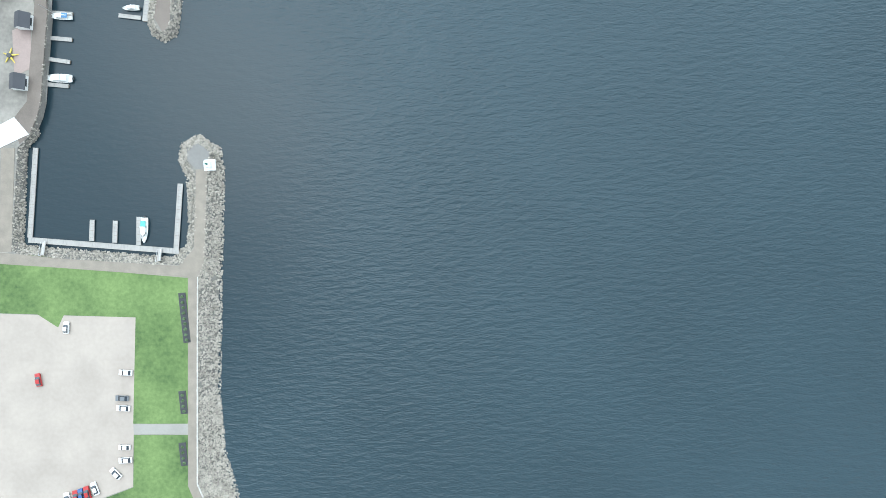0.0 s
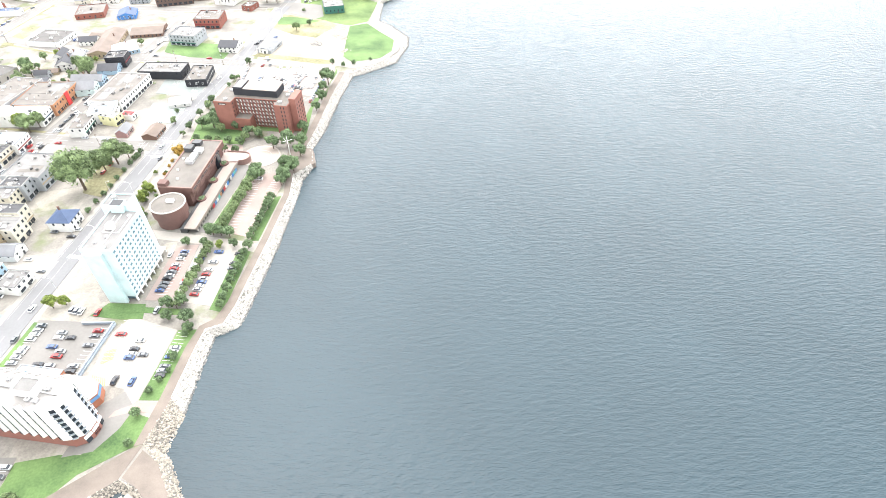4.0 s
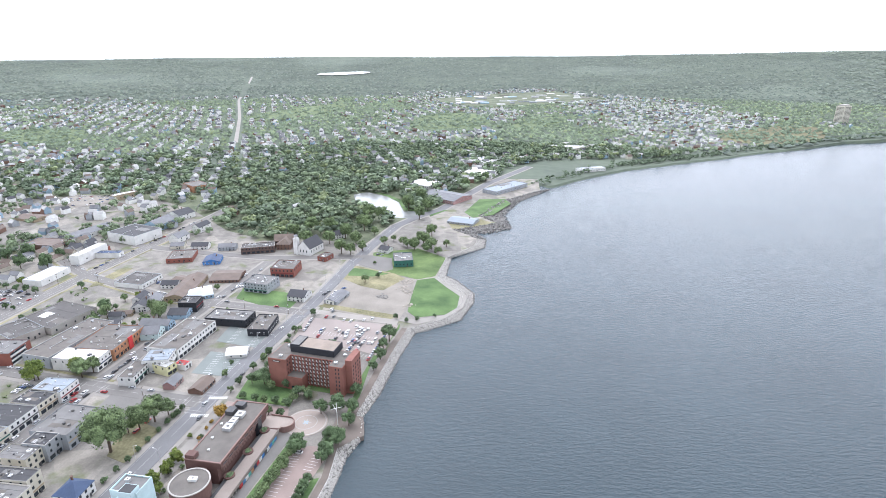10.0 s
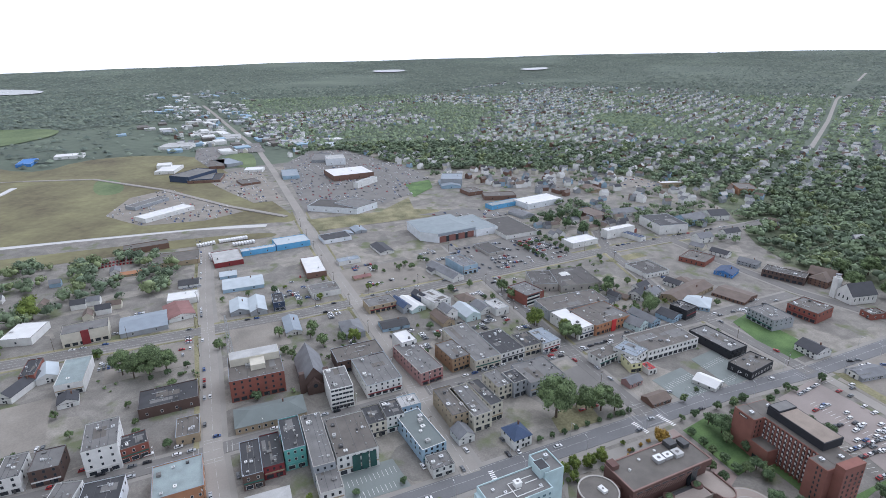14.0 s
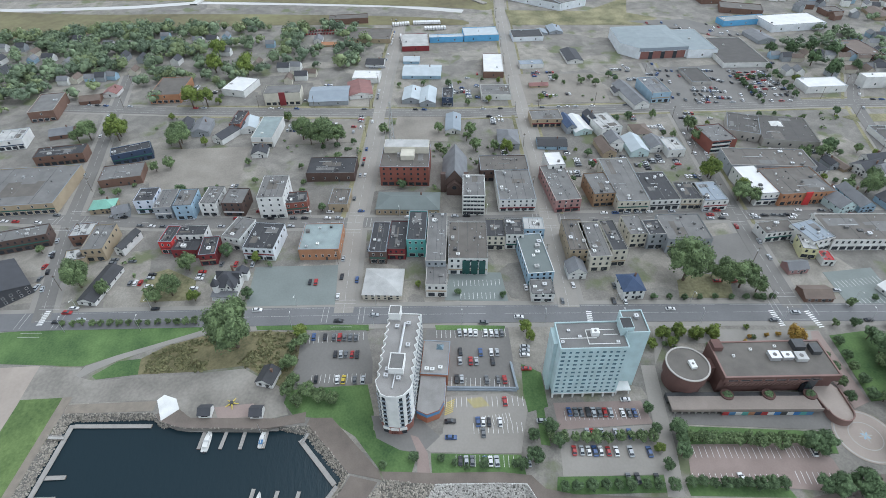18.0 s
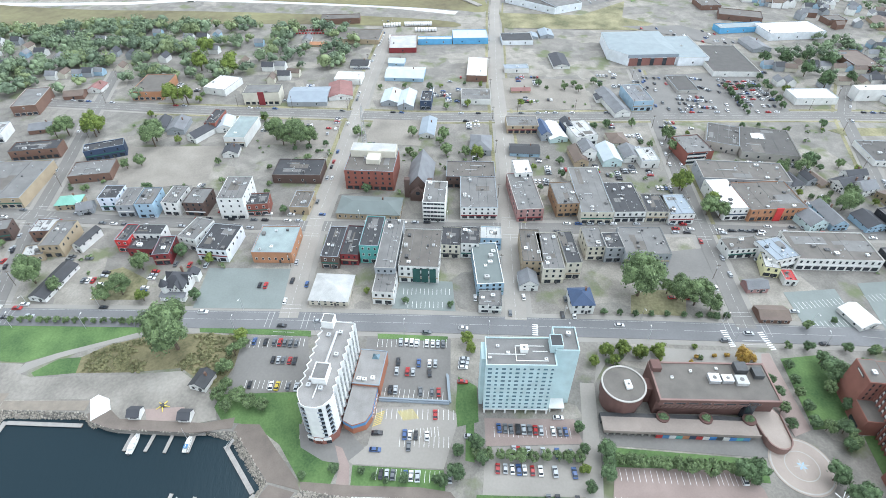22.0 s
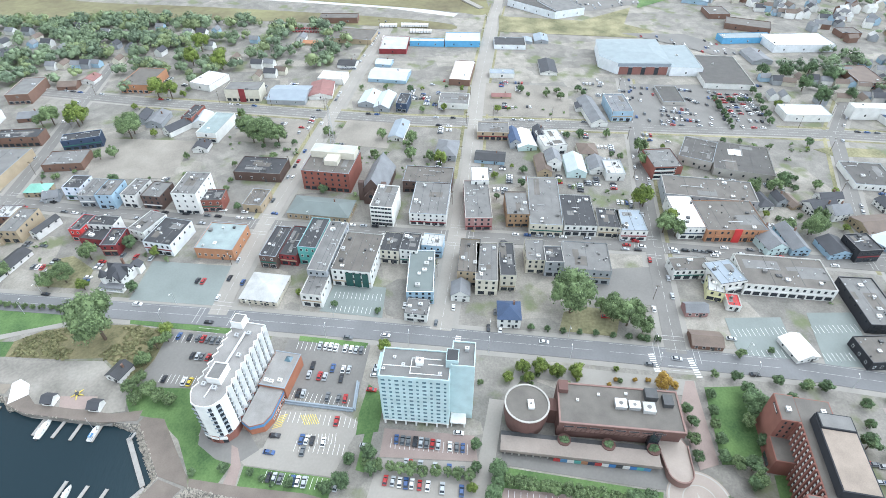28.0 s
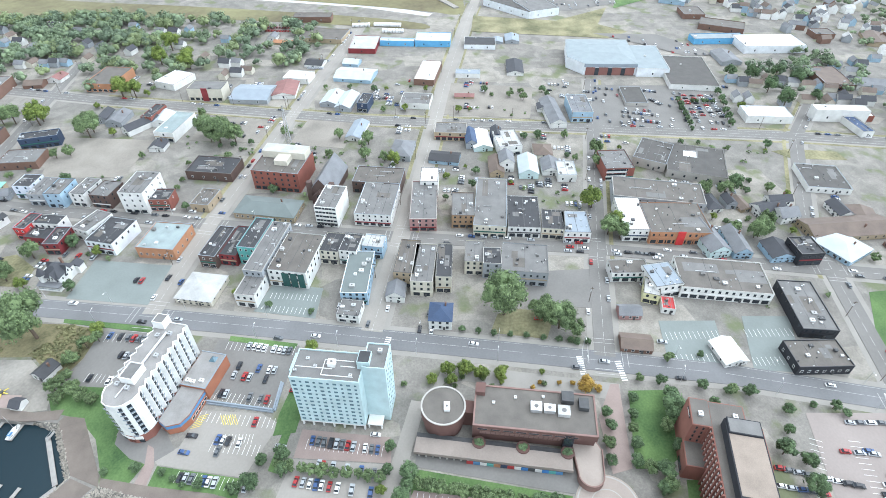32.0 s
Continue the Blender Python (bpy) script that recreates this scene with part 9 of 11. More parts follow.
building("teal-fronted shop", -278.3, 49.1, 10.8, 27.2, 81.5, 13, "teal", "tar_black", "flat", 3)
building("long grey shop", -266.8, 59.2, 10.9, 42.5, 81.6, 13, "grey_clap", "tar_grey", "flat", 3)
building("white office", -239.5, 55.9, 11.2, 15.8, 81.6, 9, "white", "tar_grey", "flat", 2)
building("glass-fronted office", -262.7, 76.2, 21.7, 32.6, 81.6, 12, "white", "tar_brown", "flat", 3)
building("cream block", -273.6, 94.1, 11.0, 16.6, 81.5, 10, "cream", "tar_black", "flat", 3)
building("white block", -272.3, 105.0, 10.3, 15.6, 81.5, 11, "white", "tar_black", "flat", 3)
building("pale block", -276.0, 117.7, 11.9, 11.0, 81.5, 9, "blue_pale", "tar_light", "flat", 2)
building("long pale blue shop", -250.0, 111.6, 14.1, 33.0, 88.8, 9, "blue_pale", "metal_green", "flat", 3)
building("pale hip-roofed house", -243.0, 27.6, 20.6, 20.1, 81.6, 6.5, "cream", "tar_light", "hip", 2)
building("black flat-roofed restaurant", -197.8, 334.4, 25.7, 15.9, 91.7, 6, "black", "tar_brown", "flat", 1)
building("black flat-roofed tavern", -228.8, 344.3, 17.4, 34.5, 85.5, 6.5, "black", "tar_grey", "flat", 2)
building("white car-park shed", -201.6, 294.9, 11.7, 14.5, 101.6, 5, "white", "roof_white", "gable", 1)
building("pale green house", -285.1, 315.2, 13.1, 27.7, 98.9, 9, "teal_pale", "shingle_grey", "gable", 2)
building("pale blue house", -282.3, 330.3, 10.6, 23.4, 90.2, 8, "blue_pale", "shingle_grey", "gable", 2)
building("blue-grey house", -275.1, 351.7, 14.2, 15.2, 94.1, 7, "blue_pale", "shingle_dark", "gable", 2)
building("black corner house", -272.7, 364.8, 13.8, 15.1, 94.2, 9, "black", "tar_black", "flat", 2)
building("red brick hall", -219.5, 450.3, 23.1, 23.5, -0.6, 9, "brick_red", "tar_brown", "flat", 2)
building("grey apartment block", -228.9, 411.0, 24.2, 20.7, -11.5, 9, "grey_clap", "tar_grey", "flat", 3)
building("white house", -187.5, 392.3, 16.0, 15.4, -8.6, 8, "white", "shingle_dark", "gable", 2)
building("grey shed", -153.8, 392.5, 22.4, 12.2, 73.8, 5, "grey_clap", "shingle_grey", "gable", 1)
building("white kiosk", -156.0, 386.0, 7.9, 10.2, -17.0, 4, "white", "roof_white", "flat", 1)
building("dark green hall", -107.8, 485.4, 19.5, 24.5, 11.1, 7, "green_dark", "tar_grey", "flat", 1)
building("white house", -131.4, 517.8, 11.8, 11.5, -23.1, 7, "white", "shingle_dark", "gable", 2)
building("red brick annex", -191.1, 490.3, 10.1, 14.5, -20.7, 5, "brick_red", "tar_brown", "flat", 1)
building("pale blue octagonal store", -280.6, 391.3, 24.8, 22.6, 30.5, 6, "blue_pale", "metal_pale", "hip", 1)
building("long brown-roofed hall", -296.6, 403.4, 18.7, 52.3, 5.8, 7, "tan", "shingle_brown", "gable", 1)
building("white house", -315.0, 364.3, 12.9, 18.9, 14.5, 8, "white", "shingle_dark", "gable", 2)
building("brown hall", -271.9, 433.6, 27.6, 25.6, 8.6, 5, "brick_brown", "shingle_brown", "gable", 1)
building("blue house", -306.6, 475.1, 16.5, 19.0, 14.6, 6, "blue", "shingle_blue", "gable", 2)
building("brick-walled roundhouse", -343.4, 481.9, 25.4, 27.0, 14.7, 5, "brick_red", "tar_brown", "flat", 1)
building("brown apartment block", -247.0, 531.9, 15.4, 31.7, 4.3, 11, "brick_brown", "shingle_brown", "hip", 3)
building("dark store", -1022.9, 119.1, 51.1, 55.0, 71.8, 5, "brick_brown", "tar_black", "flat", 1)
building("pink apartment block", -80.6, 756.8, 63.4, 46.3, -34.3, 9, "brick_pink", "shingle_grey", "gable", 3)
building("white-roofed hall", -120.7, 828.7, 43.6, 39.6, -28.9, 8, "white", "roof_white", "flat", 2)
building("white-roofed store", -27.5, 933.9, 52.5, 56.0, -17.6, 7, "white", "roof_white", "flat", 1)
building("white block of flats", -33.0, 1038.7, 61.0, 50.9, -30.9, 8, "white", "tar_light", "flat", 2)
building("white shore hall", 174.4, 980.9, 53.9, 16.7, 23.4, 6, "white", "metal_pale", "flat", 1)
building("long grey shed", 10.7, 820.2, 81.8, 27.8, 50.7, 6, "grey_clap", "metal_grey", "flat", 1)
building("cream school", 170.9, 1226.9, 72.4, 69.1, -44.4, 9, "cream", "tar_light", "flat", 2)
building("grey boat shed", -50.3, 636.1, 34.7, 25.7, -18.6, 5, "grey_clap", "metal_grey", "gable", 1)
building("far blue-grey store", -115.6, 2383.9, 157.2, 195.9, -31.7, 9, "blue_pale", "metal_grey", "flat", 1)
building("far cream block", 111.2, 2296.4, 84.8, 238.9, -38.4, 16, "cream", "tar_light", "flat", 4)
building("blue-grey hall", -763.1, 444.6, 30.4, 47.1, 66.1, 7, "blue_pale", "metal_grey", "gable", 1)
building("long brown store", -655.7, 463.4, 46.2, 24.9, 65.5, 6, "brick_brown", "tar_brown", "flat", 1)
building("pale yellow shop", -241.0, 268.7, 8.4, 12.7, 72.2, 7, "yellow_pale", "tar_light", "flat", 2)
building("red-roofed annex", -232.1, 275.1, 6.8, 9.2, 80.3, 4, "white", "sign_red", "flat", 1)
building("white warehouse", -821.3, 36.6, 71.5, 22.8, 119.6, 6, "white", "roof_white", "flat", 1)
building("white yard shed", -1136.5, 72.1, 33.1, 59.2, 67.4, 6, "white", "roof_white", "flat", 1)
building("dark depot", -1030.5, 112.0, 39.4, 55.5, 74.6, 6, "navy", "tar_grey", "flat", 1)
building("brown depot", -1141.8, 155.3, 27.2, 71.5, 79.8, 6, "brick_brown", "tar_brown", "flat", 1)
building("grey depot", -1149.2, 176.6, 31.5, 63.4, 103.1, 6, "grey_clap", "metal_grey", "flat", 1)
building("long white shop", -1051.8, 204.9, 32.1, 27.8, 67.4, 5, "white", "roof_white", "flat", 1)
building("low brown shop", -956.6, 173.3, 29.7, 33.1, 94.5, 4, "brick_brown", "tar_brown", "flat", 1)
building("long white store", -1419.2, 119.4, 69.3, 64.6, 66.4, 7, "white", "tar_light", "flat", 1)
building("white store", -1587.1, 243.6, 25.0, 73.1, 93.2, 6, "white", "roof_white", "flat", 1)
building("white store", -1495.3, 250.1, 43.2, 78.8, 79.8, 6, "white", "tar_light", "flat", 1)
building("grey garage", -974.9, 248.1, 27.6, 56.8, 77.6, 6, "blue_pale", "metal_grey", "flat", 1)
building("grey store", -1092.6, 345.2, 32.6, 71.7, 67.2, 6, "grey_clap", "tar_grey", "flat", 1)
building("grey depot", -893.9, 20.3, 58.1, 19.1, 128.0, 5, "grey_clap", "tar_grey", "flat", 1)
building("brown clubhouse", -1208.8, -270.9, 36.2, 46.9, 102.4, 5, "brick_brown", "tar_brown", "flat", 1)
building("blue shed", -1370.0, -160.5, 24.9, 66.5, 83.4, 6, "blue", "blue", "flat", 1)
building("long white shed", -1409.9, -91.1, 52.1, 36.4, 84.4, 6, "white", "roof_white", "flat", 1)
building("white farm shed", -1438.8, -476.4, 38.7, 45.3, 110.6, 6, "white", "roof_white", "flat", 1)
building("pale blue store", -1321.7, 358.7, 67.6, 63.9, 66.4, 6, "blue_pale", "tar_light", "flat", 1)
building("white store", -1235.8, 415.7, 40.8, 57.2, 89.9, 6, "white", "metal_pale", "flat", 1)
building("brown house", -1623.3, 339.3, 40.8, 78.1, 65.6, 6, "brick_brown", "tar_brown", "gable", 1)
building("brown roadside block", -682.9, 5.1, 43.6, 15.8, 89.7, 6.2, "brick_brown", "tar_brown", "flat", 1)
building("red-fronted store", -600.7, 74.2, 27.5, 37.1, 87.2, 5.2, "red_dark", "tar_light", "flat", 1)
building("bright blue depot", -606.5, 107.6, 35.4, 8.3, 87.2, 5.8, "blue_bright", "metal_pale", "flat", 1)
building("bright blue depot", -613.2, 145.1, 36.6, 25.4, 87.2, 6.4, "blue_bright", "metal_pale", "flat", 1)
building("long white cabin", -527.6, 179.1, 22.8, 10.6, 87.2, 4.4, "white", "metal_grey", "flat", 1)
building("dark-roofed depot", -605.0, 193.5, 32.2, 23.2, 87.2, 4.7, "metal_white", "tar_black", "flat", 1)
building("small grey workshop", -620.0, 228.2, 14.4, 20.8, 87.2, 4.7, "grey_clap", "metal_grey", "gable", 1)
building("blue-roofed workshop", -615.5, 212.2, 12.0, 13.6, 87.2, 3.6, "grey_clap", "metal_grey", "gable", 1)
building("white car dealer", -543.4, 224.1, 15.5, 30.9, 87.2, 4.9, "white", "shingle_dark", "gable", 1)
building("low pink-roofed shed", -482.3, 174.8, 16.8, 6.9, 87.2, 3.7, "tan", "roof_red", "gable", 1)
building("flat-roofed centre", -530.0, 383.2, 43.4, 68.2, 84.0, 4.8, "white", "tar_dark", "flat", 1)
building("low parking-lot bank", -480.9, 321.0, 18.6, 31.6, 87.2, 3.2, "concrete", "tar_dark", "flat", 1)
building("blue shop", -452.5, 268.1, 17.0, 32.1, 90.6, 9.0, "blue_pale", "shingle_grey", "flat", 2)
building("blue-fronted store", -616.0, 443.5, 54.4, 15.4, 92.6, 5.9, "blue_bright", "arena_roof", "flat", 1)
building("white warehouse store", -599.5, 489.3, 62.4, 33.2, 91.6, 7.5, "metal_white", "roof_white", "flat", 1)
building("long dark gabled hall", -566.8, 434.2, 19.2, 29.9, 91.6, 6.2, "grey_clap", "shingle_grey", "gable", 1)
building("brown workshop", -700.2, 444.6, 24.0, 28.2, 87.2, 5.7, "brick_brown", "tar_brown", "flat", 1)
building("green-canopied house", -459.2, 239.8, 9.5, 10.9, 87.3, 5.1, "white", "shingle_dark", "gable", 1)
building("dark house", -408.6, 197.4, 8.0, 14.5, 93.5, 9.1, "navy", "shingle_dark", "gable", 2)
building("navy house", -404.4, 177.4, 7.9, 21.3, 93.5, 8.1, "grey_clap", "shingle_blue", "gable", 2)
building("orange-roofed shop", -609.9, -12.2, 20.4, 8.2, 82.7, 4.1, "tan", "brick_orange", "gable", 1)
building("grey-roofed house", -623.9, -26.5, 9.0, 13.6, 87.2, 5.9, "white", "shingle_grey", "gable", 1)
building("white house", -369.3, 201.6, 10.3, 14.3, 91.5, 11.5, "white", "shingle_grey", "gable", 2)
building("brick showroom", -514.9, 507.7, 24.4, 40.2, 87.3, 6.3, "brick_brown", "shingle_brown", "flat", 2)
building("brick filling station", -443.9, 483.6, 39.5, 10.1, 85.9, 5.0, "brick_red", "roof_white", "flat", 1)
building("long filling-station canopy", -424.6, 482.6, 9.3, 25.2, 95.5, 5.3, "white", "shingle_blue", "flat", 1)
building("white house", -321.2, 372.0, 15.1, 7.6, 94.8, 9.8, "white", "shingle_dark", "gable", 2)
building("grey-roofed white house", -309.2, 372.1, 12.5, 10.9, 100.7, 8.8, "white", "shingle_grey", "gable", 2)
building("dark hip-roofed house", -323.0, 330.1, 9.9, 16.4, 97.1, 5.8, "white", "shingle_dark", "hip", 1)
building("small dark house", -323.8, 342.3, 6.8, 10.0, 95.3, 6.7, "grey_clap", "shingle_dark", "gable", 1)
building("brown-roofed house", -322.5, 350.1, 7.8, 14.1, 99.0, 4.0, "tan", "shingle_brown", "gable", 1)
building("flat-roofed market", -351.1, 416.5, 27.6, 29.6, 81.9, 4.6, "white", "tar_dark", "flat", 1)
building("brown roadside shop", -630.5, 560.1, 20.9, 17.3, 90.0, 5.9, "brick_brown", "tar_brown", "flat", 1)
building("long shop behind a hedge", -616.5, 611.1, 23.2, 35.9, 74.3, 5.8, "tan", "shingle_brown", "gable", 1)
building("brown-roofed hall", -310.5, 421.4, 15.7, 16.4, 75.5, 4.4, "tan", "shingle_brown", "gable", 1)
building("dark-roofed superstore", -724.7, 242.0, 71.9, 36.7, 44.2, 7.9, "metal_white", "tar_dark", "flat", 1)
building("dark-roofed superstore wing", -716.0, 264.7, 37.2, 45.8, 112.5, 8.6, "metal_white", "tar_grey", "flat", 1)
building("white-roofed mall", -917.0, 333.8, 69.7, 62.7, 86.4, 9.5, "brick_brown", "roof_white", "flat", 1)
building("white mall wing", -839.1, 332.1, 52.7, 9.1, 120.8, 9.1, "white", "tar_light", "flat", 1)
building("white hall", -498.5, 549.4, 51.4, 19.5, 74.7, 9.0, "white", "shingle_grey", "gable", 1)
building("white-fronted car showroom", -432.5, 542.1, 36.5, 44.1, 70.8, 11.0, "white", "tar_black", "flat", 1)
building("dark-roofed workshop", -451.5, 569.4, 31.2, 25.8, 40.0, 6.6, "grey_clap", "shingle_dark", "gable", 1)
building("pale blue hall", -428.6, 587.5, 33.0, 21.4, 82.1, 12.8, "blue_pale", "shingle_grey", "gable", 2)
building("white chapel", -425.2, 631.4, 24.8, 24.0, 68.6, 11.7, "white", "shingle_dark", "gable", 2)
building("white-roofed station", -442.2, 476.2, 41.8, 10.2, 86.6, 10.1, "white", "roof_white", "flat", 1)
building("long white-roofed market", -565.2, 726.4, 36.0, 11.7, 62.8, 8.0, "tan", "roof_white", "flat", 1)
building("orange brick school", -482.9, 786.7, 26.1, 37.5, 49.8, 10.2, "brick_orange", "tar_brown", "flat", 1)
building("pale-roofed works", -1039.9, 354.8, 36.1, 43.1, 74.0, 12.9, "metal_white", "tar_light", "flat", 1)
building("grey depot beyond the canal", -772.1, 454.6, 34.2, 42.5, 56.9, 11.9, "grey_clap", "metal_grey", "flat", 1)
building("white house", -378.1, 539.8, 19.6, 13.3, 80.4, 10.5, "white", "shingle_grey", "gable", 2)
building("white house", -370.7, 578.7, 21.6, 11.1, 79.1, 10.7, "white", "shingle_dark", "gable", 2)
building("pale roadside store", -1171.2, 67.4, 24.7, 30.0, 81.0, 8.4, "white", "roof_white", "flat", 1)
building("dark roadside depot", -1046.5, 102.0, 68.4, 40.0, 130.7, 10.5, "navy", "tar_grey", "flat", 1)
building("blue-roofed white house", -222.7, 156.8, 11.6, 12.5, 87.0, 10.5, "white", "shingle_blue", "hip", 2)
building("small white corner shop", -226.5, 110.1, 11.7, 11.2, 82.2, 5.7, "white", "tar_grey", "flat", 2)
building("row of dark-roofed shops", -271.3, 509.7, 34.9, 16.0, 16.7, 7.4, "brick_dark", "tar_dark", "flat", 2)
building("grey house", -308.2, 514.1, 18.6, 11.0, 9.9, 6.9, "grey_clap", "shingle_grey", "gable", 2)
building("white house", -339.9, 515.5, 18.1, 11.0, 8.3, 7.1, "white", "shingle_dark", "gable", 2)
building("brown gabled house", -250.3, 533.3, 20.6, 16.0, 12.7, 12.8, "brick_brown", "shingle_brown", "gable", 2)
building("white house", -196.1, 563.2, 17.1, 11.0, 35.7, 8.8, "white", "shingle_dark", "gable", 2)
building("pale house", -365.6, 515.0, 14.6, 11.0, 11.4, 6.5, "cream", "shingle_grey", "gable", 2)
building("white house", -315.0, 409.2, 15.4, 10.0, 5.7, 6.8, "white", "shingle_dark", "gable", 2)

# ---- the ornate house with its porch ----
def ornate_house():
    root = thing("house", pose(-251.7, -54.7, GROUND, 0, 0, 82), "ornate white timber house with steep dark roofs and a columned porch", "house")
    FOOTPRINTS.append((-251.7, -54.7, 8, 9, radians(82)))
    part("wall", Geo().box(-5.5, -5.5, -0.3, 5.5, 6.5, 7.0).box(-8.0, -2.0, -0.3, -5.5, 4.0, 6.4).box(1.0, 6.5, -0.3, 7.5, 11.5, 4.6).mesh("wall", "white"), root)
    part("roof", mesh_of("roof", [(-6.1, -6.1, 6.8), (6.1, -6.1, 6.8), (6.1, 7.1, 6.8), (-6.1, 7.1, 6.8), (-1.2, -0.8, 11.6), (1.2, -0.8, 11.6), (1.2, 1.8, 11.6), (-1.2, 1.8, 11.6)],
         [(0, 1, 5, 4), (1, 2, 6, 5), (2, 3, 7, 6), (3, 0, 4, 7), (4, 5, 6, 7), (3, 2, 1, 0)], ["shingle_dark"]), root)
    part("rear_roof", mesh_of("rear_roof", [(0.6, 7.1, 4.5), (7.9, 7.1, 4.5), (7.9, 12.0, 4.5), (0.6, 12.0, 4.5), (4.2, 7.1, 7.0), (4.2, 12.0, 7.0)], [(1, 2, 5, 4), (3, 0, 4, 5), (0, 1, 4), (2, 3, 5), (3, 2, 1, 0)], ["shingle_dark"]), root)
    for x, y, deg in ((2.4, -5.7, 0), (5.7, 1.5, 90), (-5.7, 3.0, -90)):
        gable = part("gable", mesh_of("gable", [(-2.2, -0.4, 5.6), (2.2, -0.4, 5.6), (0, -0.4, 10.2), (-2.2, 4.5, 5.6), (2.2, 4.5, 5.6), (0, 4.5, 10.2)], [(0, 1, 2), (1, 4, 5, 2), (3, 0, 2, 5), (4, 3, 5)], ["white"]), root, pose(x, y, 0, 0, 0, deg))
        part("gable_roof", mesh_of("gable_roof", [(-2.6, -0.8, 5.1), (0, -0.8, 10.5), (2.6, -0.8, 5.1), (-2.6, 4.5, 5.1), (0, 4.5, 10.5), (2.6, 4.5, 5.1), (-2.6, -0.8, 4.9), (0, -0.8, 10.3), (2.6, -0.8, 4.9), (-2.6, 4.5, 4.9), (0, 4.5, 10.3), (2.6, 4.5, 4.9)],
             [(0, 1, 4, 3), (1, 2, 5, 4), (7, 6, 9, 10), (8, 7, 10, 11), (0, 6, 7, 1), (1, 7, 8, 2)], ["shingle_dark"]), gable)
        part("window", window_mesh(1.2, 1.7), gable, pose(0, -0.42, 6.2))
    turret = part("turret", Geo().prism(ring_pts(-4.6, -4.8, 2.1, 10), -0.3, 8.4).mesh("turret", "white"), root)
    part("turret_roof", Geo().tube((-4.6, -4.8, 8.4), (-4.6, -4.8, 12.6), 2.6, 10, 0, 0.05).mesh("turret_roof", "shingle_dark"), turret)
    part("porch_roof", Geo().add([(-7.2, -9.0, 3.1), (6.6, -9.0, 3.1), (6.6, -5.5, 3.9), (-7.2, -5.5, 3.9), (-7.2, -9.0, 2.85), (6.6, -9.0, 2.85), (6.6, -5.5, 3.65), (-7.2, -5.5, 3.65)], [(0, 1, 2, 3), (7, 6, 5, 4), (0, 4, 5, 1), (1, 5, 6, 2), (3, 7, 4, 0)]).mesh("porch_roof", "shingle_grey"), root)
    part("porch_deck", Geo().box(-7.0, -8.9, -0.2, 6.4, -5.5, 0.7).mesh("porch_deck", "trim_white"), root)
    for k in range(8):
        part("porch_column", Geo().tube((0, 0, 0.7), (0, 0, 3.0), 0.16, 6).mesh("porch_column", "trim_white"), root, pose(-6.7 + k * 1.84, -8.6, 0))
    part("balustrade", Geo().box(-6.8, -8.65, 1.45, 6.2, -8.55, 1.6).box(-6.8, -8.64, 0.9, 6.2, -8.56, 1.4, 1).mesh("balustrade", "trim_white", "metal_grey"), root)
    for x in (-1.6, 1.0, 4.0):
        for z in (1.3, 4.3):
            part("window", window_mesh(1.1, 1.6), root, pose(x, -5.53, z))
    for y in (-3.0, 0.5, 4.0):
        part("window", window_mesh(1.1, 1.6), root, pose(5.53, y, 4.2, 0, 0, 90))
    part("chimney", Geo().box(-0.5, -0.5, 0, 0.5, 0.5, 4.5).box(-0.6, -0.6, 4.5, 0.6, 0.6, 4.8).mesh("chimney", "brick_brown"), root, pose(2.5, 4.0, 8.6))


ornate_house()

# ---- the arena ----
arena = thing("arena", pose(-560.5, 312.0, GROUND, 0, 0, 88.5), "large pale arena with a shallow metal roof and brick bays", "arena")
pts = [(-24, -31), (25, -31), (27, 31), (-33, 31), (-38, -14)]
part("wall", Geo().prism(pts, -0.3, 10.8).mesh("wall", "metal_white"), arena)
part("roof", mesh_of("roof", [(-38.4, -14.2, 10.8), (-24.2, -31.5, 10.8), (25.5, -31.5, 10.8), (27.5, 31.5, 10.8), (-33.4, 31.5, 10.8), (-16, -6, 12.6), (14, -10, 12.6), (14, 14, 12.6), (-14, 14, 12.6)], [(1, 2, 6, 5), (2, 3, 7, 6), (3, 4, 8, 7), (4, 0, 5, 8), (0, 1, 5), (5, 6, 7, 8)], ["arena_roof"]), arena)
part("eaves_band", Geo().box(-24.0, -31.5, 7.6, 25.2, -31.02, 10.7).mesh("eaves_band", "metal_grey"), arena, None, "blue-grey metal band")
for i in range(4):
    part("brick_panel", Geo().box(-4.2, -0.3, 0, 4.2, 0, 7.2).mesh("brick_panel", "arena"), arena, pose(-18 + i * 12.2, -31.05, 0))
for i in range(3):
    part("glazed_bay", Geo().box(-1.9, -0.45, 0, 1.9, 0, 6.8).mesh("glazed_bay", "glass_dark"), arena, pose(-11.9 + i * 12.2, -31.05, 0))

# ---- suburbs, woods and far houses ----
def inside(poly, x, y):
    res = np.zeros(len(x), bool)
    px, py = np.array([p[0] for p in poly], float), np.array([p[1] for p in poly], float)
    j = len(poly) - 1
    for i in range(len(poly)):
        hit = ((py[i] > y) != (py[j] > y)) & (x < (px[j] - px[i]) * (y - py[i]) / (py[j] - py[i] + 1e-9) + px[i])
        res ^= hit
        j = i
    return res


def near_line(line, x, y, d):
    res = np.zeros(len(x), bool)
    for (x0, y0), (x1, y1) in zip(line, line[1:]):
        ux, uy = x1 - x0, y1 - y0
        t = np.clip(((x - x0) * ux + (y - y0) * uy) / (ux * ux + uy * uy), 0, 1)
        res |= np.hypot(x - x0 - t * ux, y - y0 - t * uy) < d
    return res


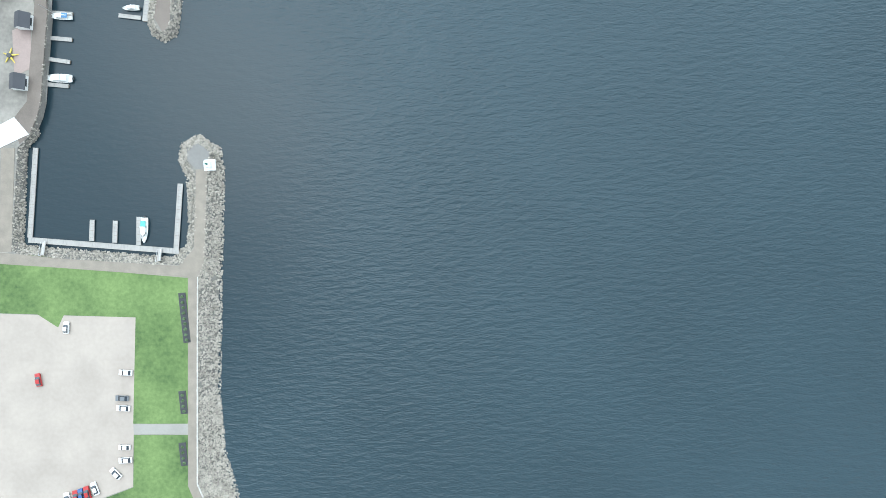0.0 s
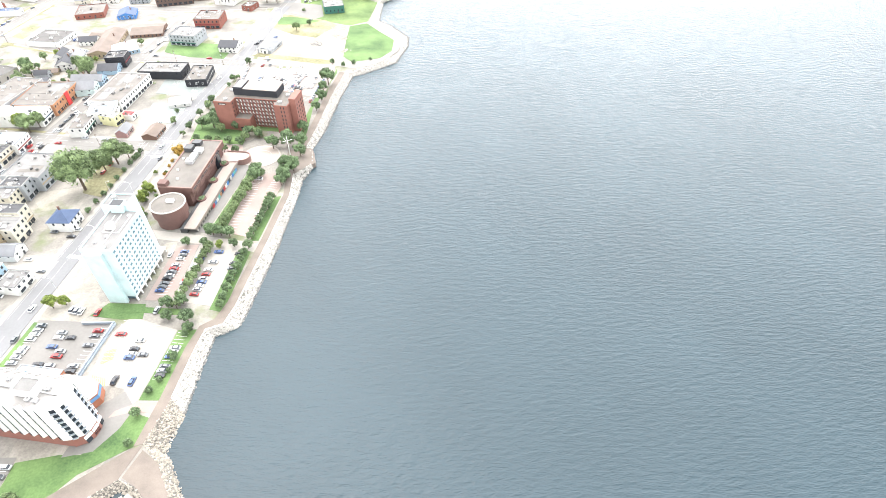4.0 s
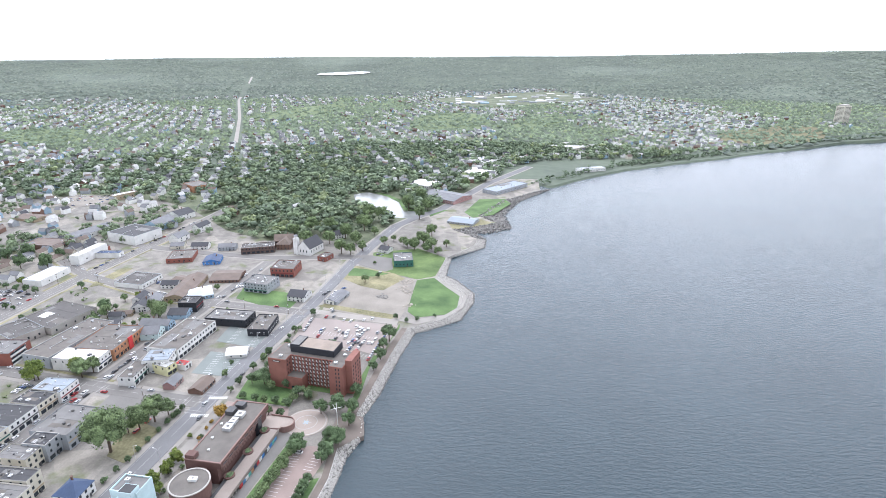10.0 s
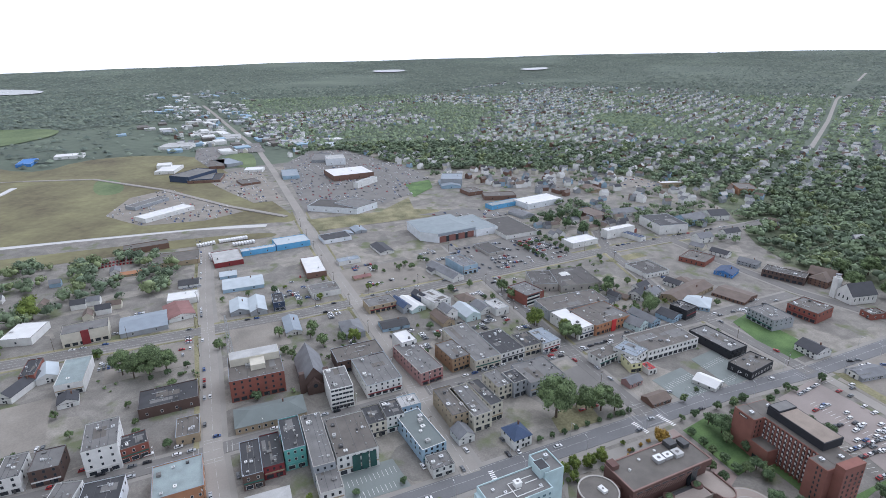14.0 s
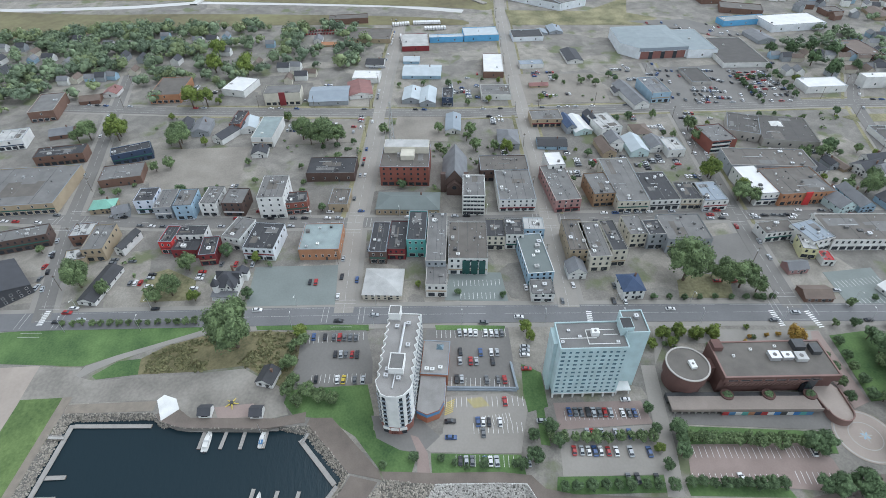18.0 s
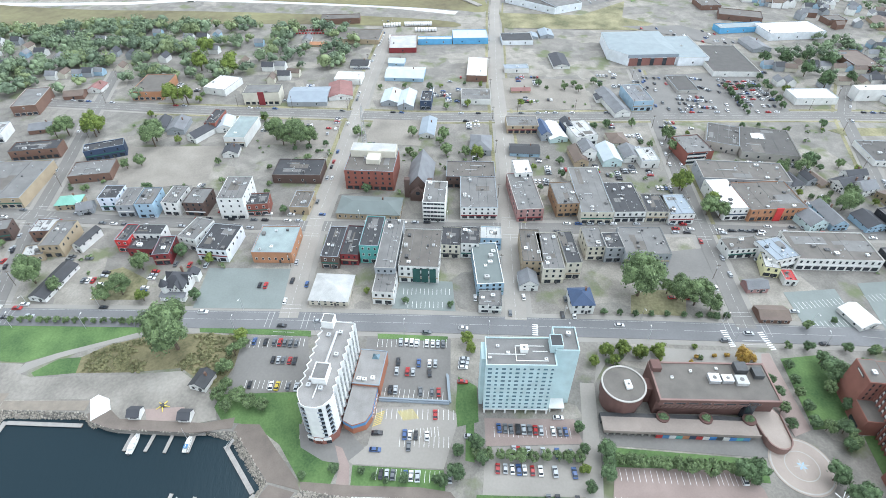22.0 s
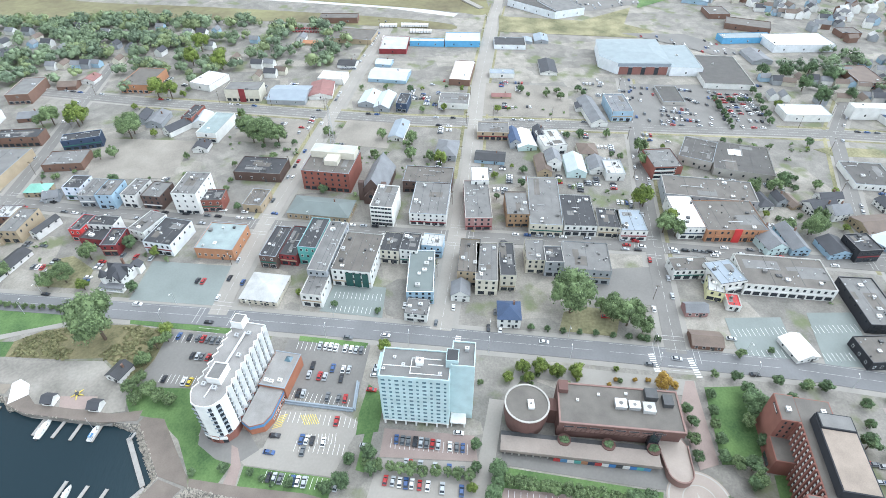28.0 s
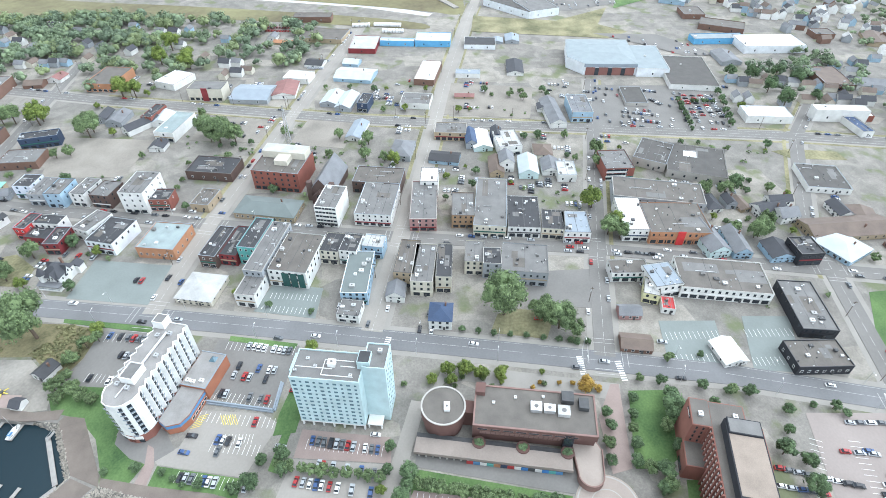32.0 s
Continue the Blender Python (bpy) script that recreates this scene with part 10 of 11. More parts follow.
def height_np(x, y):
    r = np.hypot(x - CENTRE[0], y - CENTRE[1])
    az = np.degrees(np.arctan2(y - CENTRE[1], x - CENTRE[0])) % 360
    return GROUND + np.maximum(8.0, 236 - 1.45 * (az - 48) + np.clip((az - 80) * 1.1, 0, 52)) * np.maximum(0, (r - 1200) / 3600) ** 2


OPEN = []
TAKEN = []
for ob in list(scene.collection.objects):
    if ob.name.split(".")[0] in ("field", "mall_lot", "far_yard", "far_clearing", "far_lake", "bare_lot", "parking_yard", "rough_bank", "car_park", "arena_car_park", "vacant_lot", "far_point", "far_spit"):
        n = len(ob.data.vertices)
        xs = np.array([v.co[:] for v in ob.data.vertices])
        faces = [[(xs[i][0], xs[i][1]) for i in p.vertices] for p in ob.data.polygons if abs(p.normal.z) > 0.5]
        OPEN.append((xs[:, 0].min(), xs[:, 0].max(), xs[:, 1].min(), xs[:, 1].max(), faces))
    if ob.parent is None and ob.name.split(".")[0] in ("building", "house", "church"):
        TAKEN.append((ob.location.x, ob.location.y))


def free(x, y, gap=3.0):
    bad = near_line(FAR_ROAD, x, y, 14) | near_line(CROSS_C, x, y, 15) | near_line(ESPLANADE, x, y, 13) | near_line(BACK_STREET, x, y, 13) | near_line(CROSS_A, x, y, 10) | near_line(CROSS_F, x, y, 9) | near_line(CREEK, x, y, 10) | near_line(RIVER, x, y, 14)
    bad |= inside(POND, x, y) | near_line(POND + POND[:1], x, y, 6)
    for x0, x1, y0, y1, faces in OPEN:
        cand = (x > x0) & (x < x1) & (y > y0) & (y < y1) & ~bad
        if cand.any():
            idx = np.nonzero(cand)[0]
            for f in faces:
                bad[idx] |= inside(f, x[idx], y[idx])
    for bx, by in TAKEN:
        bad |= np.hypot(x - bx, y - by) < 15
    return ~bad


def clear_of(x, y, gap):
    for cx, cy, a, b, r in FOOTPRINTS:
        dx, dy = x - cx, y - cy
        if abs(dx) + abs(dy) > 90:
            continue
        u, v = dx * math.cos(r) + dy * math.sin(r), -dx * math.sin(r) + dy * math.cos(r)
        if abs(u) < a + gap and abs(v) < b + gap:
            return False
    return True


SUBURB = [(-1500, 300), (-1100, 330), (-905, 450), (-840, 560), (-760, 680), (-640, 740), (-500, 715), (-430, 670), (-340, 580), (-275, 545), (-230, 560), (-190, 560), (-160, 590), (-140, 625), (-118, 668), (-85, 715), (-30, 850), (30, 1000), (90, 1080),
          (330, 1120), (560, 1260), (830, 1420), (1250, 1600), (1700, 2400), (0, 2900), (-2600, 2600), (-2600, 500)]
WEST_SUBURB = [(-470, -420), (-480, -250), (-470, -200), (-510, -110), (-525, -60), (-545, 0), (-560, 25), (-660, 30), (-690, -120), (-705, -420)]
MID_STREETS = [(-535, 478), (-600, 520), (-440, 640), (-350, 565), (-430, 530)]
WEST_ROADSIDE = [(-1080, 120), (-1080, 330), (-1500, 420), (-2400, 480), (-2400, 180), (-1600, 120)]


def sample(poly, per_m2, seed):
    rng = np.random.RandomState(seed)
    x0, x1 = min(p[0] for p in poly), max(p[0] for p in poly)
    y0, y1 = min(p[1] for p in poly), max(p[1] for p in poly)
    n = int((x1 - x0) * (y1 - y0) * per_m2)
    x, y = rng.uniform(x0, x1, n), rng.uniform(y0, y1, n)
    k = inside(poly, x, y)
    x, y = x[k], y[k]
    k = free(x, y)
    return x[k], y[k]


OCTA_V = np.array([(1, 0, 0), (0.1, 1, 0), (-1, 0.1, 0), (0, -1, 0), (0, 0, 1)], float)
OCTA_F = np.array([(0, 1, 4), (1, 2, 4), (2, 3, 4), (3, 0, 4)])


def woods(name, x, y, wide, tall, material, seed, label, clumps=1, sink=0.0, leaves=0):
    """Many crowns in one mesh: each is a few uneven clumps with sprays of leaves round them, or, far off, one pointed clump."""
    rng = np.random.RandomState(seed)
    size = rng.uniform(0.55, 1.3, len(x))
    coarse = clumps == 1
    BV, BF = (OCTA_V, OCTA_F) if coarse else (ICO_V, ICO_F)
    n = len(x) * clumps
    X, Y, w = np.repeat(x, clumps), np.repeat(y, clumps), np.repeat(size, clumps) * wide
    t = w / wide * tall
    ground_z = height_np(X, Y) - sink
    off = rng.normal(size=(n, 2)) * w[:, None] * (0 if coarse else 0.19)
    up = 0.5 + (0 if coarse else rng.uniform(-0.14, 0.2, n))
    v = BV[None] * rng.uniform(0.6, 1.3, size=(n, len(BV), 1)) * np.stack([w, w, t], 1)[:, None, :] * (0.5 if coarse else 0.25)
    v += np.stack([X + off[:, 0], Y + off[:, 1], ground_z + t * up], 1)[:, None, :]
    f = BF[None] + (np.arange(n) * len(BV))[:, None, None]
    V, Fc = v.reshape(-1, 3), f.reshape(-1, 3)
    if leaves:
        m = len(x) * leaves
        X, Y, w = np.repeat(x, leaves), np.repeat(y, leaves), np.repeat(size, leaves) * wide
        t = w / wide * tall
        d = rng.normal(size=(m, 3))
        d /= np.linalg.norm(d, axis=1)[:, None]
        d[:, 2] = np.where(d[:, 2] < -0.2, -d[:, 2], d[:, 2])
        lump = np.repeat(rng.normal(size=(len(x), 3)), leaves, axis=0)
        reach = rng.uniform(0.27, 0.52, m) * (1 + 0.12 * np.clip((d * lump).sum(axis=1), -1.2, 1.2))
        base = np.stack([X, Y, height_np(X, Y) - sink + t * 0.5], 1) + d * np.stack([w, w, t], 1) * reach[:, None]
        q = leaf_quads(rng, base, d, rng.uniform(0.6, 1.4, m) * w * (0.74 / leaves ** 0.5))
        k = len(V)
        idx = k + np.arange(m * 4).reshape(m, 4)
        V = np.concatenate([V, q.reshape(-1, 3)])
        Fc = np.concatenate([Fc, idx[:, :3], idx[:, (0, 2, 3)]])
    me = bpy.data.meshes.new(name)
    me.vertices.add(len(V))
    me.vertices.foreach_set("co", V.astype(np.float32).ravel())
    me.loops.add(len(Fc) * 3)
    me.loops.foreach_set("vertex_index", Fc.astype(np.int32).ravel())
    me.polygons.add(len(Fc))
    me.polygons.foreach_set("loop_start", np.arange(len(Fc), dtype=np.int32) * 3)
    me.materials.append(MATS[material])
    me.update(calc_edges=True)
    return tagged(new(name, me), label, "trees", "", "stuff")


def far_houses(name, x, y, seed, label):
    rng = np.random.RandomState(seed)
    vs, fs, sl = [], [], []
    mats = ["paint_white", "grey_clap", "cream", "blue_pale", "brick_brown", "shingle_grey", "shingle_dark", "shingle_brown", "tar_light"]
    for i in range(len(x)):
        a, b, h = rng.uniform(3.0, 4.6), rng.uniform(4, 6.5), rng.uniform(5.0, 7.6)
        ang = radians(rng.choice([10, 100, -20, 70])) + rng.normal() * 0.06
        c, s = math.cos(ang), math.sin(ang)
        z = float(height_np(x[i:i + 1], y[i:i + 1])[0])
        loc = [(-a, -b, -1), (a, -b, -1), (a, b, -1), (-a, b, -1), (-a, -b, h), (a, -b, h), (a, b, h), (-a, b, h), (0, -b, h + a * 0.8), (0, b, h + a * 0.8), (-a - .4, -b - .4, h - .3), (-a - .4, b + .4, h - .3), (a + .4, -b - .4, h - .3), (a + .4, b + .4, h - .3), (0, -b - .4, h + a * .8 + .1), (0, b + .4, h + a * .8 + .1)]
        k = len(vs)
        vs += [(x[i] + p * c - q * s, y[i] + p * s + q * c, z + r) for p, q, r in loc]
        wall, roof = rng.choice([0, 0, 0, 0, 0, 1, 2, 3, 4]), rng.choice([5, 5, 5, 6, 7, 8, 8])
        for f in ((0, 1, 5, 4), (1, 2, 6, 5), (2, 3, 7, 6), (3, 0, 4, 7), (4, 5, 8), (6, 7, 9)):
            fs.append(tuple(k + j for j in f))
            sl.append(wall)
        for f in ((10, 14, 15, 11), (14, 12, 13, 15)):
            fs.append(tuple(k + j for j in f))
            sl.append(roof)
    return tagged(new(name, mesh_of(name, vs, fs, mats, sl)), label, "houses", "", "stuff")


def settled(x, y):
    """Where the suburb is built up: uneven neighbourhoods with wooded gaps, denser further out."""
    r = np.hypot(x - CENTRE[0], y - CENTRE[1])
    p = np.array([noise.noise(Vector((a * 0.0026, b * 0.0026, 1))) + 0.4 * noise.noise(Vector((a * 0.009, b * 0.009, 5))) for a, b in zip(x, y)])
    return p + np.interp(r, (700, 1100, 1600, 2300, 2800), (-0.08, -0.02, 0.06, 0.06, -0.15)) + np.where(x < -480, 0.12, 0.0) + np.where(x > -250, 0.1, 0.0)


SIDE_ROADS = []
ux, uy = -0.385, 0.923
for k in range(-21, 24):
    x0, y0 = -360 + k * 70 * uy, 700 - k * 70 * ux
    SIDE_ROADS.append([(x0 + ux * s + 14 * math.sin(s * 0.004 + k), y0 + uy * s) for s in range(-60, 1900, 80)])
sx, sy = [], []
rng = np.random.RandomState(5)
for ln in SIDE_ROADS:
    for (x0, y0), (x1, y1) in zip(ln, ln[1:]):
        for q in range(4):
            for side in (-1, 1):
                t = (q + rng.uniform(0.3, 0.7)) / 4
                o = side * rng.uniform(13, 24)
                sx.append(x0 + (x1 - x0) * t + uy * o)
                sy.append(y0 + (y1 - y0) * t - ux * o)
sx, sy = np.array(sx), np.array(sy)
k = inside(SUBURB, sx, sy)
sx, sy = sx[k], sy[k]
k = free(sx, sy) & (settled(sx, sy) + rng.normal(size=len(sx)) * 0.12 > 0.0)
hx, hy = sx[k], sy[k]
near = np.ones(len(hx), bool)
far_houses("suburb_houses", hx[near], hy[near], 1, "small white and grey houses among trees")

hx3, hy3 = sample(MID_STREETS, 1 / 650, 7)
WEST_HOUSES = [(-643, -349), (-642, -330), (-624, -310), (-607, -289), (-550, -230), (-551, -221), (-553, -212), (-562, -195), (-592, -196), (-601, -215), (-551, -243), (-547, -252), (-605, -304), (-607, -335), (-636, -137), (-646, -125), (-637, -152), (-599, -117), (-616, -75), (-550, -55), (-552, -44), (-523, -48), (-528, -37), (-534, -29), (-565, -81), (-656, -190), (-582, -161), (-579, -317), (-657, -278), (-591, -265), (-638, -242)]
EAST_HOUSES = [(-515, 419), (-508, 427), (-505, 436), (-475, 418), (-512, 450), (-510, 460), (-507, 471), (-502, 482), (-502, 491), (-468, 446), (-473, 467), (-475, 489), (-477, 501), (-477, 409), (-678, 560), (-658, 567), (-674, 613), (-717, 613), (-715, 565), (-695, 525), (-722, 507), (-469, 483), (-472, 497), (-463, 505), (-469, 515), (-748, 589), (-671, 575), (-679, 617), (-639, 622), (-547, 555), (-563, 578), (-491, 537), (-699, 516), (-715, 503)]
hx5, hy5 = np.array(EAST_HOUSES, float).T


def cottage(w, d, h, wall, roof, label):
    ob = thing("house", pose(0, -4000, 0), label, "house", "suburban houses")
    a, b, e = w / 2, d / 2, h * 0.6
    part("wall", mesh_of("wall", [(-a, -b, -0.5), (a, -b, -0.5), (a, b, -0.5), (-a, b, -0.5), (-a, -b, e), (a, -b, e), (a, b, e), (-a, b, e), (0, -b, h), (0, b, h)], [(0, 1, 5, 4), (1, 2, 6, 5), (2, 3, 7, 6), (3, 0, 4, 7), (4, 5, 8), (6, 7, 9)], [wall]), ob)
    part("roof", mesh_of("roof", [(-a - 0.4, -b - 0.4, e - 0.3), (0, -b - 0.4, h + 0.1), (0, b + 0.4, h + 0.1), (-a - 0.4, b + 0.4, e - 0.3), (a + 0.4, -b - 0.4, e - 0.3), (a + 0.4, b + 0.4, e - 0.3)], [(0, 1, 2, 3), (4, 5, 2, 1)], [roof]), ob)
    return ob


cottages = [cottage(7.5, 10, 7.5, "white", "shingle_grey", "white clapboard house with a grey gabled roof"), cottage(8, 9, 8, "grey_clap", "shingle_dark", "grey clapboard house with a dark gabled roof"),
            cottage(7, 11, 7, "cream", "shingle_brown", "cream house with a brown gabled roof"), cottage(8, 11, 8, "white", "shingle_dark", "white house with a dark gabled roof"), cottage(7, 9, 7, "blue_pale", "shingle_grey", "pale blue house with a grey gabled roof")]
rng = random.Random(12)
for i, (x, y) in enumerate(WEST_HOUSES + list(zip(hx3, hy3)) + list(zip(hx5, hy5))):
    m_ = pose(x, y, GROUND, 0, 0, rng.choice([82, -8, 172]) + rng.uniform(-4, 4))
    if i < len(cottages):
        cottages[i].matrix_basis = m_
    else:
        copy_thing(rng.choice(cottages), m_)
EDGE = [(-860, 450), (-767, 478), (-690, 500), (-640, 520), (-560, 600), (-470, 640), (-440, 670), (-500, 712), (-640, 735), (-755, 675), (-835, 555)]
ex, ey = sample(EDGE, 1 / 620, 44)
far_houses("edge_houses", ex, ey, 6, "white and grey houses along the edge of town")
TAKEN += list(zip(ex, ey))
hx4, hy4 = sample(WEST_ROADSIDE, 1 / 2600, 8)
far_houses("suburb_houses", hx4, hy4, 4, "scattered houses along the far road")
TAKEN += [(x + 3, y) for x, y in WEST_HOUSES] + EAST_HOUSES
tx, ty = sample(SUBURB, 1 / 92, 15)
r = np.hypot(tx - CENTRE[0], ty - CENTRE[1])
rng = np.random.RandomState(3)
pick = rng.rand(len(tx))
cells = set((int(a // 8), int(b // 8)) for a, b in zip(hx, hy))
open_spot = np.array([(int(a // 8), int(b // 8)) not in cells and (int((a + 4) // 8), int((b - 7) // 8)) not in cells for a, b in zip(tx, ty)])
taken = set()
for i in np.argsort(r):
    c = (int(tx[i] // 10.5), int(ty[i] // 10.5))
    open_spot[i] &= c not in taken or r[i] > 1250
    taken.add(c)
built = settled(tx, ty)
keep = open_spot & (pick < np.where(r < 1300, 0.95, 0.85) - 0.9 * np.clip(built, 0, 0.5))
tx, ty, r, pick = tx[keep], ty[keep], r[keep], rng.rand(int(keep.sum()))
for mname, lo, hi in (("wood_mid", 0, 0.42), ("wood_mid_dark", 0.42, 0.92), ("wood_light", 0.92, 1.0)):
    k = (pick >= lo) & (pick < hi) & (r < 1250)
    woods("suburb_trees", tx[k], ty[k], 16, 11, mname, 21, "%s trees between the houses" % ("dark green" if "dark" in mname else "green"), 3, 0.0, 26)
    k = (pick >= lo) & (pick < hi) & (r >= 1250) & (r < 2500)
    woods("suburb_trees", tx[k], ty[k], 10.5, 8.5, mname, 22, "%s trees between far houses" % ("dark green" if "dark" in mname else "green"), 1, 1.0)
WEST_WOOD = [(-544, -306), (-569, -162), (-601, -150), (-648, -110), (-700, -200), (-684, -277), (-661, -371), (-648, -452), (-619, -517), (-543, -407)]
tx, ty = sample(WEST_SUBURB, 1 / 190, 16)
tx2, ty2 = sample(WEST_WOOD, 1 / 90, 19)
tx, ty = np.concatenate([tx, tx2]), np.concatenate([ty, ty2])
pick = rng.rand(len(tx))
for mname, lo, hi in (("wood_mid", 0, 0.42), ("wood_mid_dark", 0.42, 0.72), ("wood_light", 0.72, 1.0)):
    k = (pick >= lo) & (pick < hi)
    woods("street_trees", tx[k], ty[k], 12.5, 11.5, mname, 23, "leafy street trees over small houses", 4, 0.0, 110)
tx, ty = sample(EDGE, 1 / 240, 45)
woods("edge_trees", tx, ty, 10, 8.5, "wood_mid", 46, "leafy trees along the edge of town", 3, 0.0, 50)
tx, ty = sample(MID_STREETS, 1 / 130, 17)
woods("street_trees", tx, ty, 9, 8.5, "wood_mid", 24, "leafy street trees over small houses", 3, 0.0, 60)
tx, ty = sample(RIGHT_HOUSES, 1 / 95, 18)
woods("street_trees", tx, ty, 8, 8, "wood_mid_dark", 25, "leafy trees among the houses", 3, 0.0, 60)
# the woods on the hills
rng = np.random.RandomState(9)
n = 150000
a = np.radians(rng.uniform(38, 258, n))
r = np.sqrt(rng.uniform(1250 ** 2, 4780 ** 2, n))
x, y = CENTRE[0] + r * np.cos(a), CENTRE[1] + r * np.sin(a)
k = (~inside(SUBURB, x, y) | (r > 2450)) & free(x, y) & ~((x > -1900) & (y < 330) & (y > -900) & (rng.rand(n) < 0.8) & (x < 0))
land = np.array([(ring_start(d) + 25 if d < 82 else 0) for d in np.degrees(a)])
k &= r > land
x, y, r = x[k], y[k], r[k]
pick = rng.rand(len(x))
for mname, lo, hi in (("wood_far", 0, 0.5), ("wood_far_haze_dark", 0.5, 1.0)):
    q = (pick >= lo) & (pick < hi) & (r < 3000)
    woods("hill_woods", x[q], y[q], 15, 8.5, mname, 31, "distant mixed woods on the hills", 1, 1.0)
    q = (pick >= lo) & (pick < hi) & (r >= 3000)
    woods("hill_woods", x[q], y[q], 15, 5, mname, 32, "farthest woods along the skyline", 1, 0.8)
# single trees over the far clearings
cx_, cy_ = [], []
for ob in list(scene.collection.objects):
    if ob.name.split(".")[0] == "far_clearing":
        for p in ob.data.polygons:
            if abs(p.normal.z) > 0.5 and rng.rand() < 0.75:
                c = sum((ob.data.vertices[i].co * w for i, w in zip(p.vertices, rng.dirichlet((1, 1, 1)))), Vector())
                for _ in range(rng.randint(1, 5)):
                    cx_.append(c.x + rng.normal() * 9)
                    cy_.append(c.y + rng.normal() * 9)
woods("clearing_trees", np.array(cx_), np.array(cy_), 11, 8, "wood_mid_dark", 36, "scattered trees over far clearings", 1, 0.5)
# thin rows of bank shrubs along the shore beyond the point
i = np.linspace(0, 1, 420)
fx = np.interp(i, np.linspace(0, 1, len(FAR_SHORE)), [p[0] for p in FAR_SHORE]) + rng.normal(size=420) * 8 - 22
fy = np.interp(i, np.linspace(0, 1, len(FAR_SHORE)), [p[1] for p in FAR_SHORE]) + rng.normal(size=420) * 8 + 26
woods("shore_trees", fx, fy, 9, 6, "wood_mid_dark", 33, "dark trees along the far shore", 2, 0.0, 12)
# the lone tower block on the far shore
far = thing("apartment_tower", pose(1034, 1690, 8, 0, 0, 30), "distant grey-pink tower block on the far shore", "apartment tower")
part("wall", Geo().box(-17, -12, -2, 17, 12, 56).mesh("wall", "cream"), far)
part("roof", Geo().box(-12, -8, 56, 12, 8, 60).mesh("roof", "concrete"), far)
strip = Geo().box(-15, -0.2, 0, 15, 0, 0.9).mesh("window_strip", "glass_dark")
for f in range(15):
    part("window_strip", strip, far, pose(0, -12.1, 3 + f * 3.5))
    part("window_strip", strip, far, pose(-17.1, 0, 3 + f * 3.5, 0, 0, -90) @ Matrix.Diagonal((0.7, 1, 1, 1)))


def small_car(gm, x, y, z, ang, slot):
    """A plain car: body, dark glazing and roof."""
    c, s = math.cos(ang), math.sin(ang)
    for x0, x1, w, z0, z1, k in ((-2.2, 2.2, 0.88, 0.0, 0.6, slot), (-1.7, 1.0, 0.8, 0.6, 1.0, 6), (-1.3, 0.5, 0.7, 1.0, 1.08, slot)):
        gm.add([(x + p * c - q * s, y + p * s + q * c, z + h) for h in (z0, z1) for p, q in ((x0, -w), (x1, -w), (x1, w), (x0, w))], [(4, 5, 6, 7), (0, 1, 5, 4), (1, 2, 6, 5), (2, 3, 7, 6), (3, 0, 4, 7)], k)


CAR_SLOTS = ["car_paint_%d" % i for i in range(6)] + ["glass_dark"]


# cars on the far lots, a few at each row
def far_cars(name, polys, density, seed, label, rows=6.5):
    rng = np.random.RandomState(seed)
    gm = Geo()
    for poly in polys:
        x0, x1 = min(p[0] for p in poly), max(p[0] for p in poly)
        y0, y1 = min(p[1] for p in poly), max(p[1] for p in poly)
        for X in np.arange(x0, x1, rows * 1.6):
            for Y in np.arange(y0, y1, 2.9):
                if rng.rand() > density * (0.4 + 1.2 * (noise.noise(Vector((X * 0.02, Y * 0.02, seed))) + 0.5)):
                    continue
                if not inside(poly, np.array([X]), np.array([Y]))[0]:
                    continue
                z = height(X, Y) + 0.4
                s = rng.choice([0, 0, 0, 1, 1, 2, 3, 4, 5])
                small_car(gm, X, Y, z, 0.0, s)
    return tagged(new(name, gm.mesh(name, *CAR_SLOTS)), label, "cars", "", "stuff")


def far_stores(line, seed, count, label):
    """Big flat sheds beside a far road."""
    rng = np.random.RandomState(seed)
    gm = Geo()
    for _ in range(count):
        k = rng.randint(len(line) - 1)
        t = rng.rand()
        (x0, y0), (x1, y1) = line[k], line[k + 1]
        L = math.hypot(x1 - x0, y1 - y0)
        s = rng.choice([-1, 1]) * (22 + abs(rng.normal()) * 90)
        x, y = x0 + (x1 - x0) * t - (y1 - y0) / L * s, y0 + (y1 - y0) * t + (x1 - x0) / L * s
        w, d, z = rng.uniform(7, 24), rng.uniform(6, 18), height(x, y)
        gm.box(x - w, y - d, z - 2, x + w, y + d, z + rng.uniform(4, 8), rng.choice([0, 0, 1, 2, 3, 4]))
    return tagged(new("far_stores", gm.mesh("far_stores", "white", "tar_light", "grey_clap", "tar_brown", "blue_pale")), label, "stores", "", "stuff")


far_stores([(-1273, 264), (-2100, 306), (-3000, 335)], 4, 150, "pale stores and sheds along the far road")
far_stores([(-186, 2344), (452, 2401)], 6, 70, "pale stores and sheds near the far shore")
lots = [[(ob.data.vertices[i].co.x, ob.data.vertices[i].co.y) for i in p.vertices] for ob in list(scene.collection.objects) if ob.name.split(".")[0] in ("mall_lot", "far_yard") for p in ob.data.polygons]
far_cars("far_cars", lots, 0.22, 3, "parked cars on the far shopping lots")


# ---- road paint, lamps, poles, fences ----
def paint(name, gm, label, material="paint_white"):
    return tagged(new(name, gm.mesh(name, material)), label, "road marking", "", "stuff")


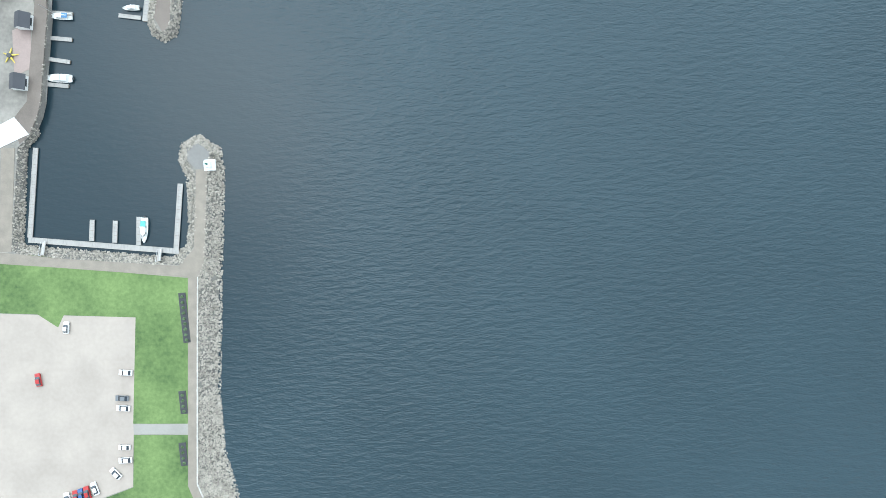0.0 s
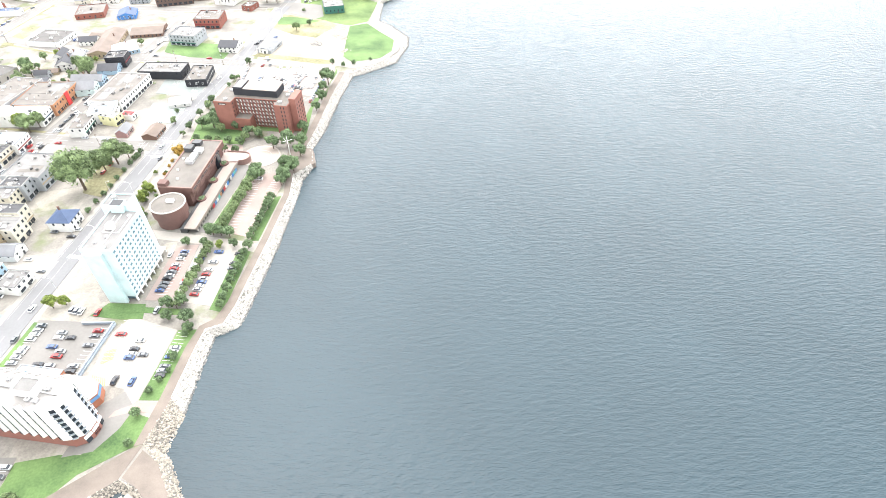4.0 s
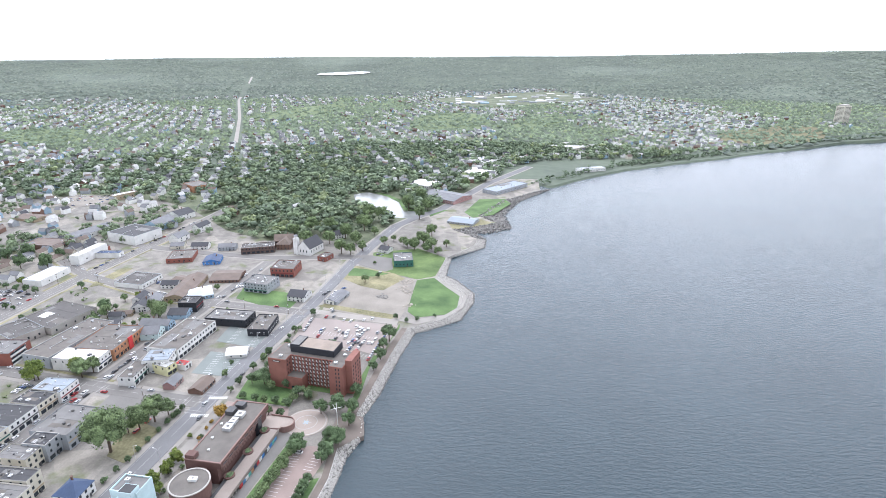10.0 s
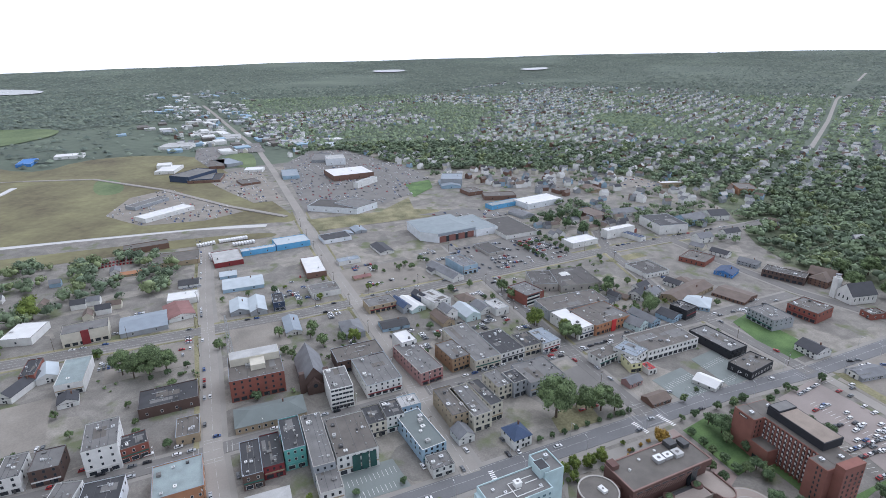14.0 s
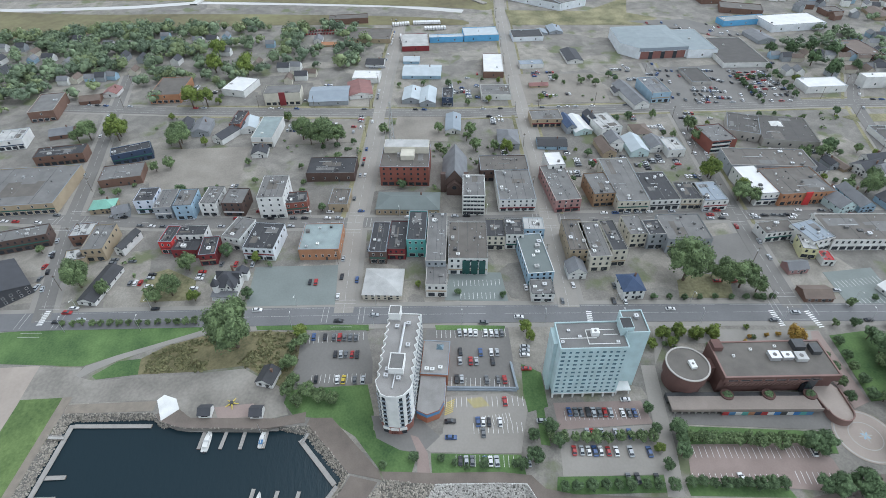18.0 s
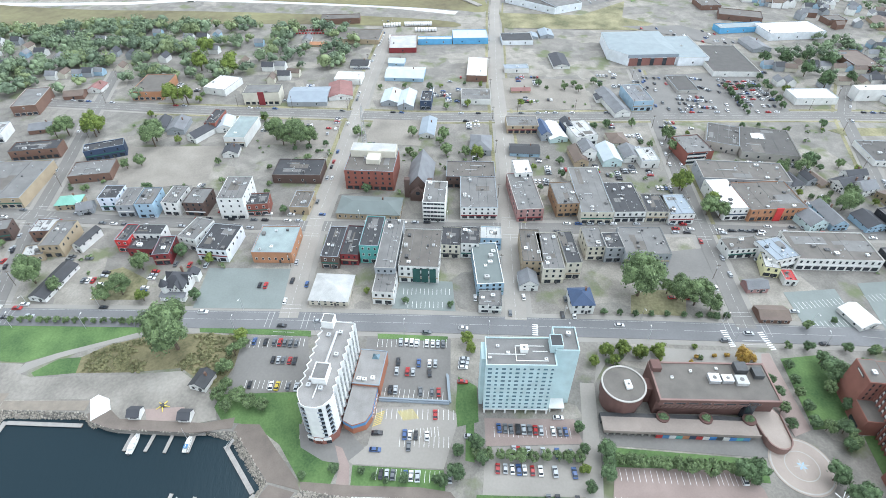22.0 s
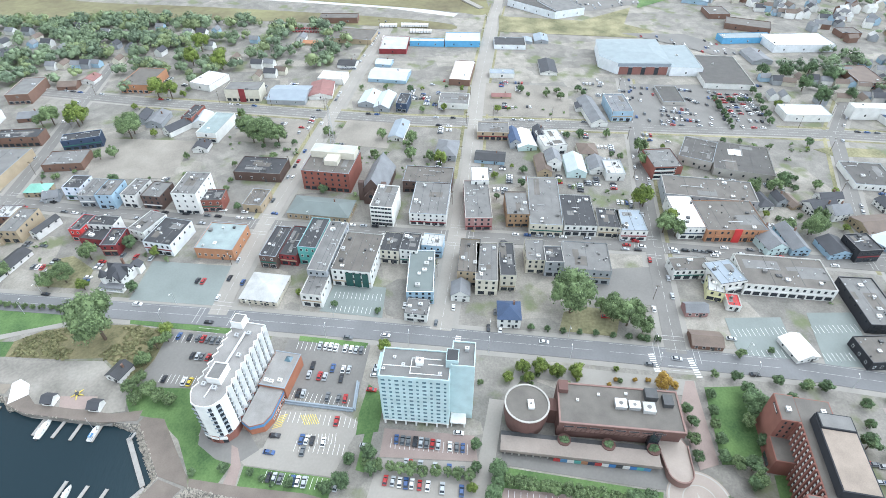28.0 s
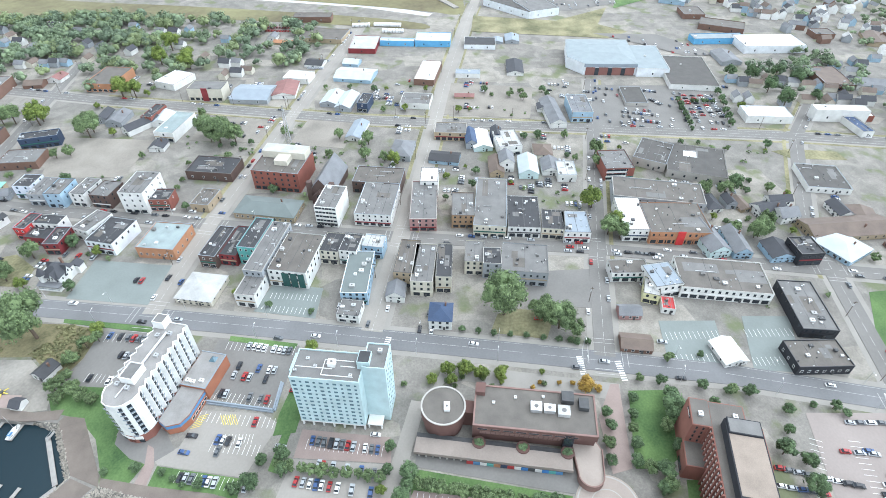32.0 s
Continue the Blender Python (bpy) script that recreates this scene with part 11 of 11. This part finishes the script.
def strip_quad(gm, x0, y0, x1, y1, w, z):
    d = math.hypot(x1 - x0, y1 - y0)
    nx, ny = -(y1 - y0) / d * w / 2, (x1 - x0) / d * w / 2
    gm.add([(x0 + nx, y0 + ny, z), (x0 - nx, y0 - ny, z), (x1 - nx, y1 - ny, z), (x1 + nx, y1 + ny, z)], [(0, 1, 2, 3)])


def crosswalk(x0, y0, x1, y1, n):
    """White bars across a road, from one kerb to the other."""
    gm = Geo()
    d = math.hypot(x1 - x0, y1 - y0)
    ux, uy = (x1 - x0) / d, (y1 - y0) / d
    for i in range(n):
        t = (i + 0.5) / n
        x, y = x0 + (x1 - x0) * t, y0 + (y1 - y0) * t
        strip_quad(gm, x + uy * 1.4, y - ux * 1.4, x - uy * 1.4, y + ux * 1.4, d / n * 0.5, 3.235)
    paint("crosswalk", gm, "white zebra bars across the road")


def bays(x0, y0, x1, y1, deep, n):
    """White lines between parking bays along a row."""
    gm = Geo()
    d = math.hypot(x1 - x0, y1 - y0)
    ux, uy = (x1 - x0) / d, (y1 - y0) / d
    for i in range(n + 1):
        t = i / n
        x, y = x0 + (x1 - x0) * t, y0 + (y1 - y0) * t
        strip_quad(gm, x + uy * deep / 2, y - ux * deep / 2, x - uy * deep / 2, y + ux * deep / 2, 0.16, 3.195)
    paint("bay_lines", gm, "white painted parking bay lines")


def hatching(x0, y0, x1, y1, wide, n):
    """Yellow slanting stripes over a no-parking strip."""
    gm = Geo()
    d = math.hypot(x1 - x0, y1 - y0)
    ux, uy = (x1 - x0) / d, (y1 - y0) / d
    for i in range(n):
        s = d * (i + 0.5) / n
        px, py = x0 + ux * s, y0 + uy * s
        strip_quad(gm, px - uy * wide / 2 - ux * 1.2, py + ux * wide / 2 - uy * 1.2, px + uy * wide / 2 + ux * 1.2, py - ux * wide / 2 + uy * 1.2, 0.3, 3.24)
    paint("hatching", gm, "yellow hatching on the car park", "paint_yellow")


def crossing_lines(x, y, deg, reach, half):
    """Two thin white lines across each arm of a crossing."""
    gm = Geo()
    for q in range(4):
        a = radians(deg + 90 * q)
        ux, uy = math.cos(a), math.sin(a)
        for r in (reach, reach + 2.6):
            strip_quad(gm, x + ux * r - uy * half, y + uy * r + ux * half, x + ux * r + uy * half, y + uy * r - ux * half, 0.22, 3.25)
    paint("crossing_lines", gm, "white lines of a street crossing", "paint_worn")


def dashes(line, on, off, z, side=0.0, w=0.18):
    gm = Geo()
    for (x0, y0), (x1, y1) in zip(line, line[1:]):
        d = math.hypot(x1 - x0, y1 - y0)
        ux, uy = (x1 - x0) / d, (y1 - y0) / d
        s = 0.0
        while s + on < d:
            strip_quad(gm, x0 + ux * s - uy * side, y0 + uy * s + ux * side, x0 + ux * (s + on) - uy * side, y0 + uy * (s + on) + ux * side, w, z)
            s += on + off
    return gm


paint("lane_lines", dashes(ESPLANADE[1:10], 9, 1, 3.235, 0.1, 0.14), "worn centre line of the esplanade", "paint_worn")
paint("lane_lines", dashes(ESPLANADE[1:10], 9.5, 0.5, 3.235, 5.2, 0.12), "worn edge line of the esplanade", "paint_worn")
paint("lane_lines", dashes(MAIN_STREET, 4, 5, 3.235), "worn dashed line of the main street", "paint_worn")
for side in (-4.2, 0.0, 4.2):
    paint("lane_lines", dashes(BACK_STREET[:6], 9, 0.6 if side else 5, 3.24, side, 0.2), "worn white line along the back street", "paint_worn")
for ln in (CROSS_A, CROSS_B, CROSS_C[:6], CROSS_D, CROSS_E):
    paint("lane_lines", dashes(ln, 6, 3, 3.245, 0, 0.15), "worn dashed line of a cross street", "paint_worn")
for px, py in ((-327, -165), (-302, 12), (-290.5, 132), (-279, 247), (-262, 377)):
    crossing_lines(px, py, 82, 7.2, 4.6)
for px, py in ((-240, -147), (-224.5, 6), (-200, 236), (-173, 364)):
    crossing_lines(px, py, 83, 8.0, 5.4)
crosswalk(-200.0, 223.4, -188.9, 223.7, 9)
crosswalk(-197.4, 241.2, -185.4, 242.1, 9)
crosswalk(-247.5, -145.8, -236.8, -146.5, 8)
crosswalk(-211.5, 131.1, -203.8, 129.6, 6)
bays(-130.8, 148.3, -126.1, 181.7, 5.0, 14)
bays(-126.0, 185.4, -125.0, 194.6, 5.0, 5)
bays(-120.0, 143.1, -115.3, 175.8, 5.0, 15)
bays(-115.7, 183.2, -112.5, 200.2, 5.0, 8)
bays(-240.2, 65.4, -237.9, 90.0, 4.6, 11)
bays(-230.3, 67.5, -228.5, 85.4, 4.6, 8)
bays(-153.5, 101.4, -150.4, 133.2, 4.8, 16)
bays(-186.5, -7.8, -184.2, 16.5, 4.8, 12)
bays(-177.6, 53.4, -172.4, 81.1, 4.8, 13)
bays(-166.4, 51.7, -163.0, 85.2, 5.0, 15)
bays(-152.4, 61.6, -150.3, 81.9, 5.0, 10)
bays(-139.1, 52.2, -135.6, 76.9, 5.0, 13)
bays(-210.3, -10.1, -209.1, 16.0, 5.0, 12)
bays(-205.6, 52.0, -202.6, 85.5, 5.0, 15)
bays(-212.6, 269.4, -213.8, 295.1, 5.0, 11)
bays(-198.6, 267.8, -199.7, 292.5, 5.0, 10)
bays(-214.6, 309.5, -215.4, 332.4, 5.0, 10)
bays(-197.1, 306.3, -197.8, 328.1, 5.0, 10)
bays(-155.8, 330.4, -106.6, 324.3, 5.0, 20)
bays(-156.4, 314.6, -106.6, 296.2, 5.0, 20)
hatching(-164.4, 62.0, -164.9, 69.0, 5.0, 7)
hatching(-160.5, 51.9, -167.2, 53.8, 3.4, 7)
bays(-155.4, 64.6, -155.6, 77.9, 4.6, 9)


def along(line, gap, side):
    """Points beside a line at equal gaps, with the direction there."""
    res = []
    for (x0, y0), (x1, y1) in zip(line, line[1:]):
        d = math.hypot(x1 - x0, y1 - y0)
        ux, uy = (x1 - x0) / d, (y1 - y0) / d
        for i in range(max(1, int(d / gap))):
            s = (i + 0.5) * d / max(1, int(d / gap))
            res.append((x0 + ux * s - uy * side, y0 + uy * s + ux * side, math.degrees(math.atan2(uy, ux))))
    return res


lamp0 = thing("street_lamp", pose(0, -5000, 0), "grey steel street lamp with a curved arm at the kerb", "street lamp", "street lamps")
part("pole", Geo().tube((0, 0, -0.2), (0, 0, 8.5), 0.12, 6, 0, 0.07).mesh("pole", "steel"), lamp0)
lamp_arm = part("arm", Geo().tube((0, 0, 8.4), (0, 1.9, 9.0), 0.06, 5).mesh("arm", "steel"), lamp0)
part("lamp_head", Geo().box(-0.18, 1.7, 8.9, 0.18, 2.6, 9.08).mesh("lamp_head", "trim_white"), lamp_arm)
spots = [(x, y, a) for x, y, a in along(ESPLANADE[1:9], 34, 7.2)] + [(x, y, a + 180) for x, y, a in along(ESPLANADE[1:9], 34, -7.2)] + along(MAIN_STREET[1:6], 40, 6.3)
first = True
for x, y, a in spots:
    if first:
        lamp0.matrix_basis = pose(x, y, GROUND, 0, 0, a + 180)
        first = False
    else:
        copy_thing(lamp0, pose(x, y, GROUND, 0, 0, a + 180))
pole0 = thing("utility_pole", pose(-309, -150, GROUND, 0, 0, 85), "weathered timber utility pole with a cross-arm", "utility pole", "utility poles")
timber_pole = part("pole", Geo().tube((0, 0, -0.2), (0, 0, 11), 0.16, 6, 0, 0.11).mesh("pole", "bark"), pole0)
part("cross_arm", Geo().box(-1.1, -0.07, 10.1, 1.1, 0.07, 10.3).mesh("cross_arm", "bark"), pole0)
part("transformer", Geo().tube((0.3, 0.2, 8.2), (0.3, 0.2, 9.2), 0.28, 8).mesh("transformer", "steel"), timber_pole)
for line, side in ((CROSS_B, 6.5), (CROSS_C[:5], 7), (CROSS_D, 6.3), (CROSS_A, -6), (BACK_STREET[1:5], 8), (CROSS_E, 6.3)):
    for x, y, a in along(line, 42, side):
        copy_thing(pole0, pose(x, y, GROUND, 0, 0, a + 90))

# grass verges beside the streets
def beside(line, side):
    res = []
    for i, (x, y) in enumerate(line):
        x0, y0 = line[max(i - 1, 0)]
        x1, y1 = line[min(i + 1, len(line) - 1)]
        d = math.hypot(x1 - x0, y1 - y0)
        res.append((x - (y1 - y0) / d * side, y + (x1 - x0) / d * side))
    return res


for line, side, wide, lift in ((BACK_STREET[1:6], 9.6, 3.0, 0.041), (BACK_STREET[1:6], -10.2, 2.4, 0.043), (CROSS_C[2:6], 9.0, 2.6, 0.045), (CROSS_C[1:6], -9.2, 2.2, 0.047), (CROSS_B[1:5], 8.4, 3.0, 0.049), (CROSS_D[1:], -8.4, 2.4, 0.051), (CROSS_E[2:], 8.4, 2.6, 0.053)):
    band("grass_verge", beside(line, side), wide, "grass_dry", "worn grass verge beside the street", "verge", lift)

# railing posts of the sea wall walk
post0 = Geo().box(-0.07, -0.07, 0, 0.07, 0.07, 1.05).mesh("post", "paint_white")
for i0, i1, label in ((0, 4, "low pale railing along the boardwalk"), (40, 47, "low pale railing along the sea wall walk")):
    rail = thing("railing", pose(0, 0, GROUND), label, "railing")
    for k in range(i0, i1):
        (x0, y0), (x1, y1) = SHORE_TOP[k], SHORE_TOP[k + 1]
        d = math.hypot(x1 - x0, y1 - y0)
        if d < 2:
            continue
        part("rail", Geo().tube((x0, y0, 1.05), (x1, y1, 1.05), 0.06, 4).tube((x0, y0, 0.55), (x1, y1, 0.55), 0.04, 4).mesh("rail", "paint_white"), rail)
        for j in range(int(d / 6)):
            t = (j + 0.5) / max(1, int(d / 6))
            part("post", post0, rail, pose(x0 + (x1 - x0) * t, y0 + (y1 - y0) * t, 0))

# weeds and shrubs in the back lots
rng = np.random.RandomState(77)
wx, wy = rng.uniform(-470, -232, 900), rng.uniform(-160, 400, 900)
k = free(wx, wy)
for ln in (MAIN_STREET, CROSS_B, CROSS_D, CROSS_E):
    k &= ~near_line(ln, wx, wy, 8)
patch = np.array([noise.noise(Vector((a * 0.02, b * 0.02, 7))) for a, b in zip(wx, wy)])
k &= patch > 0.02
k &= np.array([clear_of(a, b, 1.5) for a, b in zip(wx, wy)])
woods("back_lot_weeds", wx[k], wy[k], 3.4, 2.4, "leaf_mid", 41, "weeds and shrubs in the back lots", 2, 0.0, 14)
wx, wy = rng.uniform(-240, -185, 1500), rng.uniform(-85, 12, 1500)
k = np.array([noise.noise(Vector((a * 0.05, b * 0.05, 2))) for a, b in zip(wx, wy)]) > -0.15
k &= inside(BRUSH, wx, wy)
woods("brush", wx[k], wy[k], 3.0, 1.1, "leaf_brush", 42, "dry brush on the rough ground", 2, 0.2, 22)


# no tree stands inside a building
for ob in [o for o in list(scene.collection.objects) if o.parent is None and o.name.split(".")[0] in ("tree", "bush")]:
    if not clear_of(ob.matrix_basis.translation.x, ob.matrix_basis.translation.y, -0.3):
        for child in list(ob.children):
            bpy.data.objects.remove(child)
        bpy.data.objects.remove(ob)


# ---- trees and parked cars between the blocks ----
TOWN = (MAIN_STREET, BACK_STREET, CROSS_A, CROSS_B, CROSS_C[:6], CROSS_D, CROSS_E, CROSS_F, ESPLANADE)
rng = random.Random(31)
spots = []
tries = 0
while len(spots) < 85 and tries < 6000:
    tries += 1
    x, y = rng.uniform(-500, -236), rng.uniform(-170, 420)
    ax, ay = np.array([x]), np.array([y])
    if any(near_line(ln, ax, ay, 10)[0] for ln in TOWN) or not clear_of(x, y, 2.5) or not free(ax, ay)[0]:
        continue
    if noise.noise(Vector((x * 0.015, y * 0.015, 4))) < -0.05 or any(math.hypot(x - p, y - q) < 7 for p, q in spots):
        continue
    spots.append((x, y))
    w = rng.uniform(3.6, 8.0)
    tree(rng.choice(["leaf_mid", "leaf_mid", "leaf_dark", "leaf_dark", "leaf_light"]), x, y, w * rng.uniform(0.9, 1.15), w)
gm = Geo()
for line, side in ((MAIN_STREET, 4.0), (MAIN_STREET, -4.0), (CROSS_B, 4.0), (CROSS_D, 4.0), (CROSS_D, -4.0), (CROSS_E, -4.0), (BACK_STREET, 5.2), (CROSS_A, 3.6)):
    for x, y, a in along(line, 7.0, side):
        if rng.random() < 0.36 and not any(near_line(ln, np.array([x]), np.array([y]), 9)[0] for ln in TOWN if ln is not line):
            small_car(gm, x, y, 3.42, radians(a), rng.choice([0, 0, 0, 0, 1, 1, 1, 2, 2, 3, 3, 4, 5]))
tries = 0
while tries < 1500:
    tries += 1
    x, y = rng.uniform(-520, -240), rng.uniform(-150, 420)
    if noise.noise(Vector((x * 0.02, y * 0.02, 9))) < 0.05 or any(near_line(ln, np.array([x]), np.array([y]), 10)[0] for ln in TOWN) or not clear_of(x, y, 2.6) or not free(np.array([x]), np.array([y]))[0]:
        continue
    turn = radians(rng.choice([84, 174]))
    for k in range(rng.randint(1, 4)):
        px, py = x - math.sin(turn) * 2.8 * k, y + math.cos(turn) * 2.8 * k
        if clear_of(px, py, 2.4):
            small_car(gm, px, py, 3.32, turn, rng.choice([0, 0, 0, 0, 1, 1, 1, 2, 2, 3, 3, 4, 5]))
    tries += 6
for x0, y0, x1, y1, n in ((-493, 280, -491, 290, 5), (-477, 277, -476, 287, 5), (-496, 332, -492, 345, 8), (-478, 335, -467, 342, 6), (-455, 305, -447, 334, 14), (-441, 307, -435, 332, 12), (-457, 278, -455, 283, 3), (-485, 361, -441, 356, 9), (-487, 367, -441, 363, 9), (-487, 374, -441, 370, 9), (-487, 381, -441, 378, 10), (-485, 387, -443, 385, 9)):
    turn = math.atan2(y1 - y0, x1 - x0) + math.pi / 2
    for k in range(n):
        t = (k + rng.uniform(0.4, 0.6)) / n
        if rng.random() < 0.85:
            small_car(gm, x0 + (x1 - x0) * t, y0 + (y1 - y0) * t, 3.32, turn, rng.choice([0, 0, 1, 1, 2, 2, 3, 3, 4, 5]))
for x0, y0, x1, y1, n, c in ((-658, -45, -656, 3, 15, 4), (-648, -42, -645, -1, 13, 4), (-661, 53, -663, 73, 7, 0), (-664, 77, -662, 108, 12, 0), (-644, 88, -643, 112, 8, 0), (-545, 25, -544, 41, 7, 1), (-627, 61, -605, 61, 3, 0)):
    turn = math.atan2(y1 - y0, x1 - x0) + math.pi / 2
    for k in range(n):
        t = (k + 0.5) / n
        small_car(gm, x0 + (x1 - x0) * t, y0 + (y1 - y0) * t, 3.4, turn, c)
        if c == 0:
            gm.add([(x0 + (x1 - x0) * t + p, y0 + (y1 - y0) * t + q, z) for z in (4.0, 6.2) for p, q in ((-3.2, -1.1), (3.2, -1.1), (3.2, 1.1), (-3.2, 1.1))], [(4, 5, 6, 7), (0, 1, 5, 4), (1, 2, 6, 5), (2, 3, 7, 6), (3, 0, 4, 7)], 0)
tagged(new("street_cars", gm.mesh("street_cars", *CAR_SLOTS)), "parked cars along the streets and back lots", "cars", "", "stuff")

# rubble on the vacant lot
for (cx, cy), rad, cnt, m_, lab in zip(RUBBLE, (5.5, 7, 6, 5, 4), (60, 70, 60, 45, 30), ("rock_dark", "rock", "rock", "rock", "rock"), ["dark pile of rubble on the vacant lot"] + ["pale broken rubble beside the lawn"] * 4):
    vs, fs = [], []
    for i in range(cnt):
        x, y = cx + rng.gauss(0, rad * 0.5), cy + rng.gauss(0, rad * 0.5)
        s = rng.uniform(0.3, 1.1)
        k = len(vs)
        vs += [(x + p[0] * s, y + p[1] * s * rng.uniform(0.6, 1.2), 3.2 + p[2] * s * 0.4) for p in ICO_V]
        fs += [tuple(int(q) + k for q in f) for f in ICO_F]
    tagged(new("rubble_pile", mesh_of("rubble_pile", vs, fs, [m_])), lab, "rubble", "", "stuff")
